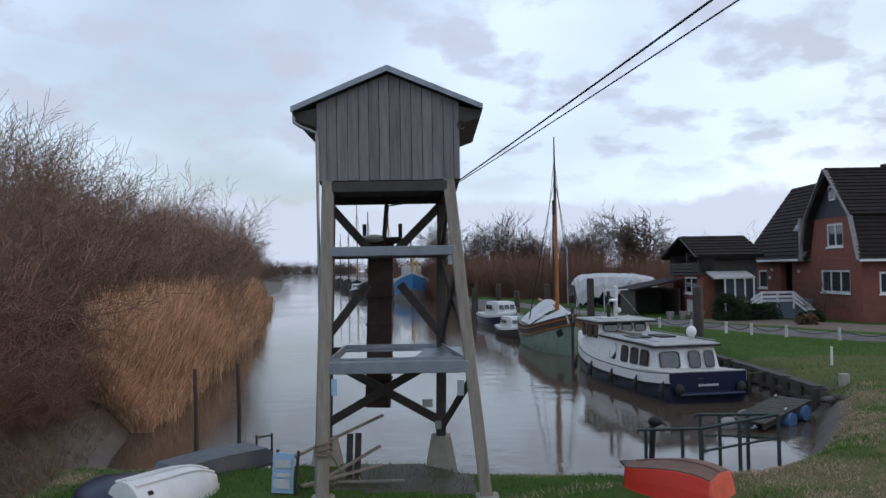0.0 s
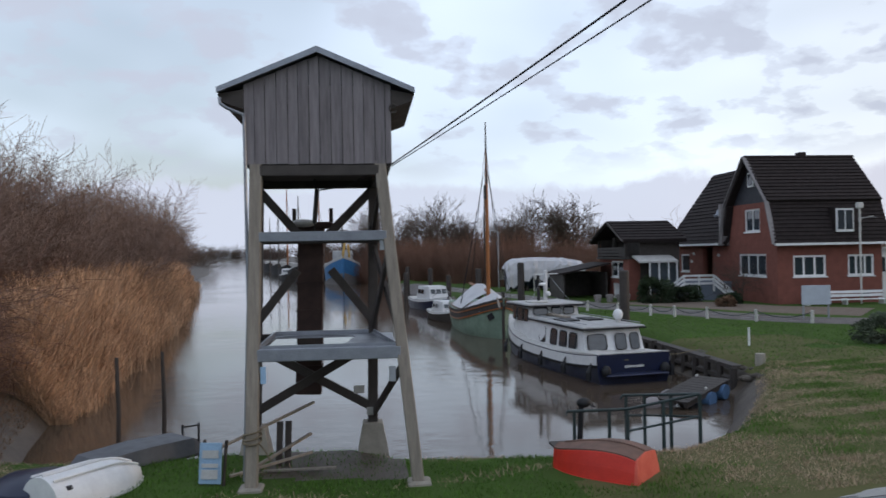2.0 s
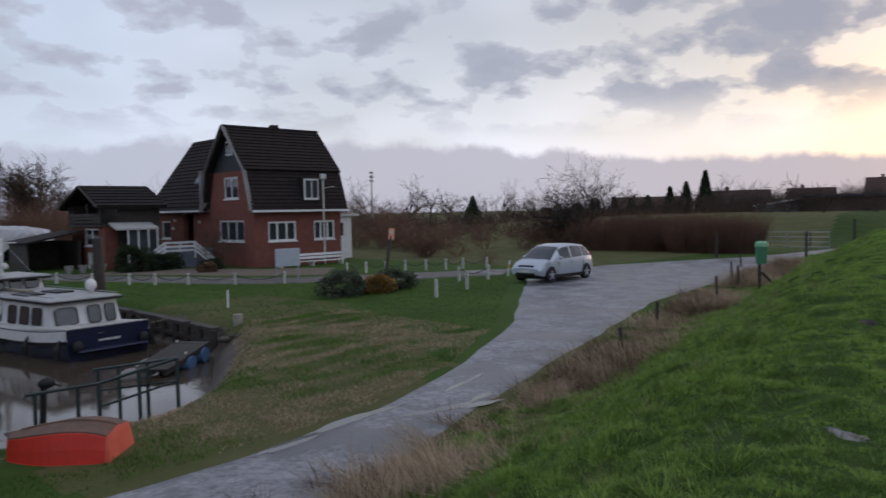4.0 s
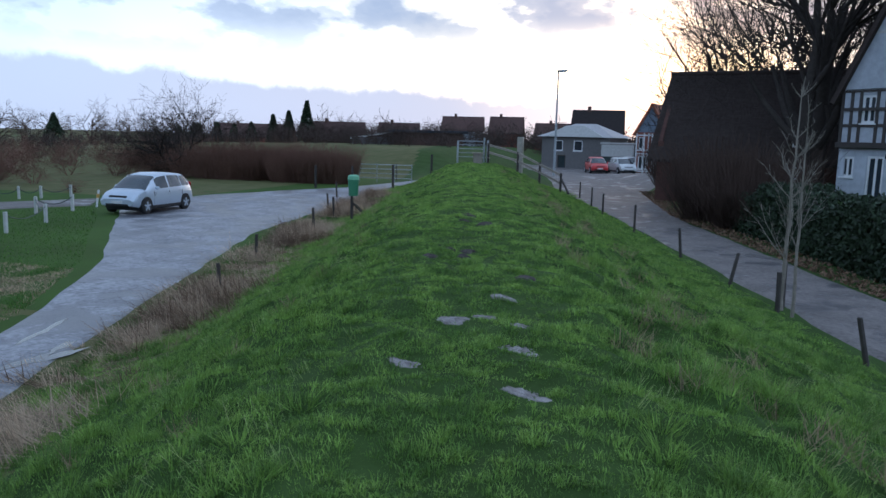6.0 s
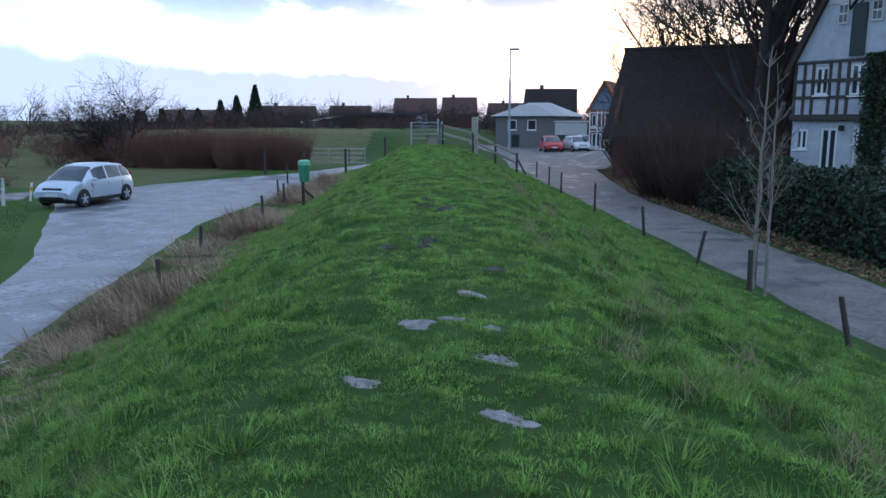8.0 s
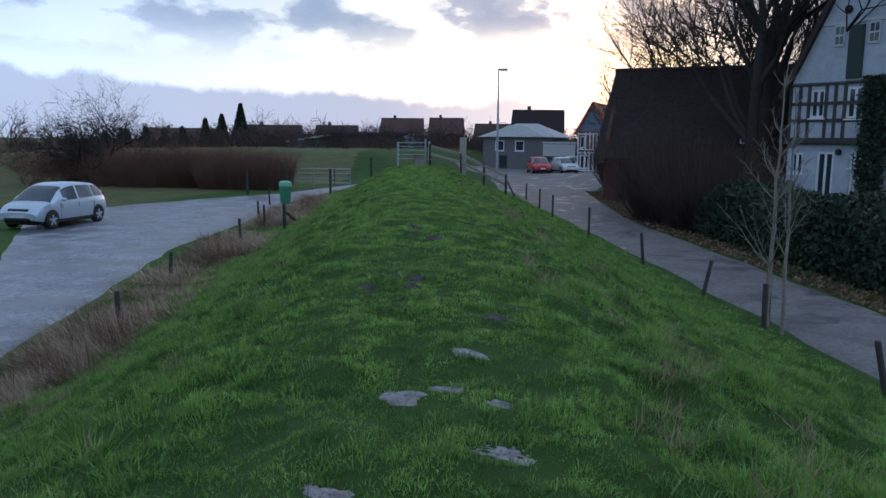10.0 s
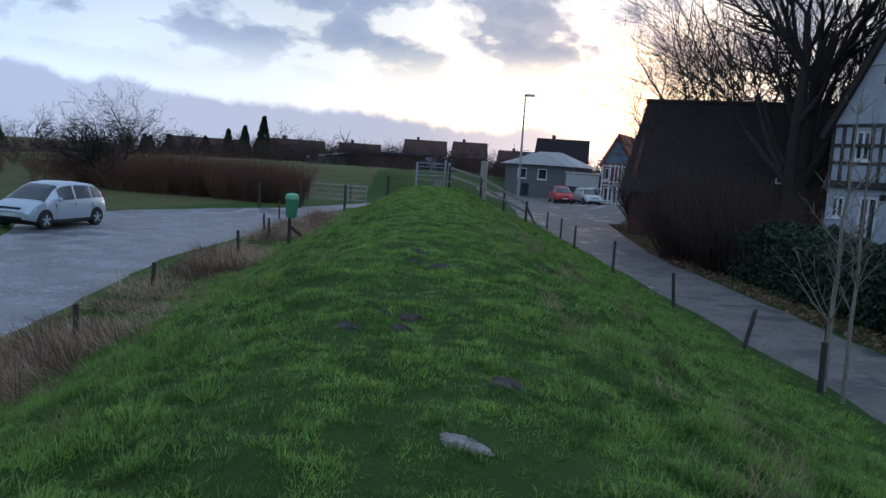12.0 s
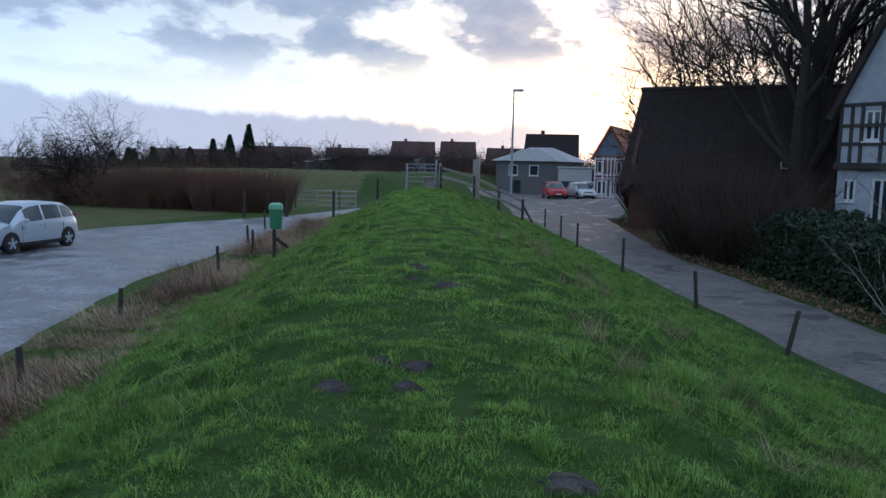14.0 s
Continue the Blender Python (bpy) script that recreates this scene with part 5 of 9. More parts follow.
# ---------- houses ----------
def wall(parent, p0, p1, z0, z1, openings, material, thick=0.3, name="wall", label=""):
    """An upright wall from p0 to p1, seen from its right-hand side, with real openings; makes its windows too.
    openings: (from, to, low, high, panes, kind)."""
    p0, p1 = Vector((*p0, 0)), Vector((*p1, 0))
    u = (p1 - p0).normalized()
    p0, p1 = p0 + u * 0.004, p1 - u * 0.004
    L_ = (p1 - p0).length
    n = Vector((u.y, -u.x, 0))
    us = sorted({0.0, L_, *[q for o in openings for q in o[:2]]})
    zs = sorted({z0, z1, *[q for o in openings for q in o[2:4]]})
    mb = Mesh()
    P = lambda a, z, d: p0 + u * a - n * d + Vector((0, 0, z))
    nu, nz = len(us) - 1, len(zs) - 1
    full = {(i, k): not any(o[0] - 1e-6 <= us[i] and us[i + 1] <= o[1] + 1e-6 and o[2] - 1e-6 <= zs[k] and zs[k + 1] <= o[3] + 1e-6 for o in openings) for i in range(nu) for k in range(nz)}
    vid = lambda i, k, d: (i * (nz + 1) + k) * 2 + d
    vs = [P(a, z, d) for a in us for z in zs for d in (0, thick)]
    fs = []
    for (i, k), on_ in full.items():
        if not on_:
            continue
        fs += [(vid(i, k, 0), vid(i + 1, k, 0), vid(i + 1, k + 1, 0), vid(i, k + 1, 0)), (vid(i, k + 1, 1), vid(i + 1, k + 1, 1), vid(i + 1, k, 1), vid(i, k, 1))]
        for di, dk, p, q in ((-1, 0, (i, k), (i, k + 1)), (1, 0, (i + 1, k), (i + 1, k + 1)), (0, -1, (i, k), (i + 1, k)), (0, 1, (i, k + 1), (i + 1, k + 1))):
            if not full.get((i + di, k + dk), False):
                fs.append((vid(*p, 0), vid(*q, 0), vid(*q, 1), vid(*p, 1)))
    mb.add(vs, fs)
    w = part(name, mb, material, parent, label)
    for o in openings:
        a, b, c, d, panes, kind = o
        if kind == "hole":
            continue
        fm = M["white"] if kind != "dark" else M["dark_wood"]
        fr = Mesh()
        t = 0.10
        for q0, q1, r0, r1 in ((a, b, d - t, d), (a, b, c, c + t), (a, a + t, c + t, d - t), (b - t, b, c + t, d - t)):
            m0, m1 = P((q0 + q1) / 2, (r0 + r1) / 2, 0.07), None
            fr.add([P(q0, r0, 0.04), P(q1, r0, 0.04), P(q1, r1, 0.04), P(q0, r1, 0.04), P(q0, r0, 0.12), P(q1, r0, 0.12), P(q1, r1, 0.12), P(q0, r1, 0.12)], [(0, 1, 2, 3), (7, 6, 5, 4), (0, 4, 5, 1), (1, 5, 6, 2), (2, 6, 7, 3), (3, 7, 4, 0)])
        for k in range(1, panes):
            x = a + (b - a) * k / panes
            fr.add([P(x - 0.05, c + t, 0.05), P(x + 0.05, c + t, 0.05), P(x + 0.05, d - t, 0.05), P(x - 0.05, d - t, 0.05), P(x - 0.05, c + t, 0.11), P(x + 0.05, c + t, 0.11), P(x + 0.05, d - t, 0.11), P(x - 0.05, d - t, 0.11)], [(0, 1, 2, 3), (7, 6, 5, 4), (0, 4, 5, 1), (1, 5, 6, 2), (2, 6, 7, 3), (3, 7, 4, 0)])
        win = part("door" if kind == "door" else "window", fr, fm, parent)
        if kind == "door":
            part("door_leaf", Mesh().add([P(a + t, c, 0.1), P(b - t, c, 0.1), P(b - t, d - t, 0.1), P(a + t, d - t, 0.1), P(a + t, c, 0.14), P(b - t, c, 0.14), P(b - t, d - t, 0.14), P(a + t, d - t, 0.14)], [(0, 1, 2, 3), (7, 6, 5, 4), (0, 4, 5, 1), (1, 5, 6, 2), (2, 6, 7, 3), (3, 7, 4, 0)]), fm, win)
            continue
        for k in range(panes):
            xa, xb = a + (b - a) * k / panes + 0.04, a + (b - a) * (k + 1) / panes - 0.04
            part("pane", Mesh().add([P(xa, c + 0.04, 0.08), P(xb, c + 0.04, 0.08), P(xb, d - 0.04, 0.08), P(xa, d - 0.04, 0.08), P(xa, c + 0.04, 0.09), P(xb, c + 0.04, 0.09), P(xb, d - 0.04, 0.09), P(xa, d - 0.04, 0.09)], [(0, 1, 2, 3), (7, 6, 5, 4), (0, 4, 5, 1), (1, 5, 6, 2), (2, 6, 7, 3), (3, 7, 4, 0)]), M["glass"], win)
        if kind != "dark":
            s = P((a + b) / 2, c - 0.03, -0.03)
            part("sill", Mesh().add([P(a - 0.05, c - 0.06, -0.06), P(b + 0.05, c - 0.06, -0.06), P(b + 0.05, c, -0.06), P(a - 0.05, c, -0.06), P(a - 0.05, c - 0.06, 0.08), P(b + 0.05, c - 0.06, 0.08), P(b + 0.05, c + 0.01, 0.08), P(a - 0.05, c + 0.01, 0.08)], [(0, 1, 2, 3), (7, 6, 5, 4), (0, 4, 5, 1), (1, 5, 6, 2), (2, 6, 7, 3), (3, 7, 4, 0)]), M["white"], win)
    return w


def roof_slope(parent, lo0, lo1, hi0, hi1, courses, material, name="roof", label=""):
    """A roof slope of overlapping courses between its lower and upper edges."""
    lo0, lo1, hi0, hi1 = map(Vector, (lo0, lo1, hi0, hi1))
    n = (lo1 - lo0).cross(hi0 - lo0).normalized()
    if n.z < 0:
        n = -n
    base = part(name, Mesh().add([lo0, lo1, hi1, hi0, lo0 - n * 0.16, lo1 - n * 0.16, hi1 - n * 0.16, hi0 - n * 0.16], [(0, 1, 2, 3), (7, 6, 5, 4), (0, 4, 5, 1), (1, 5, 6, 2), (2, 6, 7, 3), (3, 7, 4, 0)]), material, parent, label)
    for k in range(courses):
        a, b = k / courses, min(1, (k + 1.15) / courses)
        p, q, r, s = lo0.lerp(hi0, a), lo1.lerp(hi1, a), lo1.lerp(hi1, b), lo0.lerp(hi0, b)
        part("tile_course", Mesh().add([p + n * 0.075, q + n * 0.075, r + n * 0.02, s + n * 0.02, p + n * 0.004, q + n * 0.004, r + n * 0.004, s + n * 0.004], [(0, 1, 2, 3), (7, 6, 5, 4), (0, 4, 5, 1), (1, 5, 6, 2), (2, 6, 7, 3), (3, 7, 4, 0)]), material, base)
    return base


def build_brick_house():
    h = thing("brick_house", "red brick house with dark mansard roof and white windows", "house")
    x0, x1, y0, y1, ze = 21.6, 27.35, 36.5, 41.6, 3.1
    wall(h, (x0, y0), (x1, y0), -0.3, ze, [(0.85, 2.65, 1.4, 2.5, 3, "w"), (3.85, 5.3, 1.4, 2.5, 3, "w"), (4.6, 5.1, 0.25, 0.65, 1, "dark")], M["brick"], label="red brick front wall")
    wall(h, (x0, y1), (x0, y0), -0.3, 3.1, [(1.15, 4.0, 1.4, 2.6, 3, "w")], M["brick"], label="red brick gable wall")
    wall(h, (x0, 41.0), (x0, 37.1), 3.104, 5.35, [(1.25, 2.85, 3.8, 5.05, 2, "w")], M["brick"], label="red brick gable wall")
    for ya, yb_ in ((36.5, 37.1), (41.6, 41.0)):
        part("gable_side", Mesh().prism([(x0 + 0.006, ya, 3.104), (x0 + 0.006, yb_, 3.104), (x0 + 0.006, yb_, 5.2)], (0.2, 0, 0)), M["brick"], h)
    wall(h, (x1, y0), (x1, y1), -0.3, 3.1, [], M["brick"])
    part("gable_side", Mesh().prism([(x1 - 0.01, 36.6, 3.104), (x1 - 0.01, 41.5, 3.104), (x1 - 0.01, 41.0, 5.3), (x1 - 0.01, 37.1, 5.3)], (-0.2, 0, 0)), M["brick"], h)
    wall(h, (x1, 49.5), (x0, 49.5), -0.3, 3.2, [], M["brick"])
    wall(h, (x1, y1), (x1, 49.5), -0.3, 3.2, [], M["brick"])
    wall(h, (x0, 49.5), (x0, y1), -0.3, 3.2, [(1.2, 2.5, 1.45, 2.6, 1, "w"), (4.4, 5.8, 1.1, 3.0, 1, "hole")], M["brick"], label="red brick side wall with recessed door")
    rc = wall(h, (x0 + 1.0, 45.3), (x0 + 1.0, 43.5), 0.9, 3.2, [(0.4, 1.4, 1.1, 3.0, 1, "dark")], M["brick"])
    yr, zr, yb, zb = 39.05, 7.85, 37.0, 5.35
    yb2, ye2 = 2 * yr - yb, 2 * yr - 36.15
    part("gable", Mesh().prism([(x0 + 0.05, yb + 0.05, zb), (x0 + 0.05, yb2 - 0.05, zb), (x0 + 0.05, yr, zr - 0.05)], (0.2, 0, 0)), M["dark_slate"], h, "dark slate hung gable")
    part("gable", Mesh().prism([(x1 - 0.25, yb + 0.05, zb), (x1 - 0.25, yb2 - 0.05, zb), (x1 - 0.25, yr, zr - 0.05)], (0.2, 0, 0)), M["dark_slate"], h)
    aw = Mesh().box((x0 + 0.02, 39.05, 6.65), (0.08, 0.62, 0.78))
    w = part("window", aw, M["white"], h, "small attic window")
    part("pane", Mesh().box((x0 - 0.03, 39.05, 6.65), (0.02, 0.46, 0.62)), M["glass"], w)
    xa, xb = x0 - 0.35, x1 + 0.25
    roof_slope(h, (xa, 36.1, ze), (xb, 36.1, ze), (xa, yb - 0.1, zb), (xb, yb - 0.1, zb), 11, M["roof"], label="steep lower mansard slope of dark tiles")
    roof_slope(h, (xa, yb - 0.25, zb), (xb, yb - 0.25, zb), (xa, yr, zr), (xb, yr, zr), 13, M["roof"], label="upper mansard slope of dark tiles")
    roof_slope(h, (xa, yb2 + 0.25, zb), (xb, yb2 + 0.25, zb), (xa, yr, zr), (xb, yr, zr), 13, M["roof"])
    roof_slope(h, (xa, ye2, ze), (xb, ye2, ze), (xa, yb2 + 0.1, zb), (xb, yb2 + 0.1, zb), 4, M["roof"])
    for yy in (1, -1):
        e = 36.1 if yy > 0 else ye2
        bb = yb - 0.2 if yy > 0 else yb2 + 0.2
        for p, q in (((xa - 0.02, e, ze), (xa - 0.02, bb, zb)), ((xa - 0.02, bb, zb), (xa - 0.02, yr, zr + 0.06))):
            part("verge_board", Mesh().bar(p, q, 0.06, 0.24, (1, 0, 0)), M["grey_trim"], h, "grey verge board")
    part("gutter", Mesh().bar((xa, 36.06, ze - 0.02), (xb, 36.06, ze - 0.02), 0.14, 0.12, (0, 0, 1)), M["white"], h, "white eaves gutter")
    part("ridge_cap", Mesh().tube([(xa, yr, zr + 0.04), (xb, yr, zr + 0.04)], 0.10, 8), M["roof"], h)
    ch = part("chimney", Mesh().box((24.6, yr + 0.1, zr), (0.42, 0.42, 0.6), None, 0.02), M["roof"], h)
    # dormer window in the lower slope
    d = part("dormer", Mesh().box((25.1, 36.75, 4.3), (1.1, 1.1, 1.35), None, 0.02), M["roof"], h)
    part("window", Mesh().box((25.1, 36.17, 4.28), (0.95, 0.08, 1.2)), M["white"], d)
    for x in (24.88, 25.32):
        part("pane", Mesh().box((x, 36.12, 4.3), (0.36, 0.02, 0.98)), M["glass"], d)
    # wing
    roof_slope(h, (x0 - 0.35, 41.5, 3.2), (x0 - 0.35, 49.9, 3.2), (24.8, 41.5, 8.0), (24.8, 49.9, 8.0), 20, M["roof"], label="dark tiled wing roof")
    roof_slope(h, (27.65, 41.5, 3.2), (27.65, 49.9, 3.2), (24.8, 41.5, 8.0), (24.8, 49.9, 8.0), 6, M["roof"])
    part("gable", Mesh().prism([(x0, 49.45, 3.2), (x1, 49.45, 3.2), (24.8, 49.45, 7.8)], (0, -0.2, 0)), M["brick"], h)
    part("gutter", Mesh().bar((x0 - 0.38, 41.8, 3.18), (x0 - 0.38, 49.9, 3.18), 0.12, 0.12, (0, 0, 1)), M["white"], h, "white eaves gutter")
    sk = Vector((22.6, 44.6, 5.25))
    w = part("roof_window", Mesh().box(sk, (0.85, 0.75, 0.1), pose(0, 0, 0, 0, -56.7, 0).to_3x3(), 0.01), M["zinc"], h)
    part("pane", Mesh().box(sk + Vector((-0.06, 0, 0.04)), (0.7, 0.6, 0.03), pose(0, 0, 0, 0, -56.7, 0).to_3x3()), M["sky_glass"], w)
    part("flashing", Mesh().box((x0 - 0.2, 41.75, 4.3), (0.5, 0.3, 2.4)), M["grey_trim"], h, "grey valley flashing")
    # steps and white railing at the door
    part("porch", Mesh().box((20.0, 42.6, 0.3), (2.6, 3.6, 1.5)), M["blue_grey"], h, "blue-grey rendered porch")
    part("porch_side", Mesh().prism([(18.7, 40.8, -0.2), (18.7, 40.8, 1.05), (17.6, 40.8, 0.35), (17.6, 40.8, -0.2)], (0, 1.4, 0)), M["blue_grey"], h)
    for k in range(5):
        part("step", Mesh().box((21.35 + 0.0 * k, 41.9 - 0.26 * k, 0.3 - 0.09 * k), (0.5, 0.27, 1.3 - 0.18 * k)), M["concrete"], h)
    rl = [Vector((17.55, 40.72, 0.0)), Vector((18.45, 40.72, 0.62)), Vector((20.2, 40.72, 0.62)), Vector((21.25, 40.5, -0.35))]
    for dz in (0.35, 0.58, 0.80):
        for a, b in zip(rl, rl[1:]):
            part("rail", Mesh().bar(a + Vector((0, 0, dz)), b + Vector((0, 0, dz)), 0.05, 0.12), M["white"], h, "white porch rail")
    for p in rl + [(rl[1] + rl[2]) / 2]:
        part("rail_post", Mesh().bar(p - Vector((0, 0, 0.1)), p + Vector((0, 0, 0.85)), 0.08, 0.08, (0, 1, 0)), M["white"], h)
    # white annexe on the far side and small wall ornaments
    an = part("annexe", Mesh().box((28.4, 39.3, 1.4), (2.0, 2.2, 2.6)), M["white"], h, "white flat-roofed annexe")
    part("flat_roof", Mesh().box((28.65, 39.3, 2.78), (2.4, 2.6, 0.14)), M["dull_white"], an)
    part("window", Mesh().box((28.4, 38.18, 1.9), (0.7, 0.06, 0.8)), M["glass"], an)
    for y, z in ((48.9, 2.3), (46.3, 2.6), (42.9, 2.5), (46.6, 2.1)):
        part("ornament", Mesh().loft([[(x0 - 0.03, y - 0.22, z), (x0 - 0.03, y, z + 0.14), (x0 - 0.03, y + 0.22, z + 0.02), (x0 - 0.03, y, z - 0.08)], [(x0 - 0.005, y - 0.22, z), (x0 - 0.005, y, z + 0.14), (x0 - 0.005, y + 0.22, z + 0.02), (x0 - 0.005, y, z - 0.08)]]), M["dull_white"], h, "pale wall ornament")
    # aerial mast before the wall
    a = thing("aerial_mast", "tall thin aerial mast with cross arms beside the house", "aerial", pose(25.6, 35.7, 0))
    part("pole", Mesh().tube([(0, 0, -0.2), (0, 0, 5.15)], 0.05, 8), M["dull_white"], a)
    part("arm", Mesh().tube([(-0.1, 0, 4.3), (0.75, 0, 4.45)], 0.025, 6), M["dull_white"], a)
    part("head", Mesh().box((0, 0, 5.0), (0.34, 0.2, 0.3), None, 0.03), M["dull_white"], a)
    for x in (0.25, 0.5, 0.7):
        part("rod", Mesh().tube([(x, -0.3, 4.38), (x, 0.3, 4.38)], 0.012, 5), M["steel"], a)
    b = thing("garden_bench", "long white garden bench against the house", "bench", pose(24.5, 35.4, ground_z(24.5, 35.4)))
    for z, y in ((0.42, -0.2), (0.42, 0.0), (0.6, 0.18), (0.78, 0.2)):
        part("slat", Mesh().box((0, y, z - 0.15), (4.3, 0.14 if z < 0.5 else 0.04, 0.04 if z < 0.5 else 0.13)), M["white"], b)
    for x in (-2, 0, 2):
        part("leg", Mesh().box((x, 0, 0.12), (0.08, 0.4, 0.4)), M["white"], b)


def build_boat_house():
    h = thing("timber_cottage", "dark timber cottage on a brick base with balcony", "house")
    x0, x1, y0, y1 = 15.8, 18.9, 42.3, 47.5
    wall(h, (x0, y1), (x0, y0), -0.4, 2.4, [(2.1, 4.3, 1.3, 2.3, 2, "w"), (2.4, 3.5, -0.1, 0.95, 1, "door")], M["brick"], label="red brick base wall")
    wall(h, (x0, y0), (16.5, y0), -0.4, 2.4, [], M["brick"], label="red brick base wall")
    wall(h, (16.5, y0), (x1, y0), -0.4, 3.6, [], M["dark_wood"], label="dark timber front wall")
    wall(h, (x1, y0), (x1, y1), -0.4, 3.6, [], M["dark_wood"])
    wall(h, (x1, y1), (x0, y1), -0.4, 3.6, [], M["dark_wood"])
    part("upper_wall", Mesh().box((17.0, 44.9, 3.05), (0.2, 5.0, 1.2)), M["dark_wood"], h)
    part("balcony_floor", Mesh().box((16.3, 44.9, 2.46), (1.5, 5.3, 0.12)), M["dark_wood"], h)
    for z in (2.66, 2.86, 3.04):
        part("balcony_board", Mesh().box((15.62, 44.9, z), (0.04, 5.2, 0.15)), M["dark_wood"], h)
    for y in (42.4, 44.4, 47.4):
        part("post", Mesh().box((15.68, y, 3.05), (0.12, 0.12, 1.3)), M["dark_wood"], h)
    yr, zr = 44.5, 4.7
    roof_slope(h, (15.3, 41.7, 3.5), (x1 + 0.2, 41.7, 3.5), (15.3, yr, zr), (x1 + 0.2, yr, zr), 7, M["roof"], label="low dark tiled roof")
    roof_slope(h, (15.3, 48.1, 3.5), (x1 + 0.2, 48.1, 3.5), (15.3, yr, zr), (x1 + 0.2, yr, zr), 5, M["roof"])
    part("gable", Mesh().prism([(16.6, 42.2, 3.5), (16.6, 47.6, 3.5), (16.6, yr, 4.55)], (0.15, 0, 0)), M["dark_wood"], h)
    for y, z in ((41.7, 3.45), (48.1, 3.45)):
        part("verge_board", Mesh().bar((15.28, y, z), (15.28, yr, zr - 0.04), 0.05, 0.18, (1, 0, 0)), M["dark_wood"], h)
    part("ornament", Mesh().box((16.55, 44.5, 3.9), (0.03, 0.5, 0.25), pose(0, 0, 0, 45, 0, 0).to_3x3()), M["dull_white"], h)
    c = thing("conservatory", "small white framed conservatory beside the cottage", "conservatory")
    part("roof", Mesh().add([(16.0, 41.1, 2.3), (18.3, 41.1, 2.3), (18.3, 42.25, 2.62), (16.0, 42.25, 2.62), (16.0, 41.1, 2.2), (18.3, 41.1, 2.2), (18.3, 42.25, 2.52), (16.0, 42.25, 2.52)], [(0, 1, 2, 3), (7, 6, 5, 4), (0, 4, 5, 1), (1, 5, 6, 2), (2, 6, 7, 3), (3, 7, 4, 0)]), M["dull_white"], c)
    for x in (16.65, 17.2, 17.75, 18.25):
        part("post", Mesh().box((x, 41.2, 0.9), (0.08, 0.08, 2.6)), M["white"], c)
    for x in (16.92, 17.48, 18.0):
        part("pane", Mesh().box((x, 41.22, 1.3), (0.46, 0.02, 1.7)), M["glass"], c)
    part("base", Mesh().box((17.45, 41.24, 0.05), (1.6, 0.08, 0.8)), M["brick"], c)
    s = thing("open_shed", "low dark wooden shed with open front", "shed", pose(14.1, 46.5, 0))
    part("roof", Mesh().prism([(-1.6, -1.6, 1.5), (1.5, -1.6, 2.1), (1.5, -1.6, 2.2), (-1.6, -1.6, 1.6)], (0, 4, 0)), M["roof"], s)
    for x in (-1.4, 1.3):
        part("side_wall", Mesh().box((x, 0.3, 0.7), (0.1, 3.4, 1.8)), M["dark_wood"], s)
    part("back_wall", Mesh().box((0, 2.0, 0.7), (2.8, 0.1, 1.8)), M["dark_wood"], s)
    t = thing("boat_tent", "boat on land under a torn white tarpaulin", "tarpaulin", pose(13.9, 56.5, ground_z(13.9, 56.5)))
    rings = []
    rnd = random.Random(4)
    for k in range(23):
        q = k / 22
        x = -2.9 + 6.0 * q
        top = np.interp(q, [0, 0.06, 0.2, 0.5, 0.85, 1.0], [1.7, 2.25, 2.45, 2.5, 2.35, 2.2]) + rnd.uniform(-0.05, 0.05)
        hem = np.interp(q, [0, 0.12, 0.3, 0.45, 0.7, 1.0], [0.15, 0.35, 1.0, 0.7, 1.45, 1.5]) + rnd.uniform(-0.22, 0.22)
        w = 1.5 + rnd.uniform(-0.08, 0.08)
        rings.append([(x + rnd.uniform(-0.05, 0.05), -w - 0.1, hem), (x, -w + rnd.uniform(-0.12, 0.05), (hem + top) / 2), (x, -w * 0.85, top - 0.22), (x, -w * 0.4, top), (x, 0.3, top + 0.04), (x, w * 0.8, top - 0.2), (x, w, 0.8)])
    part("cover", Mesh().loft(rings, closed=False, caps=False), M["tarp"], t, "torn grey-white cover")
    for x in (-2.7, -0.8, 1.2, 2.9):
        part("prop", Mesh().bar((x, -1.42, 0.0), (x, -1.42, 2.1), 0.08, 0.08, (0, 1, 0)), M["dull_white"], t)
    part("cabin", Mesh().box((1.6, -0.2, 1.75), (2.2, 1.5, 0.7), None, 0.08), M["dull_white"], t, "pale boat cabin under the cover")
    R = hull_rings(5.2, 2.0, 0.9, 0.4, 0.3, 0.85)
    part("hull", Mesh().loft([[(y, -x, z + 0.5) for x, y, z in r] for r in R]), M["navy"], t, "dark boat hull under the cover", True)
    for x in (-1.2, 1.6):
        part("trestle", Mesh().box((x, 0, 0.15), (0.2, 1.8, 0.5)), M["dark_wood"], t)
    for k, x in enumerate((13.7, 14.4, 15.0, 15.4)):
        solid("flower_pot", Mesh().tube([(0, 0, 0), (0, 0, 0.35), (0, 0, 0.42)], [0.15, 0.22, 0.23], 10), M["soil"], "small earthen flower pot by the cottage wall", "flower pot", pose(x, 41.6, ground_z(x, 41.6)), group="flower pots")


M["dark_slate"] = mat("dark_slate_cladding", (0.03, 0.032, 0.042), (0.02, 0.021, 0.028), scale=5, rough=0.6, bump=0.3)
M["grey_trim"] = mat("grey_zinc_trim", (0.22, 0.20, 0.20), (0.15, 0.14, 0.14), scale=4, rough=0.6, bump=0.15)
M["blue_grey"] = mat("blue_grey_render", (0.17, 0.20, 0.25), (0.12, 0.14, 0.18), scale=3, rough=0.8, bump=0.2)
M["sky_glass"] = glass("roof_window_glass", (0.06, 0.07, 0.09), 0.1)
build_brick_house()
build_boat_house()


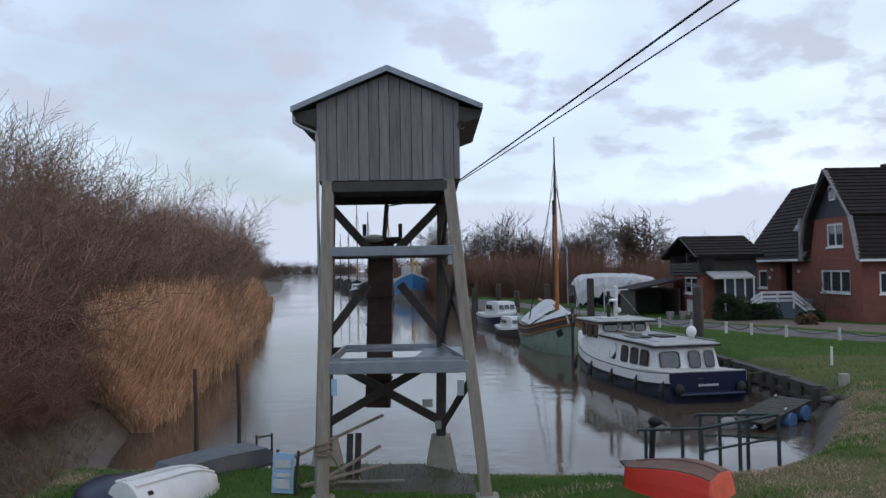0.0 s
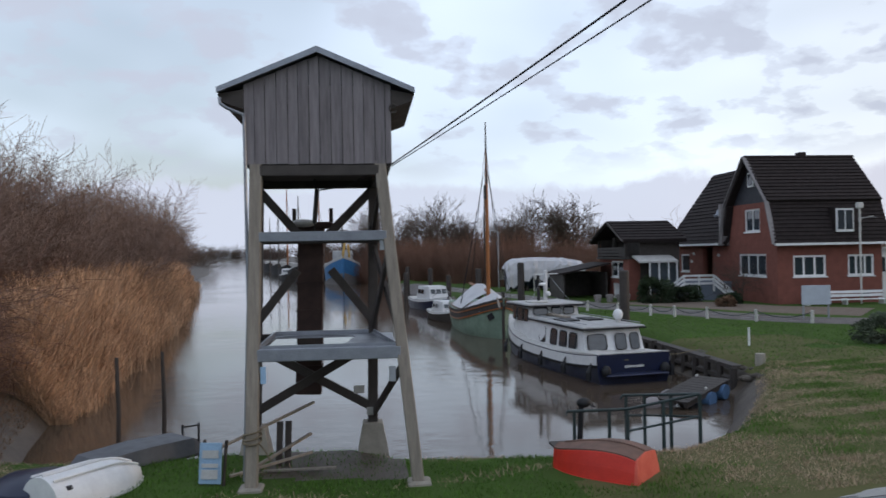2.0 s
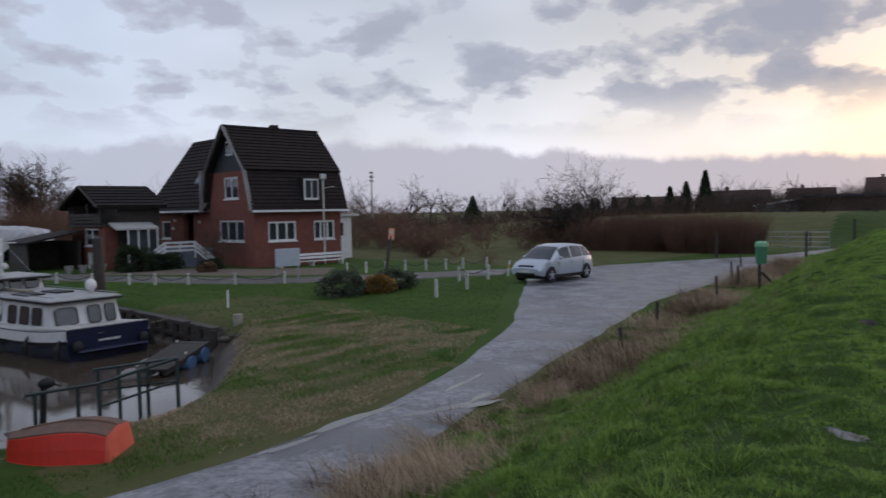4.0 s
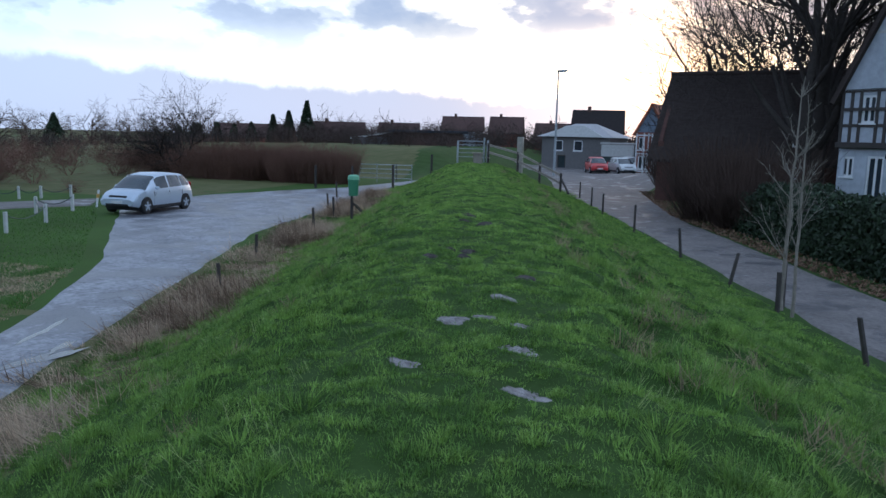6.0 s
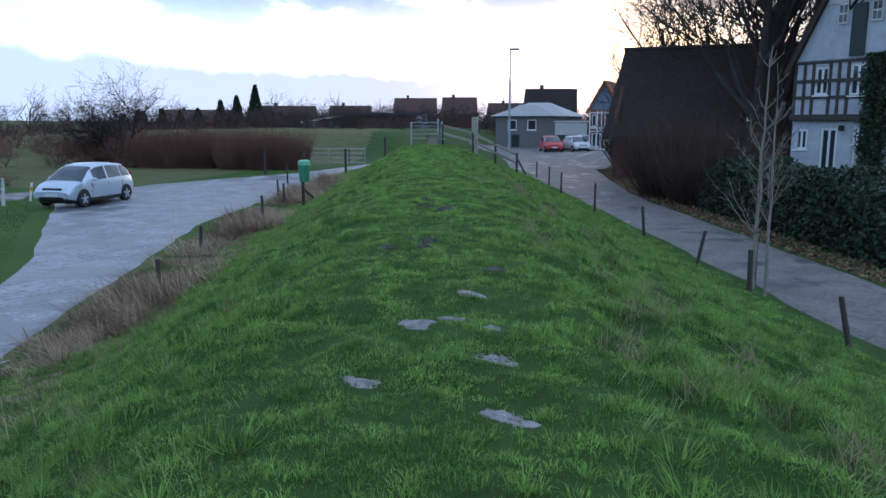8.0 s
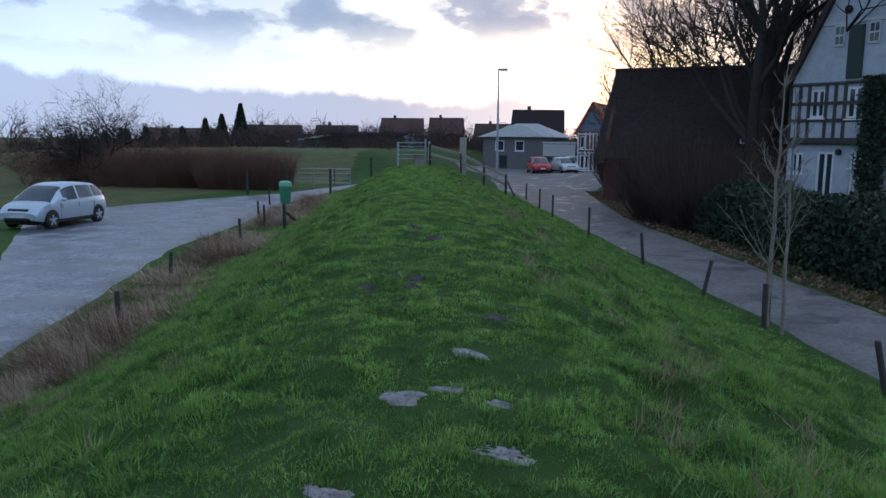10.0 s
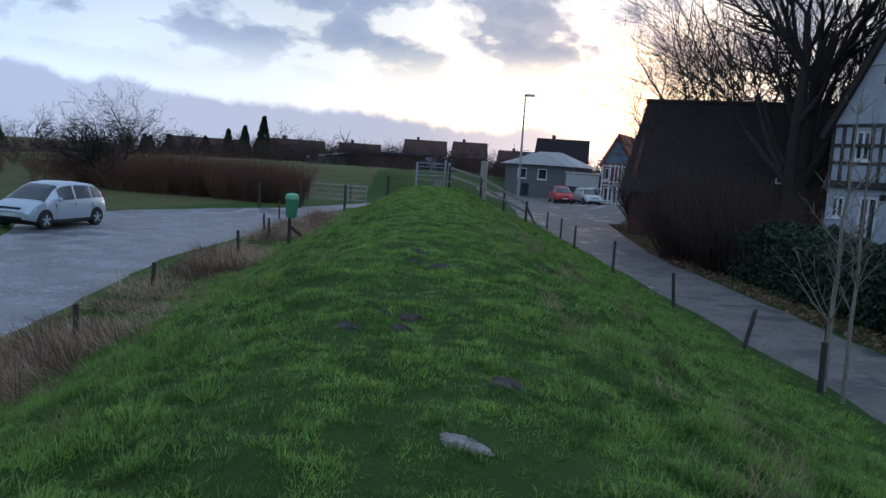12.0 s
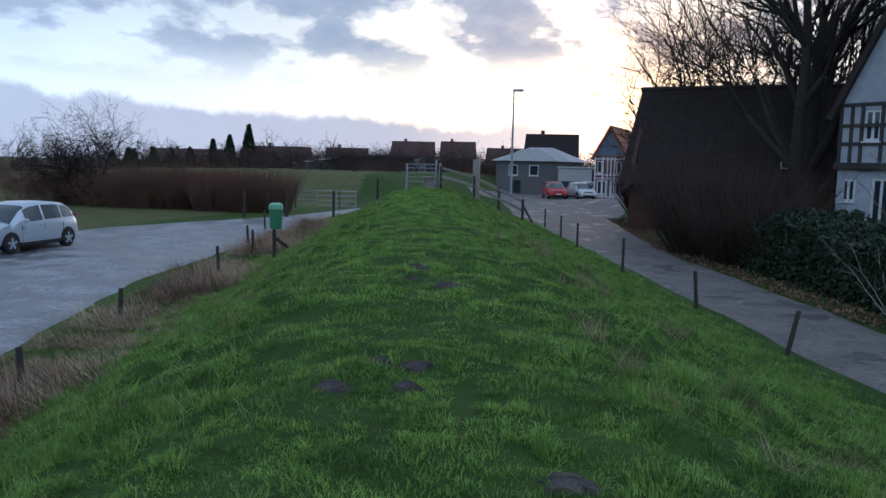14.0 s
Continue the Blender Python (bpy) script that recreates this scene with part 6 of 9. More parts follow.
# ---------- timbered houses along the lane ----------
def local_thing(name, label, category, p, q):
    """A thing with its x axis from p to q; its front faces -y."""
    a = math.degrees(math.atan2(q[1] - p[1], q[0] - p[0]))
    return thing(name, label, category, pose(p[0], p[1], p[2], 0, 0, a))


def build_timber_house():
    h = local_thing("timbered_house", "tall white half-timbered gabled house with thatched roof", "house", (38.5, -7.3, 0.55), (34.55, -11.3, 0.55))
    W, D, Z1, Z2, ZR = 5.6, 9.0, 2.55, 5.0, 10.6
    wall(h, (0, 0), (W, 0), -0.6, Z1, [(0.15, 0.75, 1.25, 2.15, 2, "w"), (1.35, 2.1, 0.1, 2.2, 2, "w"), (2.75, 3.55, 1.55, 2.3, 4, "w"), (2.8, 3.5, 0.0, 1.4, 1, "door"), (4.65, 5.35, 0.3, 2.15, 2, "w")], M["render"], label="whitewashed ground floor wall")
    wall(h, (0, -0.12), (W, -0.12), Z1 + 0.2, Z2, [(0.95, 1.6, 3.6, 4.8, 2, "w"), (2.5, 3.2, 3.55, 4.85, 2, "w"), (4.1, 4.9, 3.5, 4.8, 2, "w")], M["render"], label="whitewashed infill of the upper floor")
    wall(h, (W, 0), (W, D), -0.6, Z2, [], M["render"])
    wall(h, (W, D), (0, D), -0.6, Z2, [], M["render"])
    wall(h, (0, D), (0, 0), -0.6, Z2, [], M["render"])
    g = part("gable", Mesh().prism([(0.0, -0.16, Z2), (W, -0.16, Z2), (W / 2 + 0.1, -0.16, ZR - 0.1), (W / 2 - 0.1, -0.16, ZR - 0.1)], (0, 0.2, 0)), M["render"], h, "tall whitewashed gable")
    for x, z, w, hh in ((2.05, 6.9, 0.42, 0.85), (3.45, 6.9, 0.42, 0.85), (2.8, 8.7, 0.45, 0.8)):
        f = part("window", Mesh().box((x, -0.19, z), (w, 0.06, hh)), M["dull_white"], h)
        for dx in (-0.25, 0.25):
            for dz in (-0.25, 0.25):
                part("pane", Mesh().box((x + dx * w * 0.9, -0.225, z + dz * hh * 0.9), (w * 0.34, 0.02, hh * 0.36)), M["glass"], f)
    part("loading_hatch", Mesh().box((2.75, -0.2, 6.2), (0.62, 0.08, 2.1)), M["dark_green"], h, "dark green loading hatch")
    part("lamp", Mesh().box((2.35, -0.15, 2.2), (0.2, 0.2, 0.25), None, 0.04), M["black"], h)
    part("ventilator", Mesh().sphere((2.35, -0.22, 7.9), 0.17, 8, 6), M["black"], h)
    part("beam", Mesh().box((W / 2, -0.17, Z1 + 0.1), (W + 0.1, 0.22, 0.26), None, 0.02), M["dark_wood"], h, "dark jetty beam")
    for z in (3.5, 4.2, 5.0):
        part("beam", Mesh().box((W / 2, -0.135, z), (W, 0.05, 0.14)), M["dark_wood"], h)
    for x in (0.07, 0.5, 0.9, 1.66, 2.05, 2.45, 3.25, 3.65, 4.05, 4.95, 5.53):
        part("post", Mesh().box((x, -0.14, (Z1 + Z2) / 2 + 0.1), (0.13, 0.05, Z2 - Z1 - 0.2)), M["dark_wood"], h)
    part("beam", Mesh().box((W / 2, -0.19, 7.4), (W * 0.52, 0.05, 0.12)), M["dull_white"], h)
    for s in (0, 1):
        xe = -0.35 if s == 0 else W + 0.35
        roof_slope(h, (xe, -0.4, Z2 - 0.5), (xe, D + 0.4, Z2 - 0.5), (W / 2, -0.4, ZR + 0.15), (W / 2, D + 0.4, ZR + 0.15), 1, M["thatch"], label="steep dark thatched roof slope")
        thatch(h, (xe, -0.4, Z2 - 0.5), (xe, D + 0.4, Z2 - 0.5), (W / 2, -0.4, ZR + 0.15), (W / 2, D + 0.4, ZR + 0.15), 5000, 71 + s)
    # ivy on the wall
    rnd = np.random.RandomState(8)
    n = 6500
    x = 3.3 + 0.95 * rnd.rand(n) + 0.12 * rnd.randn(n)
    z = 5.2 * rnd.rand(n)
    k = rnd.rand(n) < 0.35
    x = np.where(k, 5.0 + 0.5 * rnd.rand(n) + 0.08 * rnd.randn(n), x)
    z = np.where(k, 6.5 * rnd.rand(n), z)
    leaf_cloud("ivy", np.stack([x, -0.24 - 0.14 * rnd.rand(n), z], -1), 0.09, M["evergreen"], h, 21)


def leaf_cloud(name, pts, size, material, parent=None, seed=1):
    """Many small leaves at the given places."""
    r = np.random.RandomState(seed)
    n = len(pts)
    a, b = r.randn(n, 3), r.randn(n, 3)
    a /= np.linalg.norm(a, axis=1)[:, None]
    b -= a * (a * b).sum(1)[:, None]
    b /= np.linalg.norm(b, axis=1)[:, None]
    s = size * r.uniform(0.6, 1.4, n)[:, None]
    v = np.stack([pts - a * s, pts + b * s * 0.5, pts + a * s, pts - b * s * 0.5], 1).reshape(-1, 3)
    f = np.arange(4 * n).reshape(n, 4)
    ob = new(name, fast_mesh(name, v, f, material))
    if parent is not None:
        ob.parent = parent
    return ob


def thatch(parent, lo0, lo1, hi0, hi1, n, seed):
    """Loose reed stalks lying down the slope of a thatched roof."""
    r = np.random.RandomState(seed)
    a, b, c, d = (np.array(p, float) for p in (lo0, lo1, hi0, hi1))
    u, w = r.rand(n)[:, None], r.rand(n)[:, None] ** 0.9
    p = (a * (1 - u) + b * u) * (1 - w) + (c * (1 - u) + d * u) * w
    run = (b - a) / np.linalg.norm(b - a)
    up = (c - a) - run * np.dot(c - a, run)
    up /= np.linalg.norm(up)
    nn = np.cross(run, up)
    nn *= np.sign(nn[2])
    k = -up + run * 0.25 * r.randn(n, 1) + nn * (0.02 + 0.22 * r.rand(n, 1))
    l, s = r.uniform(0.25, 0.6, n)[:, None], run * r.uniform(0.012, 0.03, n)[:, None]
    p = p + nn * 0.06
    v = np.stack([p - s, p + s, p + k * l + s * 0.4, p + k * l - s * 0.4], 1).reshape(-1, 3)
    ob = new("loose_thatch", fast_mesh("loose_thatch", v, np.arange(4 * n).reshape(n, 4), M["thatch"]))
    ob.parent = parent


def build_dark_barn():
    h = local_thing("thatched_barn", "dark brick barn with deep thatched roof", "barn", (43.3, 0.62, 0.0), (41.5, -9.2, 0.0))
    W, D = 10.0, 7.0
    wall(h, (0, 0), (W, 0), -0.3, 2.4, [(6.6, 7.2, 1.4, 2.1, 2, "w")], M["dark_brick"], label="dark brick long wall")
    wall(h, (W, 0), (W, D), -0.3, 3.2, [], M["dark_brick"])
    wall(h, (W, D), (0, D), -0.3, 2.4, [], M["dark_brick"])
    wall(h, (0, D), (0, 0), -0.3, 3.2, [(4.0, 4.6, 1.9, 2.9, 2, "w"), (5.0, 5.6, 1.9, 2.9, 2, "w")], M["dark_brick"], label="brick gable wall")
    part("gable", Mesh().prism([(0.02, 0, 3.2), (0.02, D, 3.2), (0.02, D / 2, 6.8)], (0.2, 0, 0)), M["dark_brick"], h)
    for y in (2.6, 3.6):
        w = part("window", Mesh().box((0.0, y, 4.1), (0.06, 0.45, 0.75)), M["white"], h)
        part("pane", Mesh().box((-0.04, y, 4.1), (0.02, 0.32, 0.6)), M["glass"], w)
    for s in (0, 1):
        y = -0.5 if s == 0 else D + 0.5
        roof_slope(h, (-0.45, y, 2.2), (W + 0.3, y, 2.2), (-0.15, D / 2, 7.0), (W + 0.3, D / 2, 7.0), 1, M["thatch"], label="deep dark thatched roof slope")
        thatch(h, (-0.45, y, 2.2), (W + 0.3, y, 2.2), (-0.15, D / 2, 7.0), (W + 0.3, D / 2, 7.0), 7000, 61 + s)
    part("ridge_cap", Mesh().tube([(-0.2, D / 2, 7.0), (W + 0.3, D / 2, 7.0)], 0.16, 8), M["thatch"], h)
    part("dormer", Mesh().box((6.9, 0.7, 3.3), (1.0, 1.2, 0.7), None, 0.02), M["thatch"], h)
    w = part("window", Mesh().box((6.9, 0.08, 3.3), (0.6, 0.06, 0.5)), M["white"], h)
    part("pane", Mesh().box((6.9, 0.04, 3.3), (0.48, 0.02, 0.38)), M["glass"], w)


def build_gable_cottage():
    h = local_thing("timbered_cottage", "narrow half-timbered cottage with orange tiled roof", "house", (82.0, 3.5, 0.0), (81.4, 0.6, 0.0))
    W, D = 3.0, 9.0
    wall(h, (0, 0), (W, 0), -0.3, 4.2, [(0.25, 0.75, 2.5, 3.7, 1, "w"), (2.15, 2.65, 2.5, 3.7, 1, "w"), (0.3, 1.2, 0.4, 1.8, 2, "w"), (1.7, 2.6, 0.4, 1.8, 2, "w")], M["brick"], label="brick and timber front")
    wall(h, (W, 0), (W, D), -0.3, 4.2, [], M["brick"])
    wall(h, (0, D), (0, 0), -0.3, 4.2, [], M["brick"])
    wall(h, (W, D), (0, D), -0.3, 4.2, [], M["brick"])
    for z in (0.2, 2.0, 2.35, 3.9):
        part("beam", Mesh().box((W / 2, -0.03, z), (W, 0.06, 0.12)), M["white"], h)
    for x in (0.08, 0.85, 1.3, 1.65, 2.0, 2.9):
        part("post", Mesh().box((x, -0.03, 2.0), (0.12, 0.06, 4.2)), M["white"], h)
    part("gable", Mesh().prism([(0, -0.02, 4.2), (W, -0.02, 4.2), (W / 2, -0.02, 7.0)], (0, 0.15, 0)), M["blue_grey"], h, "grey boarded gable")
    for s in (0, 1):
        x = -0.3 if s == 0 else W + 0.3
        roof_slope(h, (x, -0.3, 3.9), (x, D, 3.9), (W / 2, -0.3, 7.15), (W / 2, D, 7.15), 10, M["roof_red"], label="orange tiled roof slope")


def build_grey_house():
    h = local_thing("grey_house", "grey brick house with pale hipped roof", "house", (90.0, 14.6, 0.0), (88.2, 6.6, 0.0))
    W, D = 8.2, 7
    wall(h, (0, 0), (W, 0), -0.3, 3.7, [(1.5, 2.6, 2.0, 3.2, 1, "w"), (3.9, 5.0, 2.0, 3.2, 1, "w"), (2.0, 3.0, -0.1, 1.5, 1, "dark")], M["grey_wall"], label="grey brick front")
    wall(h, (W, 0), (W, D), -0.3, 3.7, [], M["grey_wall"])
    wall(h, (W, D), (0, D), -0.3, 3.7, [], M["grey_wall"])
    wall(h, (0, D), (0, 0), -0.3, 3.7, [], M["grey_wall"])
    e = 0.5
    a, b, c, d = (-e, -e, 3.6), (W + e, -e, 3.6), (W + e, D + e, 3.6), (-e, D + e, 3.6)
    r0, r1 = (2.8, D / 2, 5.2), (W - 2.8, D / 2, 5.2)
    part("roof", Mesh().add([a, b, c, d, r0, r1], [(0, 1, 5, 4), (1, 2, 5), (2, 3, 4, 5), (3, 0, 4), (3, 2, 1, 0)]), M["pale_roof"], h, "pale grey hipped roof")
    part("gable", Mesh().prism([(0.6, -0.52, 3.62), (W - 0.6, -0.52, 3.62), (W - 3.0, -0.1, 4.9), (3.0, -0.1, 4.9)], (0, 0.2, 0)), M["dull_white"], h, "white boarded eave gable")
    part("garage", Mesh().box((W + 1.6, -0.8, 0.9), (3.4, 3, 2.4)), M["green_rail"], h, "green garage front")
    part("garage_band", Mesh().box((W + 1.6, -2.35, 2.2), (3.6, 0.1, 1.3)), M["dull_white"], h)
    part("canopy", Mesh().box((W + 4.2, -0.5, 3.0), (9.0, 4.0, 0.16)), M["dull_white"], h, "flat white canopy")


def far_house(x, y, w, d, eave, ridge, rot, wm_, rm, label, z=0.0):
    h = thing("farm_house", label, "house", pose(x, y, z, 0, 0, rot))
    part("wall", Mesh().box((0, 0, eave / 2 - 0.5), (w, d, eave + 1)), M[wm_], h)
    for s in (-1, 1):
        roof_slope(h, (-w / 2 - 0.4, s * (d / 2 + 0.4), eave - 0.2), (w / 2 + 0.4, s * (d / 2 + 0.4), eave - 0.2), (-w / 2 - 0.4, 0, ridge), (w / 2 + 0.4, 0, ridge), 1, M[rm])
    for s in (-1, 1):
        part("gable", Mesh().prism([(s * (w / 2 - 0.1), -d / 2, eave), (s * (w / 2 - 0.1), d / 2, eave), (s * (w / 2 - 0.1), 0, ridge - 0.1)], (-s * 0.15, 0, 0)), M[wm_], h)
    part("chimney", Mesh().box((w * 0.2, 0.2, ridge + 0.05), (0.55, 0.55, 1.0)), M["brown_wall"], h)
    for k in range(2):
        part("window", Mesh().box((-w * 0.25 + w * 0.4 * k, -d / 2 - 0.03, eave * 0.55), (1.4, 0.1, 1.2)), M["glass"], h)
    return h


M["dark_green"] = mat("dark_green_paint", (0.02, 0.035, 0.03), (0.014, 0.024, 0.02), scale=5, rough=0.5, bump=0.1)
M["brown_roof"] = mat("brown_roof_tiles", (0.09, 0.05, 0.042), (0.055, 0.034, 0.03), scale=4, rough=0.85, bump=0.3, spec=0.2)
M["pale_roof"] = mat("pale_roof_felt", (0.42, 0.40, 0.40), (0.32, 0.30, 0.30), scale=3, rough=0.8, bump=0.2)
M["brown_wall"] = mat("brown_boarding", (0.12, 0.07, 0.055), (0.07, 0.045, 0.04), scale=4, rough=0.9, bump=0.3)
build_timber_house()
build_dark_barn()
build_gable_cottage()
build_grey_house()
FAR = [(127, 58, 9.5, 8, 2.2, 5.6, 108, "grey_wall", "brown_roof", "long low farm house with brown roof behind the meadow"), (146, 53, 7.5, 8, 3.0, 6.0, 105, "brick", "brown_roof", "low brown-roofed house behind the meadow"),
       (164, 44.5, 8.5, 8, 5.0, 8.0, 102, "render", "brown_roof", "pale gabled house with brown roof behind the meadow"), (161, 34, 6.5, 8, 4.6, 8.0, 98, "brick", "brown_roof", "brick house with brown roof behind the meadow"),
       (126, 11.5, 7.5, 9, 4.4, 8.2, 92, "brick", "roof", "dark-roofed house behind the canopy"), (170, 24, 10, 9, 3.2, 7.0, 95, "brick", "brown_roof", "long brown house in the distance"),
       (155, 92, 16, 9, 2.5, 5.4, 115, "brick", "brown_roof", "brown-roofed house among trees")]
for f in FAR:
    far_house(*f)
fl = thing("flat_roofed_hall", "low hall with wide flat roof behind the meadow", "hall", pose(108, 34.5, 1.2, 0, 0, 107))
part("wall", Mesh().box((0, 0, 0.9), (10, 6, 3.4)), M["brown_wall"], fl)
part("flat_roof", Mesh().box((0, 0, 2.78), (11.5, 7.5, 0.36), None, 0.04), M["dark_slate"], fl)
part("sloping_roof", Mesh().box((8.0, -0.5, 2.15), (6.8, 6, 0.22), pose(0, 0, 0, 0, 9, 0).to_3x3()), M["dull_white"], fl)
part("side_wall", Mesh().box((8.0, 0.3, 0.6), (6.0, 4.5, 2.4)), M["grey_wall"], fl)
for x in (-3.4, -1.2, 1.0, 3.2):
    part("window", Mesh().box((x, -3.03, 1.5), (1.3, 0.08, 0.9)), M["glass"], fl)


# ---------- bare trees, shrubs, reeds ----------
def twig_mesh(name, segs, material, sides=3):
    """Tapered tubes for many branch pieces at once; segs: rows of p, q, r0, r1."""
    a = np.array(segs, float)
    p, q, r0, r1 = a[:, 0:3], a[:, 3:6], a[:, 6:7], a[:, 7:8]
    d = q - p
    d /= np.maximum(np.linalg.norm(d, axis=1), 1e-6)[:, None]
    h = np.where(np.abs(d[:, 2:3]) < 0.9, np.array([[0.0, 0.0, 1.0]]), np.array([[1.0, 0.0, 0.0]]))
    x = np.cross(d, h)
    x /= np.linalg.norm(x, axis=1)[:, None]
    y = np.cross(d, x)
    ring = []
    for k in range(sides):
        o = x * math.cos(2 * math.pi * k / sides) + y * math.sin(2 * math.pi * k / sides)
        ring.append((p + o * r0, q + o * r1))
    v = np.stack([c for k in ring for c in k], 1)
    n = len(a)
    i = np.arange(n)[:, None] * (2 * sides)
    f = np.concatenate([np.concatenate([i + 2 * k, i + 2 * ((k + 1) % sides), i + 2 * ((k + 1) % sides) + 1, i + 2 * k + 1], 1) for k in range(sides)])
    me = fast_mesh(name, v.reshape(-1, 3), f, material)
    return me


def split_tree(segs, material, sides=3, share=0.3):
    """Trunk with its limbs, and the twigs, as two meshes."""
    big = max(s[6] for s in segs)
    return (twig_mesh("trunk", [s for s in segs if s[6] > big * share], material, 7), twig_mesh("crown", [s for s in segs if s[6] <= big * share], material, sides))


def grow(rnd, p, d, length, r, level, segs, bend=0.25, up=0.12, kids=(4, 5, 4), spread=0.75, thin=0.006):
    """One branch in a few bent pieces, with its side branches."""
    steps = 4 if level < 2 else 3
    r_end = max(r * 0.45, thin * 0.6)
    nodes = []
    for k in range(steps):
        d = (d + Vector((rnd.gauss(0, bend), rnd.gauss(0, bend), rnd.gauss(0, bend * 0.7) + up)) * 0.5).normalized()
        q = p + d * (length / steps)
        ra, rb = r + (r_end - r) * k / steps, r + (r_end - r) * (k + 1) / steps
        segs.append((*p, *q, ra, rb))
        p = q
        nodes.append((q.copy(), d.copy(), rb))
    if level >= len(kids):
        return
    for k in range(kids[level]):
        q, dd, rb = nodes[min(int((k + rnd.random()) / kids[level] * steps), steps - 1)]
        side = Vector((rnd.gauss(0, 1), rnd.gauss(0, 1), rnd.gauss(0, 0.5)))
        side = (side - dd * side.dot(dd)).normalized()
        nd_ = (dd * (1 - spread * 0.45) + side * spread).normalized()
        grow(rnd, q, nd_, length * rnd.uniform(0.5, 0.75), max(rb * 0.65, thin), level + 1, segs, bend, up, kids, spread, thin)


def tree_segs(seed, height, r, stems=1, lean=0.1, kids=(5, 5, 4, 3), spread=0.7, up=0.12, thin=0.008, first=0.45):
    rnd = random.Random(seed)
    segs = []
    for k in range(stems):
        a = 2 * math.pi * (k + rnd.random()) / stems
        d = Vector((math.cos(a) * lean, math.sin(a) * lean, 1)).normalized()
        grow(rnd, Vector((0.15 * math.cos(a) * (stems > 1), 0.15 * math.sin(a) * (stems > 1), -0.2)), d, height * first * rnd.uniform(0.85, 1.1), r, 0, segs, 0.22, up, kids, spread, thin)
    return segs


def switch_segs(seed, height, n, radius, fan=0.35):
    """A shrub of many fine upright shoots."""
    rnd = random.Random(seed)
    segs = []
    for k in range(n):
        a, q = rnd.uniform(0, 6.28), radius * math.sqrt(rnd.random())
        p = Vector((q * math.cos(a), q * math.sin(a), 0))
        d = Vector((math.cos(a) * fan * q / radius + rnd.gauss(0, 0.14), math.sin(a) * fan * q / radius + rnd.gauss(0, 0.14), 1)).normalized()
        h = height * rnd.uniform(0.55, 1.0)
        m = p + d * h * 0.55
        e = m + (d + Vector((rnd.gauss(0, 0.2), rnd.gauss(0, 0.2), 0.1))).normalized() * h * 0.45
        segs += [(*p, *m, 0.012, 0.008), (*m, *e, 0.008, 0.003)]
        for j in range(2):
            s = p.lerp(m, rnd.uniform(0.4, 1))
            e2 = s + Vector((rnd.gauss(0, 0.4), rnd.gauss(0, 0.4), 0.8)).normalized() * h * 0.3
            segs.append((*s, *e2, 0.006, 0.003))
    return segs


def plant(name, meshes, label, category, places, group, seed=1, kind=""):
    """Shared meshes set out as single plants: (x, y, scale) or (x, y, scale, z)."""
    rnd = random.Random(seed)
    for i, pl in enumerate(places):
        x, y, s = pl[:3]
        me = meshes[i % len(meshes)]
        ob = new(name, None if isinstance(me, tuple) else me)
        if isinstance(me, tuple):
            for nm, m_ in zip(("trunk", "crown"), me):
                new(nm, m_).parent = ob
        z = pl[3] if len(pl) > 3 else ground_z(x, y)
        ob.matrix_world = pose(x, y, z - 0.03, rnd.uniform(-3, 3), rnd.uniform(-3, 3), rnd.uniform(0, 360)) @ Matrix.Diagonal((s * rnd.uniform(0.9, 1.15), s * rnd.uniform(0.9, 1.15), s, 1))
        tagged(ob, label, category, group, kind)


M["dark_bark"] = mat("dark_brown_bark", (0.045, 0.036, 0.03), (0.024, 0.02, 0.018), scale=6, rough=0.9, bump=0.5, spec=0.2)
M["dark_twig"] = mat("dark_brown_twigs", (0.075, 0.048, 0.036), (0.04, 0.027, 0.022), scale=1, rough=0.9, bump=0, spec=0.2)
THICKET = [twig_mesh("bare_thicket", tree_segs(40 + k, 7.0, 0.055, 5, 0.38, (7, 6, 5), 0.75, 0.08, 0.007, 0.46), M["bark_red"]) for k in range(4)]
BROWN = [twig_mesh("brown_shrub", tree_segs(60 + k, 4.2, 0.05, 6, 0.6, (5, 5, 3), 0.85, 0.04, 0.008, 0.55), M["red_twig"]) for k in range(4)]
TREES = [split_tree(tree_segs(80 + k, 10.0, 0.24, 1, 0.05, (9, 7, 5, 3), 0.6, 0.16, 0.020, 0.5), M["bark"]) for k in range(4)]
BANK_TREES = [split_tree(tree_segs(500 + k, 9.0, 0.12, 2, 0.2, (9, 6, 5, 3), 0.62, 0.14, 0.010, 0.46), M["bark_red"]) for k in range(4)]
ROUND_TREES = [split_tree(tree_segs(520 + k, 12.0, 0.30, 1, 0.03, (14, 8, 6, 4), 0.72, 0.10, 0.021, 0.42), M["bark"]) for k in range(2)]
SWITCH = [twig_mesh("bare_shrub", switch_segs(20 + k, 2.8, 300, 1.0), M["red_twig"]) for k in range(3)]
FAR_SHRUB = [tree_segs(300 + k, 4.4, 0.06, 6, 0.6, (5, 4), 0.85, 0.04, 0.028, 0.6) for k in range(3)]
FAR_TREE = [tree_segs(320 + k, 10.0, 0.26, 1, 0.05, (8, 6, 4), 0.75, 0.10, 0.03, 0.5) for k in range(3)]


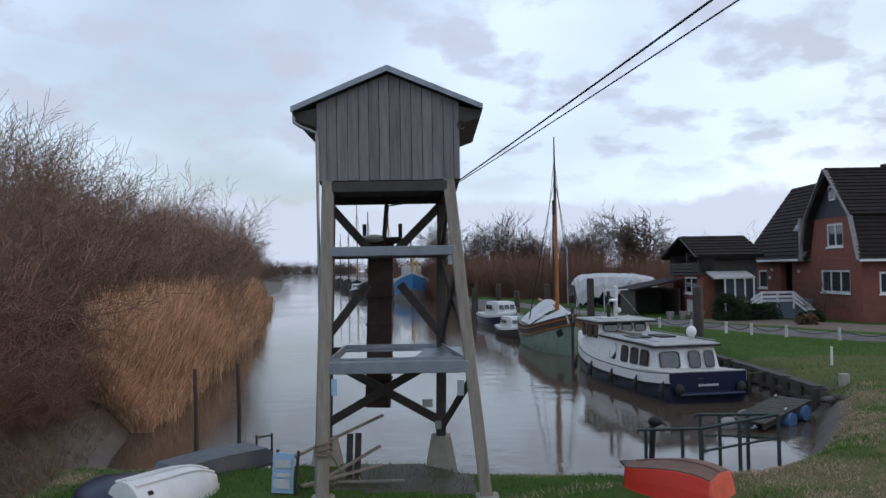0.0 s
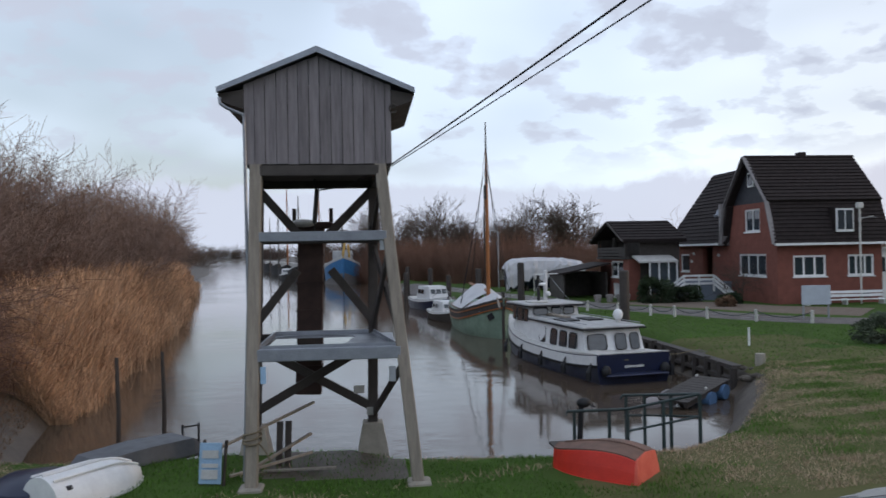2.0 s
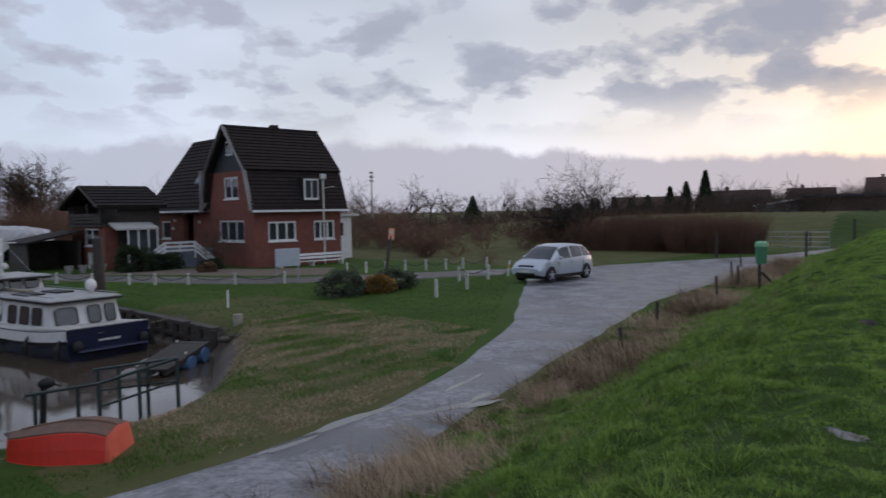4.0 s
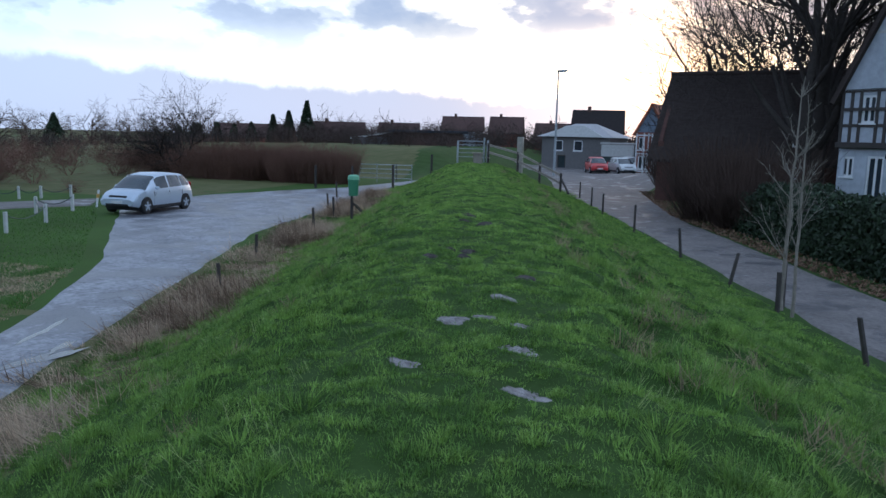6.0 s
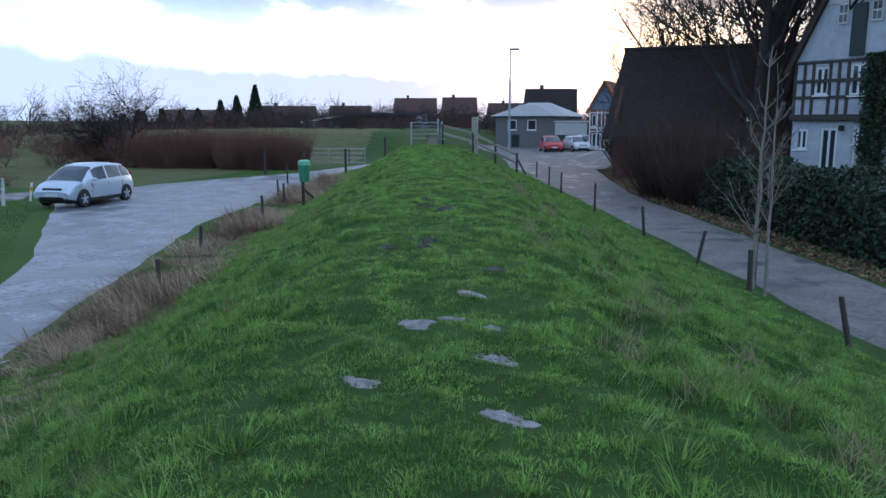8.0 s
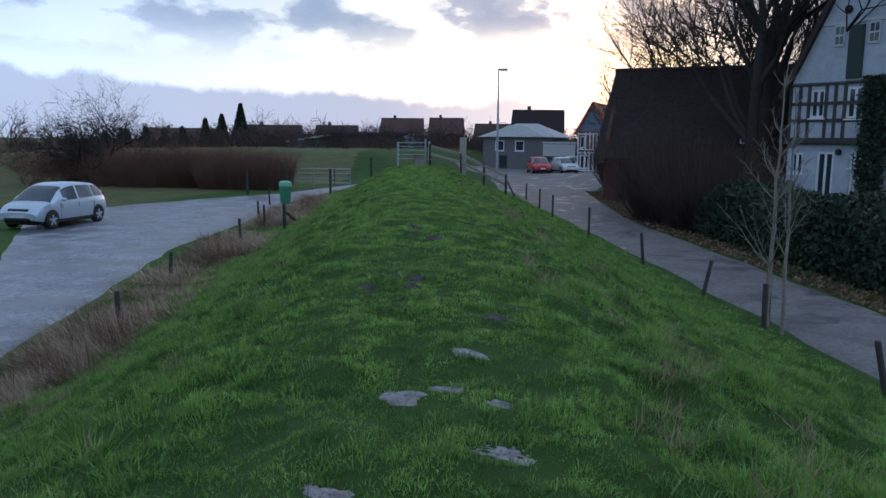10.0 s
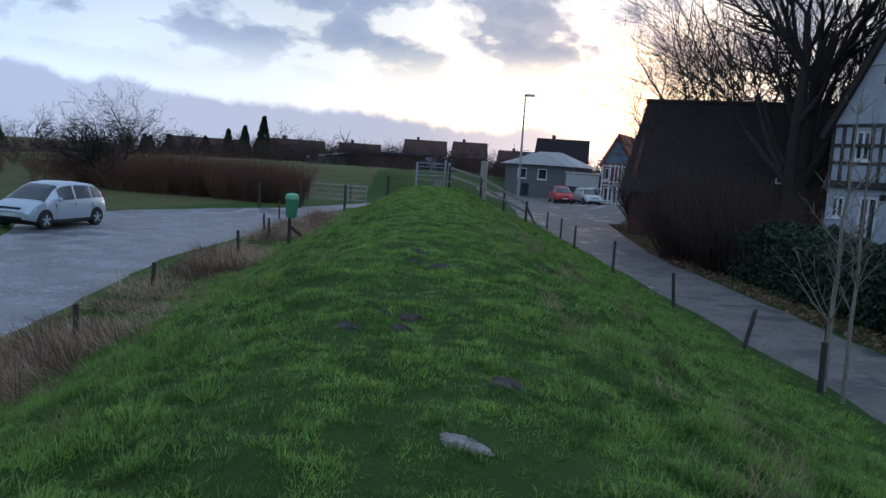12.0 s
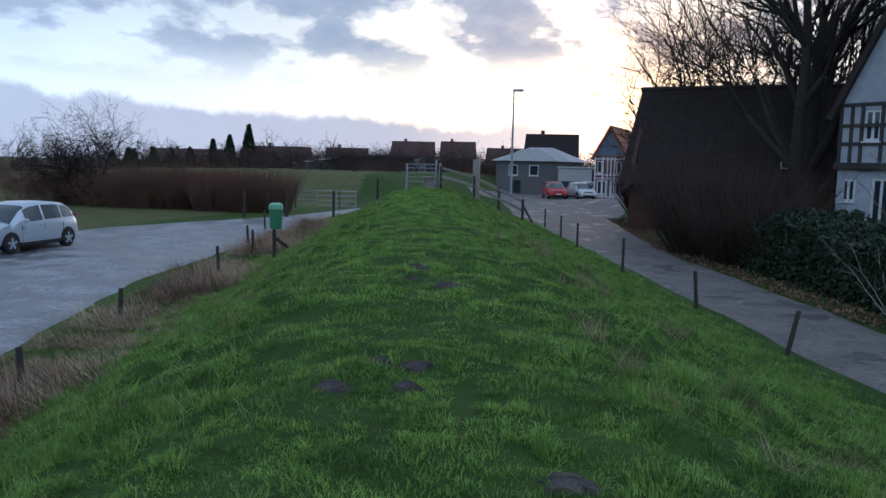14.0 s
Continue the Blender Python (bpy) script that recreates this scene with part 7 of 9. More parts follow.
def copse(name, label, category, variants, places, material, seed):
    """Far plants joined into one mesh."""
    rnd = random.Random(seed)
    rows = []
    for i, (x, y, s) in enumerate(places):
        a = np.array(variants[i % len(variants)])
        t, z = rnd.uniform(0, 6.28), ground_z(x, y)
        c_, s_ = math.cos(t), math.sin(t)
        for k in (0, 3):
            px, py = a[:, k] * c_ - a[:, k + 1] * s_, a[:, k] * s_ + a[:, k + 1] * c_
            a[:, k], a[:, k + 1], a[:, k + 2] = px * s + x, py * s + y, a[:, k + 2] * s + z
        a[:, 6:] *= s
        rows.append(a)
    ob = new(name, twig_mesh(name, np.concatenate(rows), material))
    tagged(ob, label, category, kind="stuff")


def left_bank():
    rnd = random.Random(12)
    big, low = [], []
    for k in range(60):
        y = 13.0 + 118 * (k / 60) ** 1.6
        edge = np.interp(y, [13, 19, 23, 43.7, 58.8, 90, 140], [-6.8, -7.4, -7.6, -11, -14, -20, -31])
        w = 3.0 + y * 0.10
        big.append((edge - (w * 0.7 if y < 25 else 2.5 + 0.03 * y) - rnd.uniform(0.3, 7 + y * 0.04), y + rnd.uniform(-1.5, 1.5), rnd.uniform(0.85, 1.15) * (0.62 + 0.6 * min(1, y / 45))))
        for j in range(1 + (k % 3 > 0)):
            low.append((edge - rnd.uniform(2.0 + 0.03 * y, 7 + 0.05 * y), y + rnd.uniform(-2, 2), rnd.uniform(0.7, 1.15)))
    for k in range(46):
        low.append((-6.2 - rnd.uniform(0.0, 7), rnd.uniform(9.0, 19.5), rnd.uniform(0.3, 0.75)))
    trees = []
    for k in range(34):
        y = 22 + 98 * (k / 34) ** 1.2
        edge = np.interp(y, [23, 43.7, 58.8, 90, 140], [-7.6, -11, -14, -20, -31])
        trees.append((edge - (1.8 if y > 34 else 4.5) - rnd.uniform(0.0, 5.0), y + rnd.uniform(-1, 1), rnd.uniform(0.85, 1.1) * (0.78 + 0.3 * min(1, y / 80))))
    trees += [(-12.6, 25, 1.0), (-14.8, 27.5, 1.1), (-12.2, 31, 1.0), (-17, 30, 1.15), (-14.5, 36, 1.05)]
    plant("bare_tree", BANK_TREES, "slender bare red-brown tree on the river bank", "tree", trees, "trees on the river bank", 21)
    plant("bare_thicket", THICKET, "tall bare grey-brown thicket on the river bank", "shrub", big, "thicket on the bank", 2)
    plant("brown_shrub", BROWN, "dense leafless reddish-brown shrub on the river bank", "shrub", low, "shrubs on the bank", 3)
    # fringe along the bend and the far bank
    far = [(-60 + 0.9 * k - rnd.uniform(0, 8), 140 + 5.5 * k * rnd.uniform(0.9, 1.1) * 0.9, 1.1) for k in range(-8, 0)]
    far += [(-45 - 0.55 * k - rnd.uniform(0, 18), 140 + 7 * k, 1.4) for k in range(22)]
    copse("distant_thicket", "distant bare thicket beside the river", "shrub", FAR_SHRUB, [(x, y, s * 1.5) for x, y, s in far], M["bark"], 4)


def reeds():
    r = np.random.RandomState(3)
    n = 80000
    y = 18.0 + 70 * r.rand(n) ** 1.9
    edge = np.interp(y, [13, 19, 23, 43.7, 58.8, 90], [-6.4, -7.1, -7.3, -10.6, -13.4, -19.6])
    w = np.interp(y, [18.5, 24, 40, 90], [1.2, 3.0, 4.2, 5.0])
    x = edge + 0.3 - w * r.rand(n) ** 1.1 + 0.5 * waves(y, y * 0.0, 1.3, 5) + 0.25 * np.abs(r.randn(n))
    clump = 1 + 0.25 * waves(x, y, 1.1, 6) + 0.2 * waves(x, y, 3.0, 8)
    inland = np.clip((edge + 0.5 - x) / 1.6, 0, 1)
    h = clump * r.uniform(1.1, 2.5, n) * np.interp(y, [18.5, 22, 27], [0.5, 0.85, 1.0]) * (0.55 + 0.45 * inland)
    z0 = np.maximum(height(x, y), WATER - 0.1)
    lean = r.randn(n, 2) * 0.19
    a = r.uniform(0, 6.28, n)
    s = np.stack([np.cos(a), np.sin(a), 0 * a], -1) * (0.010 + 0.006 * r.rand(n))[:, None] * np.interp(y, [18, 60], [0.9, 2.2])[:, None]
    p = np.stack([x, y, z0], -1)
    m = p + np.stack([lean[:, 0] * h * 0.4, lean[:, 1] * h * 0.4, h * 0.6], -1)
    e = p + np.stack([lean[:, 0] * h + 0.1 * r.randn(n), lean[:, 1] * h, h], -1)
    v = np.stack([p - s, p + s, m + s * 0.9, m - s * 0.9, e + s * 0.7, e - s * 0.7], 1).reshape(-1, 3)
    i = np.arange(n)[:, None] * 6
    f = np.concatenate([i + np.array([[0, 1, 2, 3]]), i + np.array([[3, 2, 4, 5]])])
    tagged(new("reeds", fast_mesh("reeds", v, f, M["reed"])), "tall golden-brown dry reeds in shallow water", "reeds", kind="stuff")


left_bank()
reeds()

rv = random.Random(31)
# pollard willows and shrubs along the harbour road
plant("bare_shrub", SWITCH, "row of reddish bare pollard willows beside the road", "shrub",
      [(17 + 2.0 * k + rv.uniform(-1, 1), 66 + rv.uniform(-3, 6) - 0.2 * k, rv.uniform(1.5, 2.0)) for k in range(12)] + [(15 - 1.7 * k, 70 + 5 * k + rv.uniform(-2, 2), rv.uniform(1.6, 2.3)) for k in range(14)] +
      [(12 - 1.5 * k, 66 + 5 * k + rv.uniform(-2, 2), rv.uniform(1.5, 2.0)) for k in range(14)], "pollard willows", 6)
plant("brown_shrub", BROWN, "leafless brown shrub behind the harbour road", "shrub", [(10 + 1.9 * k + rv.uniform(-1, 1), 76 + rv.uniform(-4, 6) - 0.35 * k, rv.uniform(1.0, 1.5)) for k in range(26)], "shrubs behind the road", 7)
TREE_SPOTS = [(4, 105, 1.0), (0, 112, 1.1), (8, 100, 0.95), (11, 104, 1.05), (14, 108, 0.9), (17, 120, 0.85), (31, 95, 0.75), (34, 98, 0.6), (40, 96, 0.65), (-5, 125, 1.0), (3, 118, 1.15), (44, 84, 0.6)]
plant("bare_tree", ROUND_TREES, "large bare tree with a broad rounded crown", "tree", [(29.2, 99, 1.22), (24.0, 118, 0.9), (40.0, 112, 0.8)], "round bare trees", 18)
TREE_SPOTS += [(6 + 2.6 * k + rv.uniform(-1, 1), 96 + rv.uniform(0, 14), rv.uniform(0.7, 1.0)) for k in range(9)]
plant("bare_tree", TREES, "large bare broad-crowned tree in winter", "tree", TREE_SPOTS, "bare trees by the harbour", 8)
# the tree and red-brown hedge beyond the parked car
plant("bare_tree", [split_tree(tree_segs(99, 6.2, 0.16, 4, 0.4, (7, 6, 5, 3), 0.8, 0.05, 0.008, 0.5), M["dark_bark"])], "bushy bare tree on the meadow", "tree", [(46.5, 33.4, 1.12)], "bare meadow tree", 9)
plant("bare_shrub", SWITCH, "dense reddish-brown bare hedge beyond the road", "hedge", [(45.5 + rv.uniform(-0.8, 0.8), 20.4 + 0.36 * k + rv.uniform(-0.4, 0.4), rv.uniform(0.65, 1.15)) for k in range(27)], "reddish hedge", 10)
plant("brown_shrub", BROWN, "leafless brown shrub on the meadow", "shrub", [(34 + rv.uniform(-1.5, 1.5), 34.5 + rv.uniform(-1.5, 1.5), 0.5) for k in range(5)] + [(46.3 + rv.uniform(-1, 1), 30.5 + 0.8 * k, rv.uniform(0.55, 0.85)) for k in range(7)] + [(52 + rv.uniform(0, 9), 26 + 1.0 * k, rv.uniform(0.5, 0.8)) for k in range(30)] + [(40 + rv.uniform(-3, 3), 40 + 0.9 * k, rv.uniform(0.5, 0.8)) for k in range(16)] + [(45.8 + rv.uniform(-1.2, 1.2), 31.5 + 0.6 * k, rv.uniform(0.45, 0.75)) for k in range(9)] + [(43, 35.5, 0.5), (44, 31, 0.55), (48, 36, 0.7), (42, 38.5, 0.5), (37.5, 29, 0.35), (30.5, 27.5, 0.25)], "meadow shrubs", 11)
# distant woods round the horizon
woods, woods2 = [], []
for k in range(150):
    a = math.radians(14 + 46 * k / 150 + rv.uniform(-0.3, 0.3))
    q = rv.uniform(85, 150)
    woods.append((q * math.cos(a), q * math.sin(a) + 3, rv.uniform(0.5, 0.85)))
copse("meadow_scrub", "leafless brown scrub at the edge of the meadows", "shrub", FAR_SHRUB, woods, M["far_twig"], 12)
for k in range(26):
    a = math.radians(33 + 28 * k / 26 + rv.uniform(-0.5, 0.5))
    q = rv.uniform(140, 200)
    woods2.append((q * math.cos(a), q * math.sin(a), rv.uniform(0.65, 1.0)))
woods2 += [(150, 70, 0.9), (180, 78, 1.0), (190, 44, 0.9), (196, 34, 0.8), (185, 15, 0.85), (210, 24, 1.0)]
copse("distant_trees", "distant bare trees at the edge of the meadows", "tree", FAR_TREE, woods2, M["bark"], 13)
copse("house_scrub", "leafless brown scrub between distant houses", "shrub", FAR_SHRUB, [(rv.uniform(135, 215), rv.uniform(5, 62), rv.uniform(1.1, 1.7)) for k in range(60)] + [(rv.uniform(112, 134), rv.uniform(14, 66), rv.uniform(0.75, 1.15)) for k in range(46)] + [(rv.uniform(100, 180), rv.uniform(-30, 4), rv.uniform(1.2, 1.9)) for k in range(50)], M["far_twig"], 14)
far_r = [(rv.uniform(-120, 60), rv.uniform(260, 700), rv.uniform(1.6, 2.6)) for k in range(110)] + [(-150 - rv.uniform(-30, 120), rv.uniform(560, 900), 2.2) for k in range(40)]
far_r = [p for p in far_r if river_distance(np.array([p[0]]), np.array([p[1]]))[0] > 4]
copse("river_scrub", "leafless scrub along the far river", "shrub", FAR_SHRUB, far_r, M["far_twig"], 15)
far_b = [(-150 - 3 * k + rv.uniform(-6, 6), 840 + rv.uniform(0, 40), rv.uniform(3, 4.2)) for k in range(-22, 30)]
copse("distant_wood", "distant leafless wood at the river bend", "wood", FAR_SHRUB, far_b, M["bark"], 16)


def conifer(seed, h, r):
    rr = np.random.RandomState(seed)
    n = 1500
    q = rr.rand(n) ** 0.7
    a = rr.uniform(0, 6.28, n)
    rad = r * (1 - q) * (0.55 + 0.45 * rr.rand(n)) + 0.08
    return np.stack([rad * np.cos(a), rad * np.sin(a), 0.4 + q * (h - 0.4) - 0.25 * rad], -1)


def build_conifers():
    spots = [(120, 60.5, 7.2, 2.1), (121, 64.5, 5.6, 1.7), (120, 67, 4.9, 1.4), (122, 76, 3.6, 1.4), (121, 79, 4.0, 1.5), (120, 82, 3.7, 1.4), (122, 84.5, 4.0, 1.5), (121, 87, 3.6, 1.4), (120, 114.5, 6.0, 3.0), (122, 72.5, 3.8, 1.5)]
    for k, (x, y, h, r) in enumerate(spots):
        t = thing("fir_tree", "dark green pointed fir tree in the distance", "tree", pose(x, y, ground_z(x, y)), "distant firs")
        part("trunk", Mesh().tube([(0, 0, -0.2), (0, 0, h * 0.9)], [0.16, 0.03], 6), M["bark"], t)
        leaf_cloud("crown", conifer(k, h, r), 0.32, M["evergreen"], t, k)


build_conifers()


# ---------- big tree behind the barn, saplings, hedges on the lane ----------
def lane_plants():
    segs = []
    for k, (dx, dy, h, r) in enumerate(((0, 0, 15, 0.42), (0.4, 0.7, 15, 0.34), (-0.3, -0.6, 14, 0.3), (1.5, 3.0, 13, 0.16), (2.0, 4.6, 12, 0.15), (1.2, 1.9, 13, 0.17))):
        for s in tree_segs(140 + k, h, r, 1, 0.08, (7, 5, 5, 2), 0.55, 0.2, 0.009, 0.62):
            segs.append((s[0] + dx, s[1] + dy, s[2], s[3] + dx, s[4] + dy, s[5], s[6], s[7]))
    segs = [s for s in segs if s[2] > 5.8 or s[6] > 0.11]
    plant("bare_tree", [split_tree(segs, M["dark_bark"])], "huge bare many-stemmed tree behind the barn", "tree", [(40.4, -6.6, 1.12)], "bare tree behind the barn", 1)
    plant("bare_tree", [split_tree(tree_segs(170 + k, 13, 0.2, 2, 0.22, (7, 6, 5, 2), 0.66, 0.12, 0.009, 0.55), M["dark_bark"]) for k in range(3)], "tall bare tree behind the barn", "tree", [(50.0, -3.0, 0.95), (51, -5.6, 1.05), (50, -13, 1.1), (51.5, -0.2, 0.85), (50.5, -8.0, 1.1)], "bare trees behind the barn", 5)
    b0 = Vector((15.8, -2.27, 0))
    def sapling_segs(seed):
        rs = random.Random(seed)
        segs, p, nodes = [], Vector((0, 0, -0.1)), []
        for k in range(12):
            q = p + Vector((rs.gauss(0, 0.025), rs.gauss(0, 0.025), 0.37))
            segs.append((*p, *q, 0.042 * (1 - k / 14), 0.042 * (1 - (k + 1) / 14)))
            p = q
            nodes.append(q.copy())
        for k in range(26):
            b = nodes[rs.randrange(2, 11)].copy()
            a, l = rs.uniform(0, 6.28), rs.uniform(0.35, 0.5) * (4.9 - b.z) * 0.62
            d = Vector((math.cos(a) * 0.75, math.sin(a) * 0.75, 0.8)).normalized()
            for j in range(4):
                q = b + d * l / 4
                segs.append((*b, *q, 0.010 - 0.002 * j, 0.008 - 0.002 * j))
                for m_ in range(2):
                    e = q + (d + Vector((rs.gauss(0, 0.6), rs.gauss(0, 0.6), rs.gauss(0.2, 0.4)))).normalized() * l * rs.uniform(0.12, 0.3)
                    segs.append((*q, *e, 0.004, 0.002))
                d = (d + Vector((rs.gauss(0, 0.12), rs.gauss(0, 0.12), 0.12))).normalized()
                b = q
        return segs
    sap = [split_tree(sapling_segs(180 + k), M["pale_bark"], 4, 0.36) for k in range(2)]
    plant("sapling", sap, "slender pale-barked bare sapling tied to stakes", "tree", [(b0.x, b0.y, 1.0), (b0.x - 0.55, b0.y - 0.1, 0.92)], "saplings by the lane", 17)
    for dx, dy, h in ((0.25, -0.05, 0.9), (-0.25, 0.1, 0.75)):
        solid("tree_stake", Mesh().tube([(0, 0, -0.3), (0.02, 0.02, h)], 0.045, 7), M["dark_wood"], "short dark stake beside the saplings", "stake", pose(b0.x + dx, b0.y + dy, ground_z(b0.x + dx, b0.y + dy)), group="sapling stakes")
    rnd = random.Random(77)
    pl = []
    for k in range(40):
        s = 25 + 22 * k / 40
        p = at_dike(s + rnd.uniform(-0.6, 0.6), np.interp(s, [14, 30, 47], [-9.6, -9.8, -12.0]) - rnd.uniform(0.0, 1.8))
        pl.append((p.x, p.y, rnd.choice((0.45, 0.7, 0.95, 1.25)) * rnd.uniform(0.85, 1.15)))
    plant("bare_shrub", [twig_mesh("bare_shrub", switch_segs(220 + k, 2.8, 360, 1.0, 0.6), M["dark_twig"]) for k in range(3)], "dense dark brown leafless hedge along the lane", "hedge", pl, "dark hedge on the lane", 18)
    # clipped evergreen hedge in front of the timbered house
    rr = np.random.RandomState(5)
    t = thing("evergreen_hedge", "low clipped dark evergreen hedge beside the lane", "hedge")
    n = 26000
    s = 15 + 12.5 * rr.rand(n)
    d = -9.5 - 2.2 * rr.rand(n)
    top = 1.45 + 0.25 * np.sin(s * 1.1) + 0.12 * np.sin(s * 3.1)
    edge = rr.rand(n) < 0.6
    z = np.where(edge, top * rr.rand(n), top + 0.06 * rr.randn(n))
    d = np.where(edge, -9.4 - 0.35 * rr.rand(n) ** 2, d)
    x, y = O[0] + s * U[0] + d * N[0], O[1] + s * U[1] + d * N[1]
    leaf_cloud("leaves", np.stack([x, y, height(x, y) + z], -1), 0.075, M["evergreen"], t, 6)
    # added dark box core, hidden by the leaves, so the hedge looks dense
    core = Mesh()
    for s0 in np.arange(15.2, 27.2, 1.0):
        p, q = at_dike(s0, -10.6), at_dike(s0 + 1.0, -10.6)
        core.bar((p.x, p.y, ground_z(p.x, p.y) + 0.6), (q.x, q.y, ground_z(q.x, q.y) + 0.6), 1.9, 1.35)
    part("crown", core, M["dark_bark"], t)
    # fallen leaves along the lane's far edge
    n = 5000
    s, d = 12 + 36 * rr.rand(n), -8.4 - 1.0 * np.abs(rr.randn(n)) * 0.6
    d = np.where(s > 32, d - (s - 32) * 0.13, d)
    x, y = O[0] + s * U[0] + d * N[0], O[1] + s * U[1] + d * N[1]
    lf = leaf_cloud("fallen_leaves", np.stack([x, y, height(x, y) + 0.045], -1), 0.05, M["leaf_litter"], None, 7)
    tagged(lf, "brown fallen leaves along the edge of the lane", "leaves", kind="stuff")


lane_plants()


# ---------- shrubs on the lawn and at the house ----------
def leafy_bush(name, label, x, y, w, d, h, material, n, seed, group="", leaf=0.06):
    rr = np.random.RandomState(seed)
    t = thing(name, label, "shrub", pose(x, y, ground_z(x, y)), group)
    q = rr.randn(n, 3)
    q /= np.linalg.norm(q, axis=1)[:, None]
    rad = (0.55 + 0.45 * rr.rand(n) ** 0.5) * (1 + 0.18 * np.sin(q[:, 0] * 5 + seed) + 0.15 * np.sin(q[:, 1] * 7 + q[:, 2] * 4))
    pts = q * rad[:, None] * np.array([[w / 2, d / 2, h * 0.62]]) + np.array([[0, 0, h * 0.42]])
    pts[:, 2] = np.abs(pts[:, 2])
    leaf_cloud("leaves", pts, leaf, material, t, seed)
    part("crown", twig_mesh("crown", tree_segs(seed, h, 0.03, 6, 0.8, (4, 4), 0.8, 0.05, 0.006, 0.6), M["bark"]), None, t)


leafy_bush("garden_shrub", "grey-green evergreen shrub on the lawn", 16.2, 21.2, 1.8, 1.3, 0.85, M["grey_leaf"] if "grey_leaf" in M else M["evergreen"], 2600, 51, "lawn shrubs")
leafy_bush("garden_shrub", "ochre leafed low shrub on the lawn", 17.6, 21.0, 1.5, 1.0, 0.6, M["ochre_leaf"], 2200, 52, "lawn shrubs")
leafy_bush("garden_shrub", "grey-green evergreen shrub on the lawn", 18.9, 21.6, 1.7, 1.2, 0.7, M["grey_leaf"], 2600, 53, "lawn shrubs")
leafy_bush("garden_shrub", "large green shrub beside the cottage", 16.3, 39.8, 1.9, 1.6, 1.35, M["evergreen"], 3000, 54, "house shrubs", 0.08)
leafy_bush("garden_shrub", "dark evergreen shrub beside the porch", 17.9, 39.9, 2.2, 1.4, 0.9, M["evergreen"], 2600, 55, "house shrubs", 0.08)
leafy_bush("garden_shrub", "low dark shrub in the gravel bed", 19.6, 37.6, 1.2, 1.0, 0.55, M["evergreen"], 1200, 56, "house shrubs", 0.08)
leafy_bush("garden_shrub", "low brown shrub in the gravel bed", 18.6, 36.0, 1.0, 0.8, 0.5, M["leaf_litter"], 1000, 57, "house shrubs", 0.07)
plant("brown_shrub", [twig_mesh("brown_shrub", tree_segs(230, 2.6, 0.06, 2, 0.15, (7, 6, 4), 0.9, 0.0, 0.008, 0.75), M["bark"])], "small bare weeping tree by the porch", "tree", [(20.4, 38.4, 0.85)], "tree by the porch", 3)
strip("gravel_bed", [(13.6, 40.6), (15.2, 37.8), (18.8, 31.6), (21.0, 29.2)], [(16.4, 41.0), (19.5, 39.5), (21.5, 35.5), (24.4, 33.0)], M["gravel"] if "gravel" in M else M["track"], "brown gravel bed before the house", "gravel", lift=0.025, n=40)


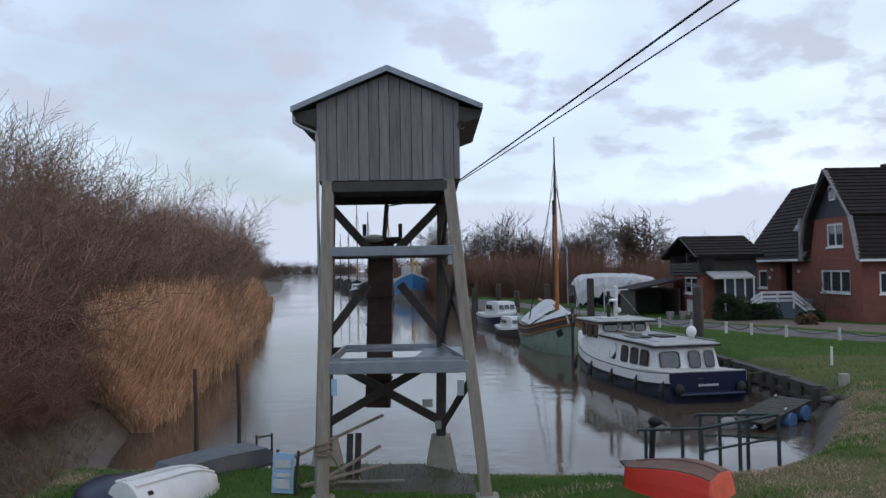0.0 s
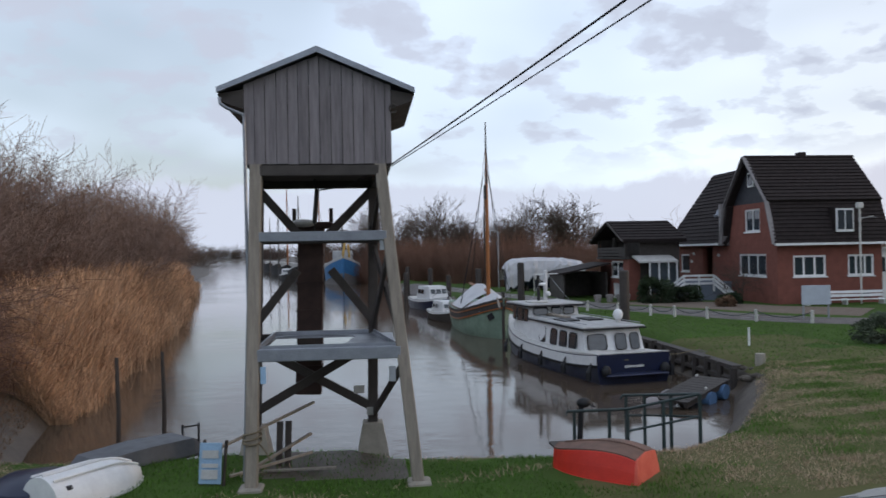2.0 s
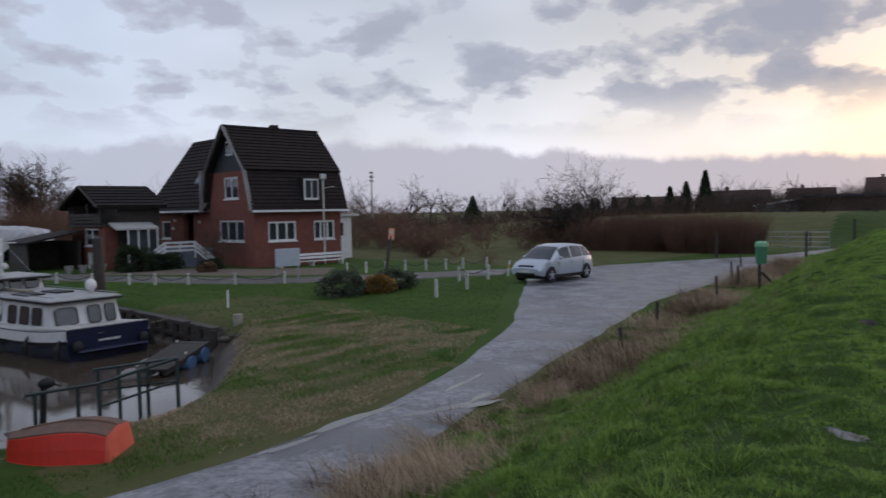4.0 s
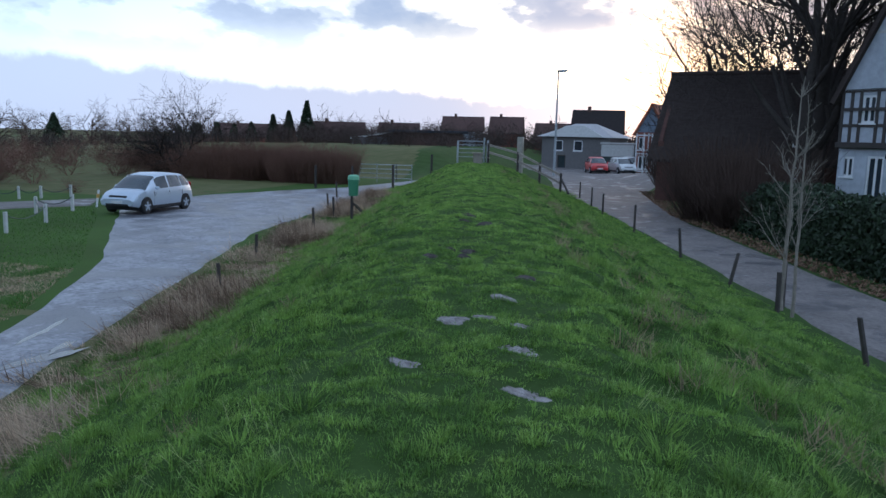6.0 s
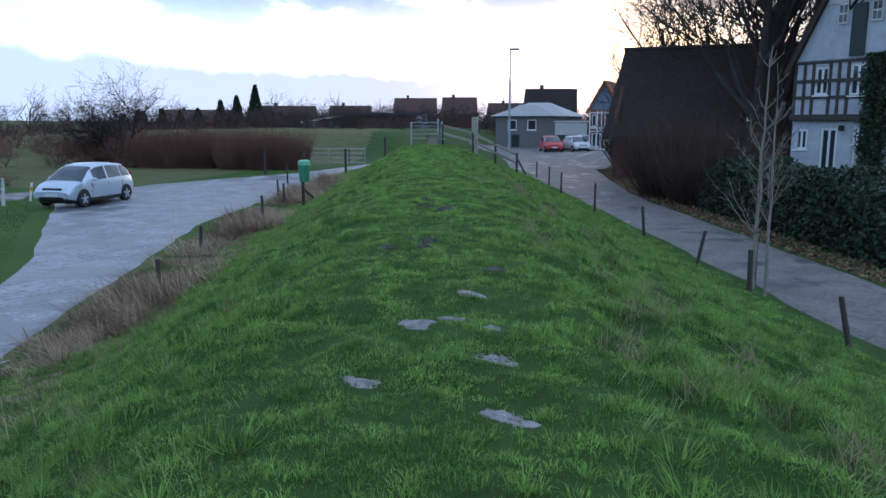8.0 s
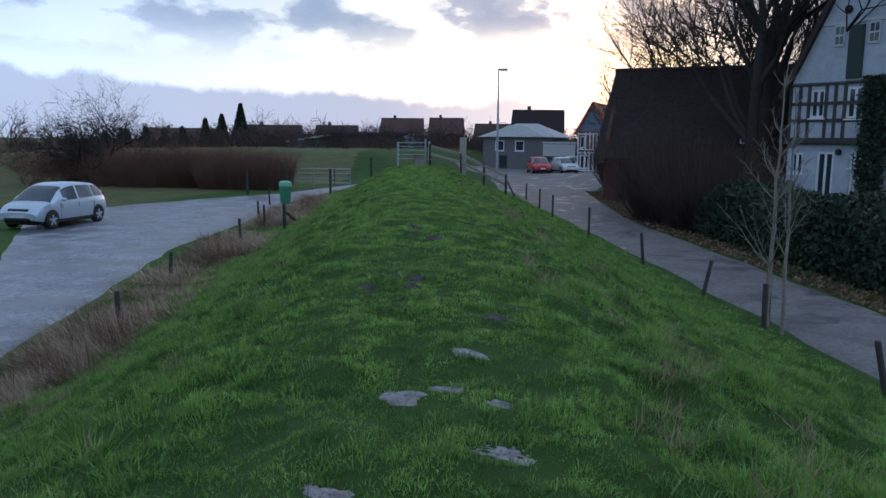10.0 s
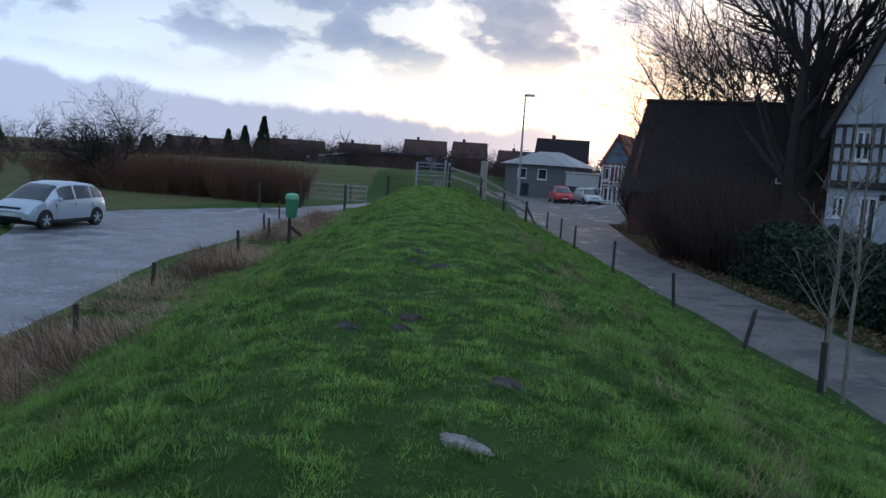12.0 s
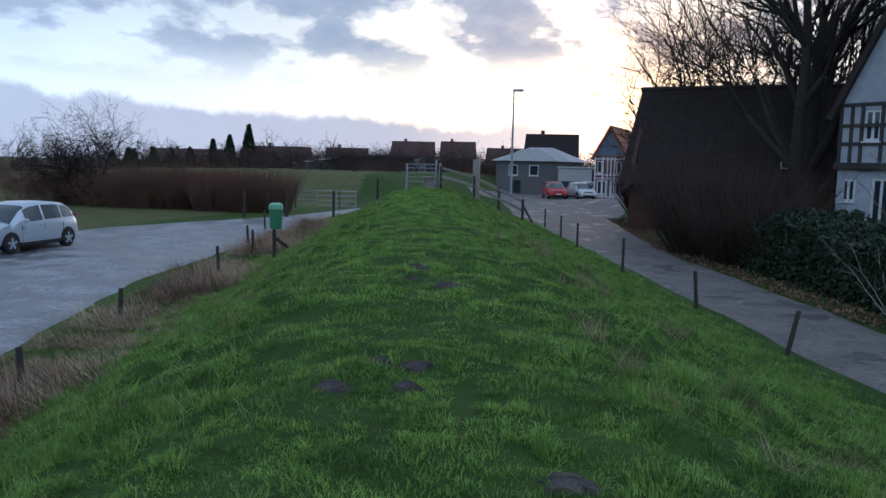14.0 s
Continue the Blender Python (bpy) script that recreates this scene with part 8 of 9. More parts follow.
# ---------- parked car ----------
def build_car(m, paint, label, name="car", short=1.0):
    c = thing(name, label, "car", m)
    L_, W_, H_ = 4.27, 1.76, 1.58
    # side profile: x forward; z of shoulder line and roof
    st = [(-2.12, 0.42, 0.62, 0.72), (-2.06, 0.30, 0.95, 1.02), (-1.95, 0.26, 1.00, 1.25), (-1.55, 0.22, 1.00, 1.50), (-0.9, 0.20, 0.98, 1.565), (-0.2, 0.20, 0.96, 1.58), (0.35, 0.20, 0.94, 1.53), (0.75, 0.20, 0.93, 1.38), (1.15, 0.22, 0.92, 1.12), (1.42, 0.24, 0.91, 0.955), (1.75, 0.28, 0.82, 0.86), (2.0, 0.32, 0.66, 0.74), (2.13, 0.36, 0.52, 0.60)]
    sx = [q[0] for q in st]
    ux = np.unique(np.round(np.concatenate([np.linspace(-2.12, 2.13, 46), np.linspace(-2.12, -1.6, 9), np.linspace(1.9, 2.13, 5)]), 3))
    cols = []
    for k in (1, 2, 3):
        fine_x = np.linspace(-2.12, 2.13, 426)
        v_ = np.interp(fine_x, sx, [q[k] for q in st])
        pad = np.pad(v_, 9, mode="reflect", reflect_type="odd")
        cols.append(np.interp(ux, fine_x, np.convolve(pad, np.hanning(21)[1:-1] / np.hanning(21).sum(), "same")[9:-9]))
    st = [(x, a_, b_, c_) for x, a_, b_, c_ in zip(ux, *cols)]
    rings = []
    for x, zb, zs, zr in st:
        w = W_ / 2 * (1 - 0.13 * (abs(x) / 2.13) ** 4)
        k = max(0.0, min(1.0, (zr - zs) / 0.45))
        wr = w * (0.97 - 0.22 * k)
        half = [(x, -w * 0.94, zb), (x, -w, zb + 0.12), (x, -w * 1.005, 0.5 * (zb + zs) + 0.1), (x, -w * 0.975, zs), (x, -wr, zr - 0.07), (x, -wr * 0.93, zr - 0.025), (x, -wr * 0.80, zr), (x, -wr * 0.4, zr + 0.012)]
        rings.append(half + [(x, 0, zr + 0.015)] + [(p[0], -p[1], p[2]) for p in reversed(half)])
    near = lambda x: rings[int(np.argmin(np.abs(ux - x)))]
    body = part("body", Mesh().loft(rings), paint, c, "", True)
    def strip_pts(x0, x1, i0, i1, lo, hi, n=6, out=0.006, side=1):
        xs = [s[0] for s in st]
        a, b = [], []
        for x in np.linspace(x0, x1, n):
            k = max(i for i in range(len(xs)) if xs[i] <= x + 1e-6)
            k = min(k, len(xs) - 2)
            t = (x - xs[k]) / (xs[k + 1] - xs[k])
            p = Vector(rings[k][i0]).lerp(Vector(rings[k + 1][i0]), t)
            q = Vector(rings[k][i1]).lerp(Vector(rings[k + 1][i1]), t)
            o = Vector((0, side * out, out))
            a.append(p.lerp(q, lo) + o)
            b.append(p.lerp(q, hi) + o)
        return a, b
    for side, (i0, i1) in ((-1, (3, 4)), (1, (13, 12))):
        for x0, x1 in ((-1.78, -1.22), (-1.14, -0.28), (-0.18, 0.62)):
            a, b = strip_pts(x0, x1, i0, i1, 0.06, 0.94, n=12, side=side)
            part("side_window", Mesh().loft([a, b, [p - Vector((0, side * 0.02, 0)) for p in b], [p - Vector((0, side * 0.02, 0)) for p in a]], closed=False, caps=False), M["glass"], body)
        for x in (-0.23, -1.18, 0.85):
            zz = 0.62
            part("door_seam", Mesh().box((x, side * (W_ / 2 * 0.99), 0.6), (0.012, 0.02, 0.55)), M["black"], body)
        for x in (0.02, -0.95):
            part("door_handle", Mesh().box((x - 0.1, side * (W_ / 2 + 0.005), 0.86), (0.2, 0.03, 0.035), None, 0.01), paint, body)
        mir = part("mirror", Mesh().box((0.78, side * (W_ / 2 + 0.09), 1.02), (0.14, 0.2, 0.13), None, 0.04), paint, body)
        part("headlight", Mesh().loft([[(1.78, side * 0.83, 0.78), (2.06, side * 0.62, 0.66), (2.05, side * 0.60, 0.57), (1.80, side * 0.85, 0.66)], [(1.70, side * 0.78, 0.78), (1.98, side * 0.58, 0.66), (1.97, side * 0.56, 0.57), (1.72, side * 0.8, 0.66)]]), M["lamp_glass"], body, "clear headlight")
        part("tail_light", Mesh().box((-1.99, side * 0.70, 0.98), (0.10, 0.17, 0.36), None, 0.04), M["tail"], body, "red tail light")
        part("sill", Mesh().box((0, side * (W_ / 2 - 0.01), 0.27), (2.1, 0.05, 0.12), None, 0.02), M["black"], body)
        for x in (1.36, -1.42):
            arch = [(x + 0.37 * math.cos(a), side * (W_ / 2 + 0.004), 0.32 + 0.37 * math.sin(a)) for a in np.linspace(-0.2, math.pi + 0.2, 18)]
            part("wheel_arch", Mesh().prism(arch, (0, -side * 0.12, 0)), M["black"], body)
            y0, y1 = side * (W_ / 2 - 0.2), side * (W_ / 2 + 0.012)
            wh = part("wheel", Mesh().tube([(x, y0, 0.315), (x, y0 + side * 0.03, 0.315), (x, y1 - side * 0.03, 0.315), (x, y1, 0.315)], [0.27, 0.315, 0.315, 0.28], 24), M["black"], c, "black tyre", True)
            rim = Mesh().tube([(x, y1 - side * 0.02, 0.315), (x, y1 + side * 0.004, 0.315)], [0.20, 0.19], 20)
            part("rim", rim, M["rim_dark"], wh)
            for k in range(5):
                a = 2 * math.pi * k / 5 + 0.3
                part("spoke", Mesh().bar((x, y1 + side * 0.01, 0.315), (x + 0.19 * math.cos(a), y1 + side * 0.01, 0.315 + 0.19 * math.sin(a)), 0.06, 0.02, (0, 1, 0)), M["silver"], wh)
    def screen(x0, x1, out):
        return Mesh().loft([[Vector(near(x)[i]) + Vector(out) for i in range(4, 13)] for x in np.linspace(x0, x1, 9)], closed=False, caps=False)
    part("windscreen", screen(1.34, 0.48, (0.012, 0, 0.014)), M["glass"], body, "", True)
    part("rear_window", screen(-1.94, -1.62, (-0.012, 0, 0.012)), M["glass"], body, "", True)
    gr = part("grille", Mesh().box((2.03, 0, 0.66), (0.1, 0.86, 0.17), pose(0, 0, 0, 0, -22, 0).to_3x3(), 0.03), M["black"], body)
    for z in (0.62, 0.66, 0.70):
        part("grille_bar", Mesh().box((2.085 - (z - 0.62) * 0.5, 0, z), (0.02, 0.8, 0.014)), M["silver"], gr)
    part("air_intake", Mesh().box((2.10, 0, 0.38), (0.08, 1.1, 0.13), None, 0.03), M["black"], body)
    part("number_plate", Mesh().box((2.14, 0, 0.485), (0.03, 0.5, 0.10)), M["white"], body)
    part("underbody", Mesh().box((0, 0, 0.24), (3.6, 1.5, 0.16)), M["black"], body)
    # a shorter wheelbase draws the body in and brings the wheels together
    if short != 1.0:
        for ob in c.children:
            if ob.name.startswith("wheel"):
                shift = (ob.data.vertices[0].co.x > 0) * 2 - 1
                for w in (ob, *ob.children):
                    w.data.transform(Matrix.Translation((shift * 1.39 * (short - 1), 0, 0)))
            else:
                for w in (ob, *ob.children, *(g for k in ob.children for g in k.children)):
                    w.data.transform(Matrix.Diagonal((short, 1, 1, 1)))
    return c


M["lamp_glass"] = glass("headlight_glass", (0.30, 0.32, 0.34), 0.15)
M["tail"] = mat("red_lamp_glass", (0.35, 0.02, 0.02), (0.25, 0.015, 0.015), scale=5, rough=0.2, bump=0)
M["rim_dark"] = mat("dark_wheel_well", (0.05, 0.05, 0.055), (0.03, 0.03, 0.03), scale=5, rough=0.5, bump=0)
M["red_car"] = mat("red_car_paint", (0.42, 0.03, 0.03), (0.36, 0.025, 0.025), scale=2, rough=0.35, bump=0)
M["white_car"] = mat("white_car_paint", (0.6, 0.6, 0.6), (0.52, 0.52, 0.52), scale=2, rough=0.35, bump=0)
CAR_A = math.radians(0.5)
build_car(pose(25.16 - math.sin(CAR_A) * 0.8, 18.23 + math.cos(CAR_A) * 0.8, 0.02, 0, 0, math.degrees(CAR_A) + 180) @ Matrix.Scale(0.92, 4), M["silver"], "silver compact family car parked on the gravel", short=0.91)
build_car(pose(77.5, 7.0, 0.03, 0, 0, 196), M["red_car"], "small red car parked by the grey house")
build_car(pose(78.5, 4.6, 0.03, 0, 0, 204), M["white_car"], "small pale car parked by the grey house")
build_car(pose(84, 4.0, 0.03, 0, 0, 190), M["white_car"], "white van-like car under the canopy")


# ---------- fences, posts, lamp, gate ----------
def posts():
    rnd = random.Random(6)
    for (x, y, lx, ly, h) in ((12.3, -3.0, -0.02, 0.22, 0.7), (18.2, -1.47, 0.02, -0.18, 0.72), (21.9, -0.55, -0.04, 0.10, 0.8), (27.2, 0.95, 0.02, 0.0, 0.95), (32.8, 2.5, 0.0, 0.0, 0.9), (41.9, 4.5, 0.02, 0, 0.9), (37.2, 3.4, 0, 0, 0.9)):
        z = ground_z(x, y)
        solid("fence_post", Mesh().tube([(0, 0, -0.3), (lx, ly, h * 0.98), (lx * 1.02, ly, h)], [0.042, 0.038, 0.032], 8), M["dark_wood"], "leaning weathered fence post at the foot of the dike", "post", pose(x, y, z), group="dike fence posts")
    for k, (x, y) in enumerate(((13.2, 8.1), (17.3, 9.75), (22.1, 10.5), (27.0, 12.1), (28.4, 13.0), (35.1, 15.7), (50.0, 21.0), (51.5, 18.6))):
        z = ground_z(x, y)
        solid("fence_post", Mesh().tube([(0, 0, -0.3), (rnd.uniform(-.05, .05), rnd.uniform(-.08, .08), (0.55, 0.55, 0.8, 0.75, 0.75, 0.8, 1.1, 1.2)[k])], [0.045, 0.04], 8), M["dark_wood"], "short weathered fence post in dry grass", "post", pose(x, y, z), group="left fence posts")
    # white posts with chains by the harbour road
    chain = [(10.6, 38.7), (11.4, 36.0), (12.2, 33.9), (13.2, 32.4), (13.9, 31.4), (14.8, 30.2), (16.0, 28.4), (17.6, 27.2)]
    row2 = [(22.1, 28.9), (23.0, 28.6), (23.9, 28.2), (24.8, 27.8), (25.7, 27.3), (26.6, 26.8), (27.4, 26.4), (28.6, 25.9)]
    row3 = [(17.9, 18.3), (20.4, 19.3), (22.4, 21.7), (23.7, 21.3)]
    for row, h, lab in ((chain, 0.5, "short white post beside the harbour road"), (row2, 0.55, "short white post before the garden"), (row3, 0.62, "white post with chain on the lawn")):
        for i, (x, y) in enumerate(row):
            z = ground_z(x, y)
            l = rnd.uniform(-0.04, 0.04) + (0.16 if row is row3 and i == 3 else 0)
            solid("chain_post", Mesh().bar((0, 0, -0.2), (l, l * 0.5, h), 0.10, 0.10, (0, 1, 0), 0.015), M["dull_white"], lab, "post", pose(x, y, z, 0, 0, rnd.uniform(0, 40)), group="white chain posts")
        for (x0, y0), (x1, y1) in zip(row, row[1:]):
            z0, z1 = ground_z(x0, y0) + h * 0.85, ground_z(x1, y1) + h * 0.85
            pts = [(x0 + (x1 - x0) * q, y0 + (y1 - y0) * q, z0 + (z1 - z0) * q - 0.9 * q * (1 - q)) for q in np.linspace(0, 1, 9)]
            solid("chain", Mesh().tube(pts, 0.016, 5), M["green_rail"], "dark sagging chain between white posts", "chain", group="post chains")
    solid("marker_stake", Mesh().tube([(0, 0, -0.2), (0, 0, 0.55)], 0.035, 8), M["white"], "thin white stake at the lawn's edge", "stake", pose(12.0, 21.5, ground_z(12, 21.5)))
    s = thing("leaning_sign", "small orange sign on a leaning dark post", "sign", pose(23.4, 27.6, ground_z(23.4, 27.6)))
    part("post", Mesh().bar((-0.05, 0, -0.3), (0.32, 0, 1.75), 0.12, 0.12, (0, 1, 0), 0.01), M["dark_wood"], s)
    part("panel", Mesh().box((0.36, -0.04, 1.85), (0.34, 0.03, 0.55), pose(0, 0, 0, 0, 8, 0).to_3x3(), 0.006), M["orange_sign"], s, "pale orange panel")
    part("panel_bar", Mesh().box((0.37, -0.06, 1.95), (0.22, 0.008, 0.16), pose(0, 0, 0, 0, 8, 0).to_3x3()), M["dull_white"], s)
    b = thing("information_board", "pale blue-grey board on two posts by the road", "sign", pose(18.6, 28.5, ground_z(18.6, 28.5), 0, 0, -8))
    part("panel", Mesh().box((0, 0, 1.0), (1.15, 0.05, 0.78), None, 0.01), M["board_back"], b)
    for x in (-0.5, 0.5):
        part("post", Mesh().box((x, 0.04, 0.35), (0.06, 0.06, 1.4)), M["steel"], b)
    o = thing("orange_marker", "small orange and white marker post by the car", "post", pose(25.3, 21.6, ground_z(25.3, 21.6), 0, 12, 0))
    part("post", Mesh().box((0, 0, 0.35), (0.08, 0.06, 0.7), None, 0.01), M["white"], o)
    part("band", Mesh().box((0, 0, 0.45), (0.086, 0.066, 0.16)), M["ochre_paint"], o)
    bn = thing("litter_bin", "green litter bin on a post", "litter bin", pose(25.9, 10.85, ground_z(25.9, 10.85)))
    part("post", Mesh().box((0.14, 0.1, 0.4), (0.08, 0.08, 1.5)), M["dark_wood"], bn)
    part("bin", Mesh().tube([(0, -0.02, 0.86), (0, -0.02, 1.42), (0, -0.02, 1.44)], [0.17, 0.20, 0.20], 14), M["bin_green"], bn, "", True)
    part("lid", Mesh().tube([(0, -0.02, 1.44), (0, -0.02, 1.56), (0, -0.02, 1.61)], [0.215, 0.20, 0.13], 14), M["bin_lid"], bn, "pale green lid", True)
    part("rail", Mesh().bar((0.1, 0, 0.55), (1.5, 0.3, 0.15), 0.08, 0.06), M["dark_wood"], bn)
    l = thing("street_lamp", "tall grey street lamp with single head", "street lamp", pose(68, 9.8, ground_z(68, 9.8)))
    part("pole", Mesh().tube([(0, 0, -0.3), (0, 0, 4.0), (0, 0, 9.1)], [0.12, 0.10, 0.06], 10), M["steel"], l)
    hd = part("head", Mesh().box((0, -0.35, 9.15), (0.26, 0.9, 0.18), None, 0.05), M["steel"], l)
    part("lens", Mesh().box((0, -0.42, 9.05), (0.2, 0.6, 0.05)), M["lamp_glass"], hd)


def gate():
    def gp(x, y, z0, z1, w, mt, label):
        solid("gate_post", Mesh().bar((0, 0, -0.3), (0, 0, z1 - z0), w, w, (0, 1, 0), 0.02), M[mt], label, "post", pose(x, y, z0), group="gate posts")
    g = thing("field_gate", "galvanised tubular gate closing the dike path", "gate", pose(46.8, 11.95, 1.6, 0, 0, 0))
    for y in (-0.85, 0.85):
        part("post", Mesh().tube([(0, y, -0.3), (0, y, 1.55 if y < 0 else 1.35)], 0.06, 8), M["steel"], g)
    for z in (0.35, 0.6, 0.85, 1.1, 1.32):
        part("bar", Mesh().tube([(0, -0.85, z), (0, 0.85, z)], 0.025, 6), M["steel"], g)
    p = thing("picnic_table", "small weathered wooden table at the dike's end", "table", pose(45.6, 11.2, ground_z(45.6, 11.2), 0, 0, 20))
    part("tabletop", Mesh().box((0, 0, 0.62), (0.9, 0.7, 0.06)), M["beam"], p)
    for x in (-0.3, 0.3):
        part("leg", Mesh().box((x, 0, 0.25), (0.08, 0.5, 0.75)), M["beam"], p)
    part("bench_board", Mesh().box((0, -0.6, 0.35), (1.0, 0.22, 0.05)), M["beam"], p)
    gp(47.0, 8.85, 1.2, 3.25, 0.35, "concrete", "pale square stone gate post")
    gp(46.9, 10.9, 1.5, 3.0, 0.12, "steel", "galvanised steel gate post beside the path")
    r = thing("step_rail", "long weathered timber handrail down the dike", "railing")
    for dz in (0.0, -0.45):
        part("rail", Mesh().bar((46.0, 10.7, 2.75 + dz), (44.6, 8.5, 2.3 + dz), 0.10, 0.12), M["beam"], r)
        part("rail", Mesh().bar((44.6, 8.5, 2.3 + dz), (43.6, 5.8, 1.15 + dz), 0.10, 0.12), M["beam"], r)
    for x, y, z in ((45.9, 10.6, 2.75), (44.6, 8.5, 2.3), (44.1, 7.1, 1.75), (43.6, 5.8, 1.2)):
        part("post", Mesh().bar((x, y, 0), (x, y, z + 0.08), 0.12, 0.12, (0, 1, 0)), M["dark_wood"], r)
    part("strut", Mesh().bar((42.6, 5.2, 0.2), (43.6, 5.8, 1.0), 0.08, 0.08), M["dark_wood"], r)
    for x, y, h in ((45.5, 14.1, 1.35), (43.5, 15.9, 1.4), (42.0, 17.9, 1.3), (41.0, 19.8, 1.3)):
        solid("pasture_post", Mesh().tube([(0, 0, -0.3), (0, 0, h)], 0.075, 8), M["dark_wood"], "dark wooden pasture fence post", "post", pose(x, y, ground_z(x, y)), group="pasture fence posts")
    f = thing("metal_hurdle", "low galvanised field gate at the pasture", "gate", pose(48.5, 18.3, ground_z(48.5, 18.3), 0, 0, 98))
    for z in (0.3, 0.6, 0.9, 1.2):
        part("bar", Mesh().tube([(-1.8, 0, z), (1.8, 0, z)], 0.025, 6), M["steel"], f)
    for x in (-1.8, -0.6, 0.6, 1.8):
        part("upright", Mesh().tube([(x, 0, 0), (x, 0, 1.25)], 0.025, 6), M["steel"], f)
    t = thing("radio_mast", "distant slender radio mast", "mast", pose(102.7, 128, 0) @ Matrix.Diagonal((0.5, 0.5, 0.75, 1)))
    part("shaft", Mesh().tube([(0, 0, 0), (0, 0, 15.0)], [0.5, 0.28], 8), M["steel"], t)
    for z in (12.8, 14.0, 15.2):
        part("antenna", Mesh().tube([(0, 0, z), (0, 0, z + 0.5)], 1.0, 8), M["steel"], t)
    for k, (x, y) in enumerate(((3.5, 92), (7.5, 61), (-4, 112))):
        q = thing("street_lamp", "thin street lamp beside the harbour road", "street lamp", pose(x + 4, y, ground_z(x + 4, y)), "harbour lamps")
        part("pole", Mesh().tube([(0, 0, -0.2), (0, 0, 4.6)], 0.05, 8), M["steel"], q)
        part("arm", Mesh().tube([(0, 0, 4.6), (-0.3, 0, 4.8), (-0.9, 0, 4.75)], 0.04, 6), M["steel"], q)


M["orange_sign"] = mat("faded_orange_sign", (0.62, 0.22, 0.10), (0.7, 0.4, 0.28), scale=6, rough=0.6, bump=0)
M["board_back"] = mat("pale_board", (0.42, 0.46, 0.50), (0.34, 0.37, 0.41), scale=3, rough=0.6, bump=0.05)
M["bin_green"] = mat("green_plastic", (0.05, 0.20, 0.10), (0.04, 0.15, 0.08), scale=5, rough=0.5, bump=0.05)
M["bin_lid"] = mat("pale_green_plastic", (0.22, 0.50, 0.30), (0.16, 0.4, 0.24), scale=5, rough=0.5, bump=0.05)
posts()
gate()


# ---------- molehills, puddles, grass ----------
SPOTS = [(5.28, 0.69, 0.19, 0.0), (5.59, 1.61, 0.17, 0.0), (6.2, 0.92, 0.19, 0.0), (6.82, 1.03, 0.12, 0.0), (6.8, 1.6, 0.21, 0.0), (6.98, 1.36, 0.12, 0.0), (7.65, 1.36, 0.17, 0.01),
         (8.68, 1.32, 0.17, 0.025), (9.62, 2.72, 0.17, 0.03), (9.72, 2.31, 0.11, 0.05), (10.2, 2.38, 0.14, 0.03), (10.18, 2.62, 0.09, 0.03), (13.2, 2.87, 0.2, 0.03), (14.4, 3.5, 0.2, 0.08), (13.6, 3.33, 0.14, 0.03)]


def molehills():
    rr = np.random.RandomState(15)
    for x, y, r, h in SPOTS:
        r = r * 0.84
        ph = rr.uniform(0, 6.28, 4)
        vs, nr, na = [], 9, 28
        for i in range(nr):
            q = i / (nr - 1)
            for a in np.linspace(0, 2 * math.pi, na, endpoint=False):
                lim = r * (1 + 0.22 * math.sin(2 * a + ph[0]) + 0.18 * math.sin(3 * a + ph[1]) + 0.10 * math.sin(7 * a + ph[2]))
                px, py = lim * q * math.cos(a) * 0.62, lim * q * math.sin(a) * 1.05
                dome = h * (1 - q * q) + 0.006 - 0.05 * max(0.0, q - 0.8) / 0.2
                vs.append((px, py, ground_z(x + px, y + py) - ground_z(x, y) + dome + rr.uniform(-0.006, 0.007)))
        fs = [(i * na + k, i * na + (k + 1) % na, (i + 1) * na + (k + 1) % na, (i + 1) * na + k) for i in range(nr - 1) for k in range(na)]
        mb = Mesh().add(vs, fs)
        for k in range(int(60 * r / 0.2)):
            a, q, c = rr.uniform(0, 6.28), r * rr.rand() ** 0.6, rr.uniform(0.004, 0.010)
            px, py = 0.6 * q * math.cos(a), 0.95 * q * math.sin(a)
            mb.sphere((px, py, ground_z(x + px, y + py) - ground_z(x, y) + h * max(0, 1 - (q / r) ** 2) + 0.004), c, 5, 3, (1, rr.uniform(0.7, 1.2), 0.7))
        dark = h >= 0.025
        solid("molehill", mb, M["dark_soil" if dark else "soil"], "low molehill of crumbly dark soil in the grass" if dark else "worn pale bare patch of sandy soil in the grass", "molehill", pose(x, y, ground_z(x, y)), group="molehills")


def puddle(x, y, lx, ly, rot, seed):
    """A thin sheet of water with a ragged edge."""
    rr = np.random.RandomState(seed)
    n = 90
    a = np.linspace(0, 2 * math.pi, n, endpoint=False)
    q = 1 + sum(rr.uniform(0.4, 1.0) * 0.5 / f ** 0.7 * np.sin(f * a + rr.uniform(0, 6.28)) for f in (2, 3, 5, 8, 13, 21))
    q = np.clip(q, 0.25, 2.0)
    m = pose(x, y, 0, 0, 0, rot)
    hz = lambda p: (p.x, p.y, ground_z(p.x, p.y) + 0.024)
    rings = [[hz(m @ Vector((lx * k * w * math.cos(t), ly * k * w * math.sin(t), 0))) for w, t in zip(q, a)] for k in (1.0, 0.66, 0.33, 0.02)]
    tagged(part("puddle", Mesh().loft(rings, caps=False), M["puddle"], smooth=True), "shallow ragged puddle on the gravel track", "puddle", "puddles", "structure")


molehills()
for i, p in enumerate(((6.9, 8.35, 1.0, 0.09, 9), (8.3, 7.75, 0.75, 0.12, -8), (5.6, 8.0, 0.6, 0.06, 5), (9.6, 8.8, 0.6, 0.07, 20), (9.0, 7.9, 0.35, 0.07, 14))):
    puddle(*p, i + 3)


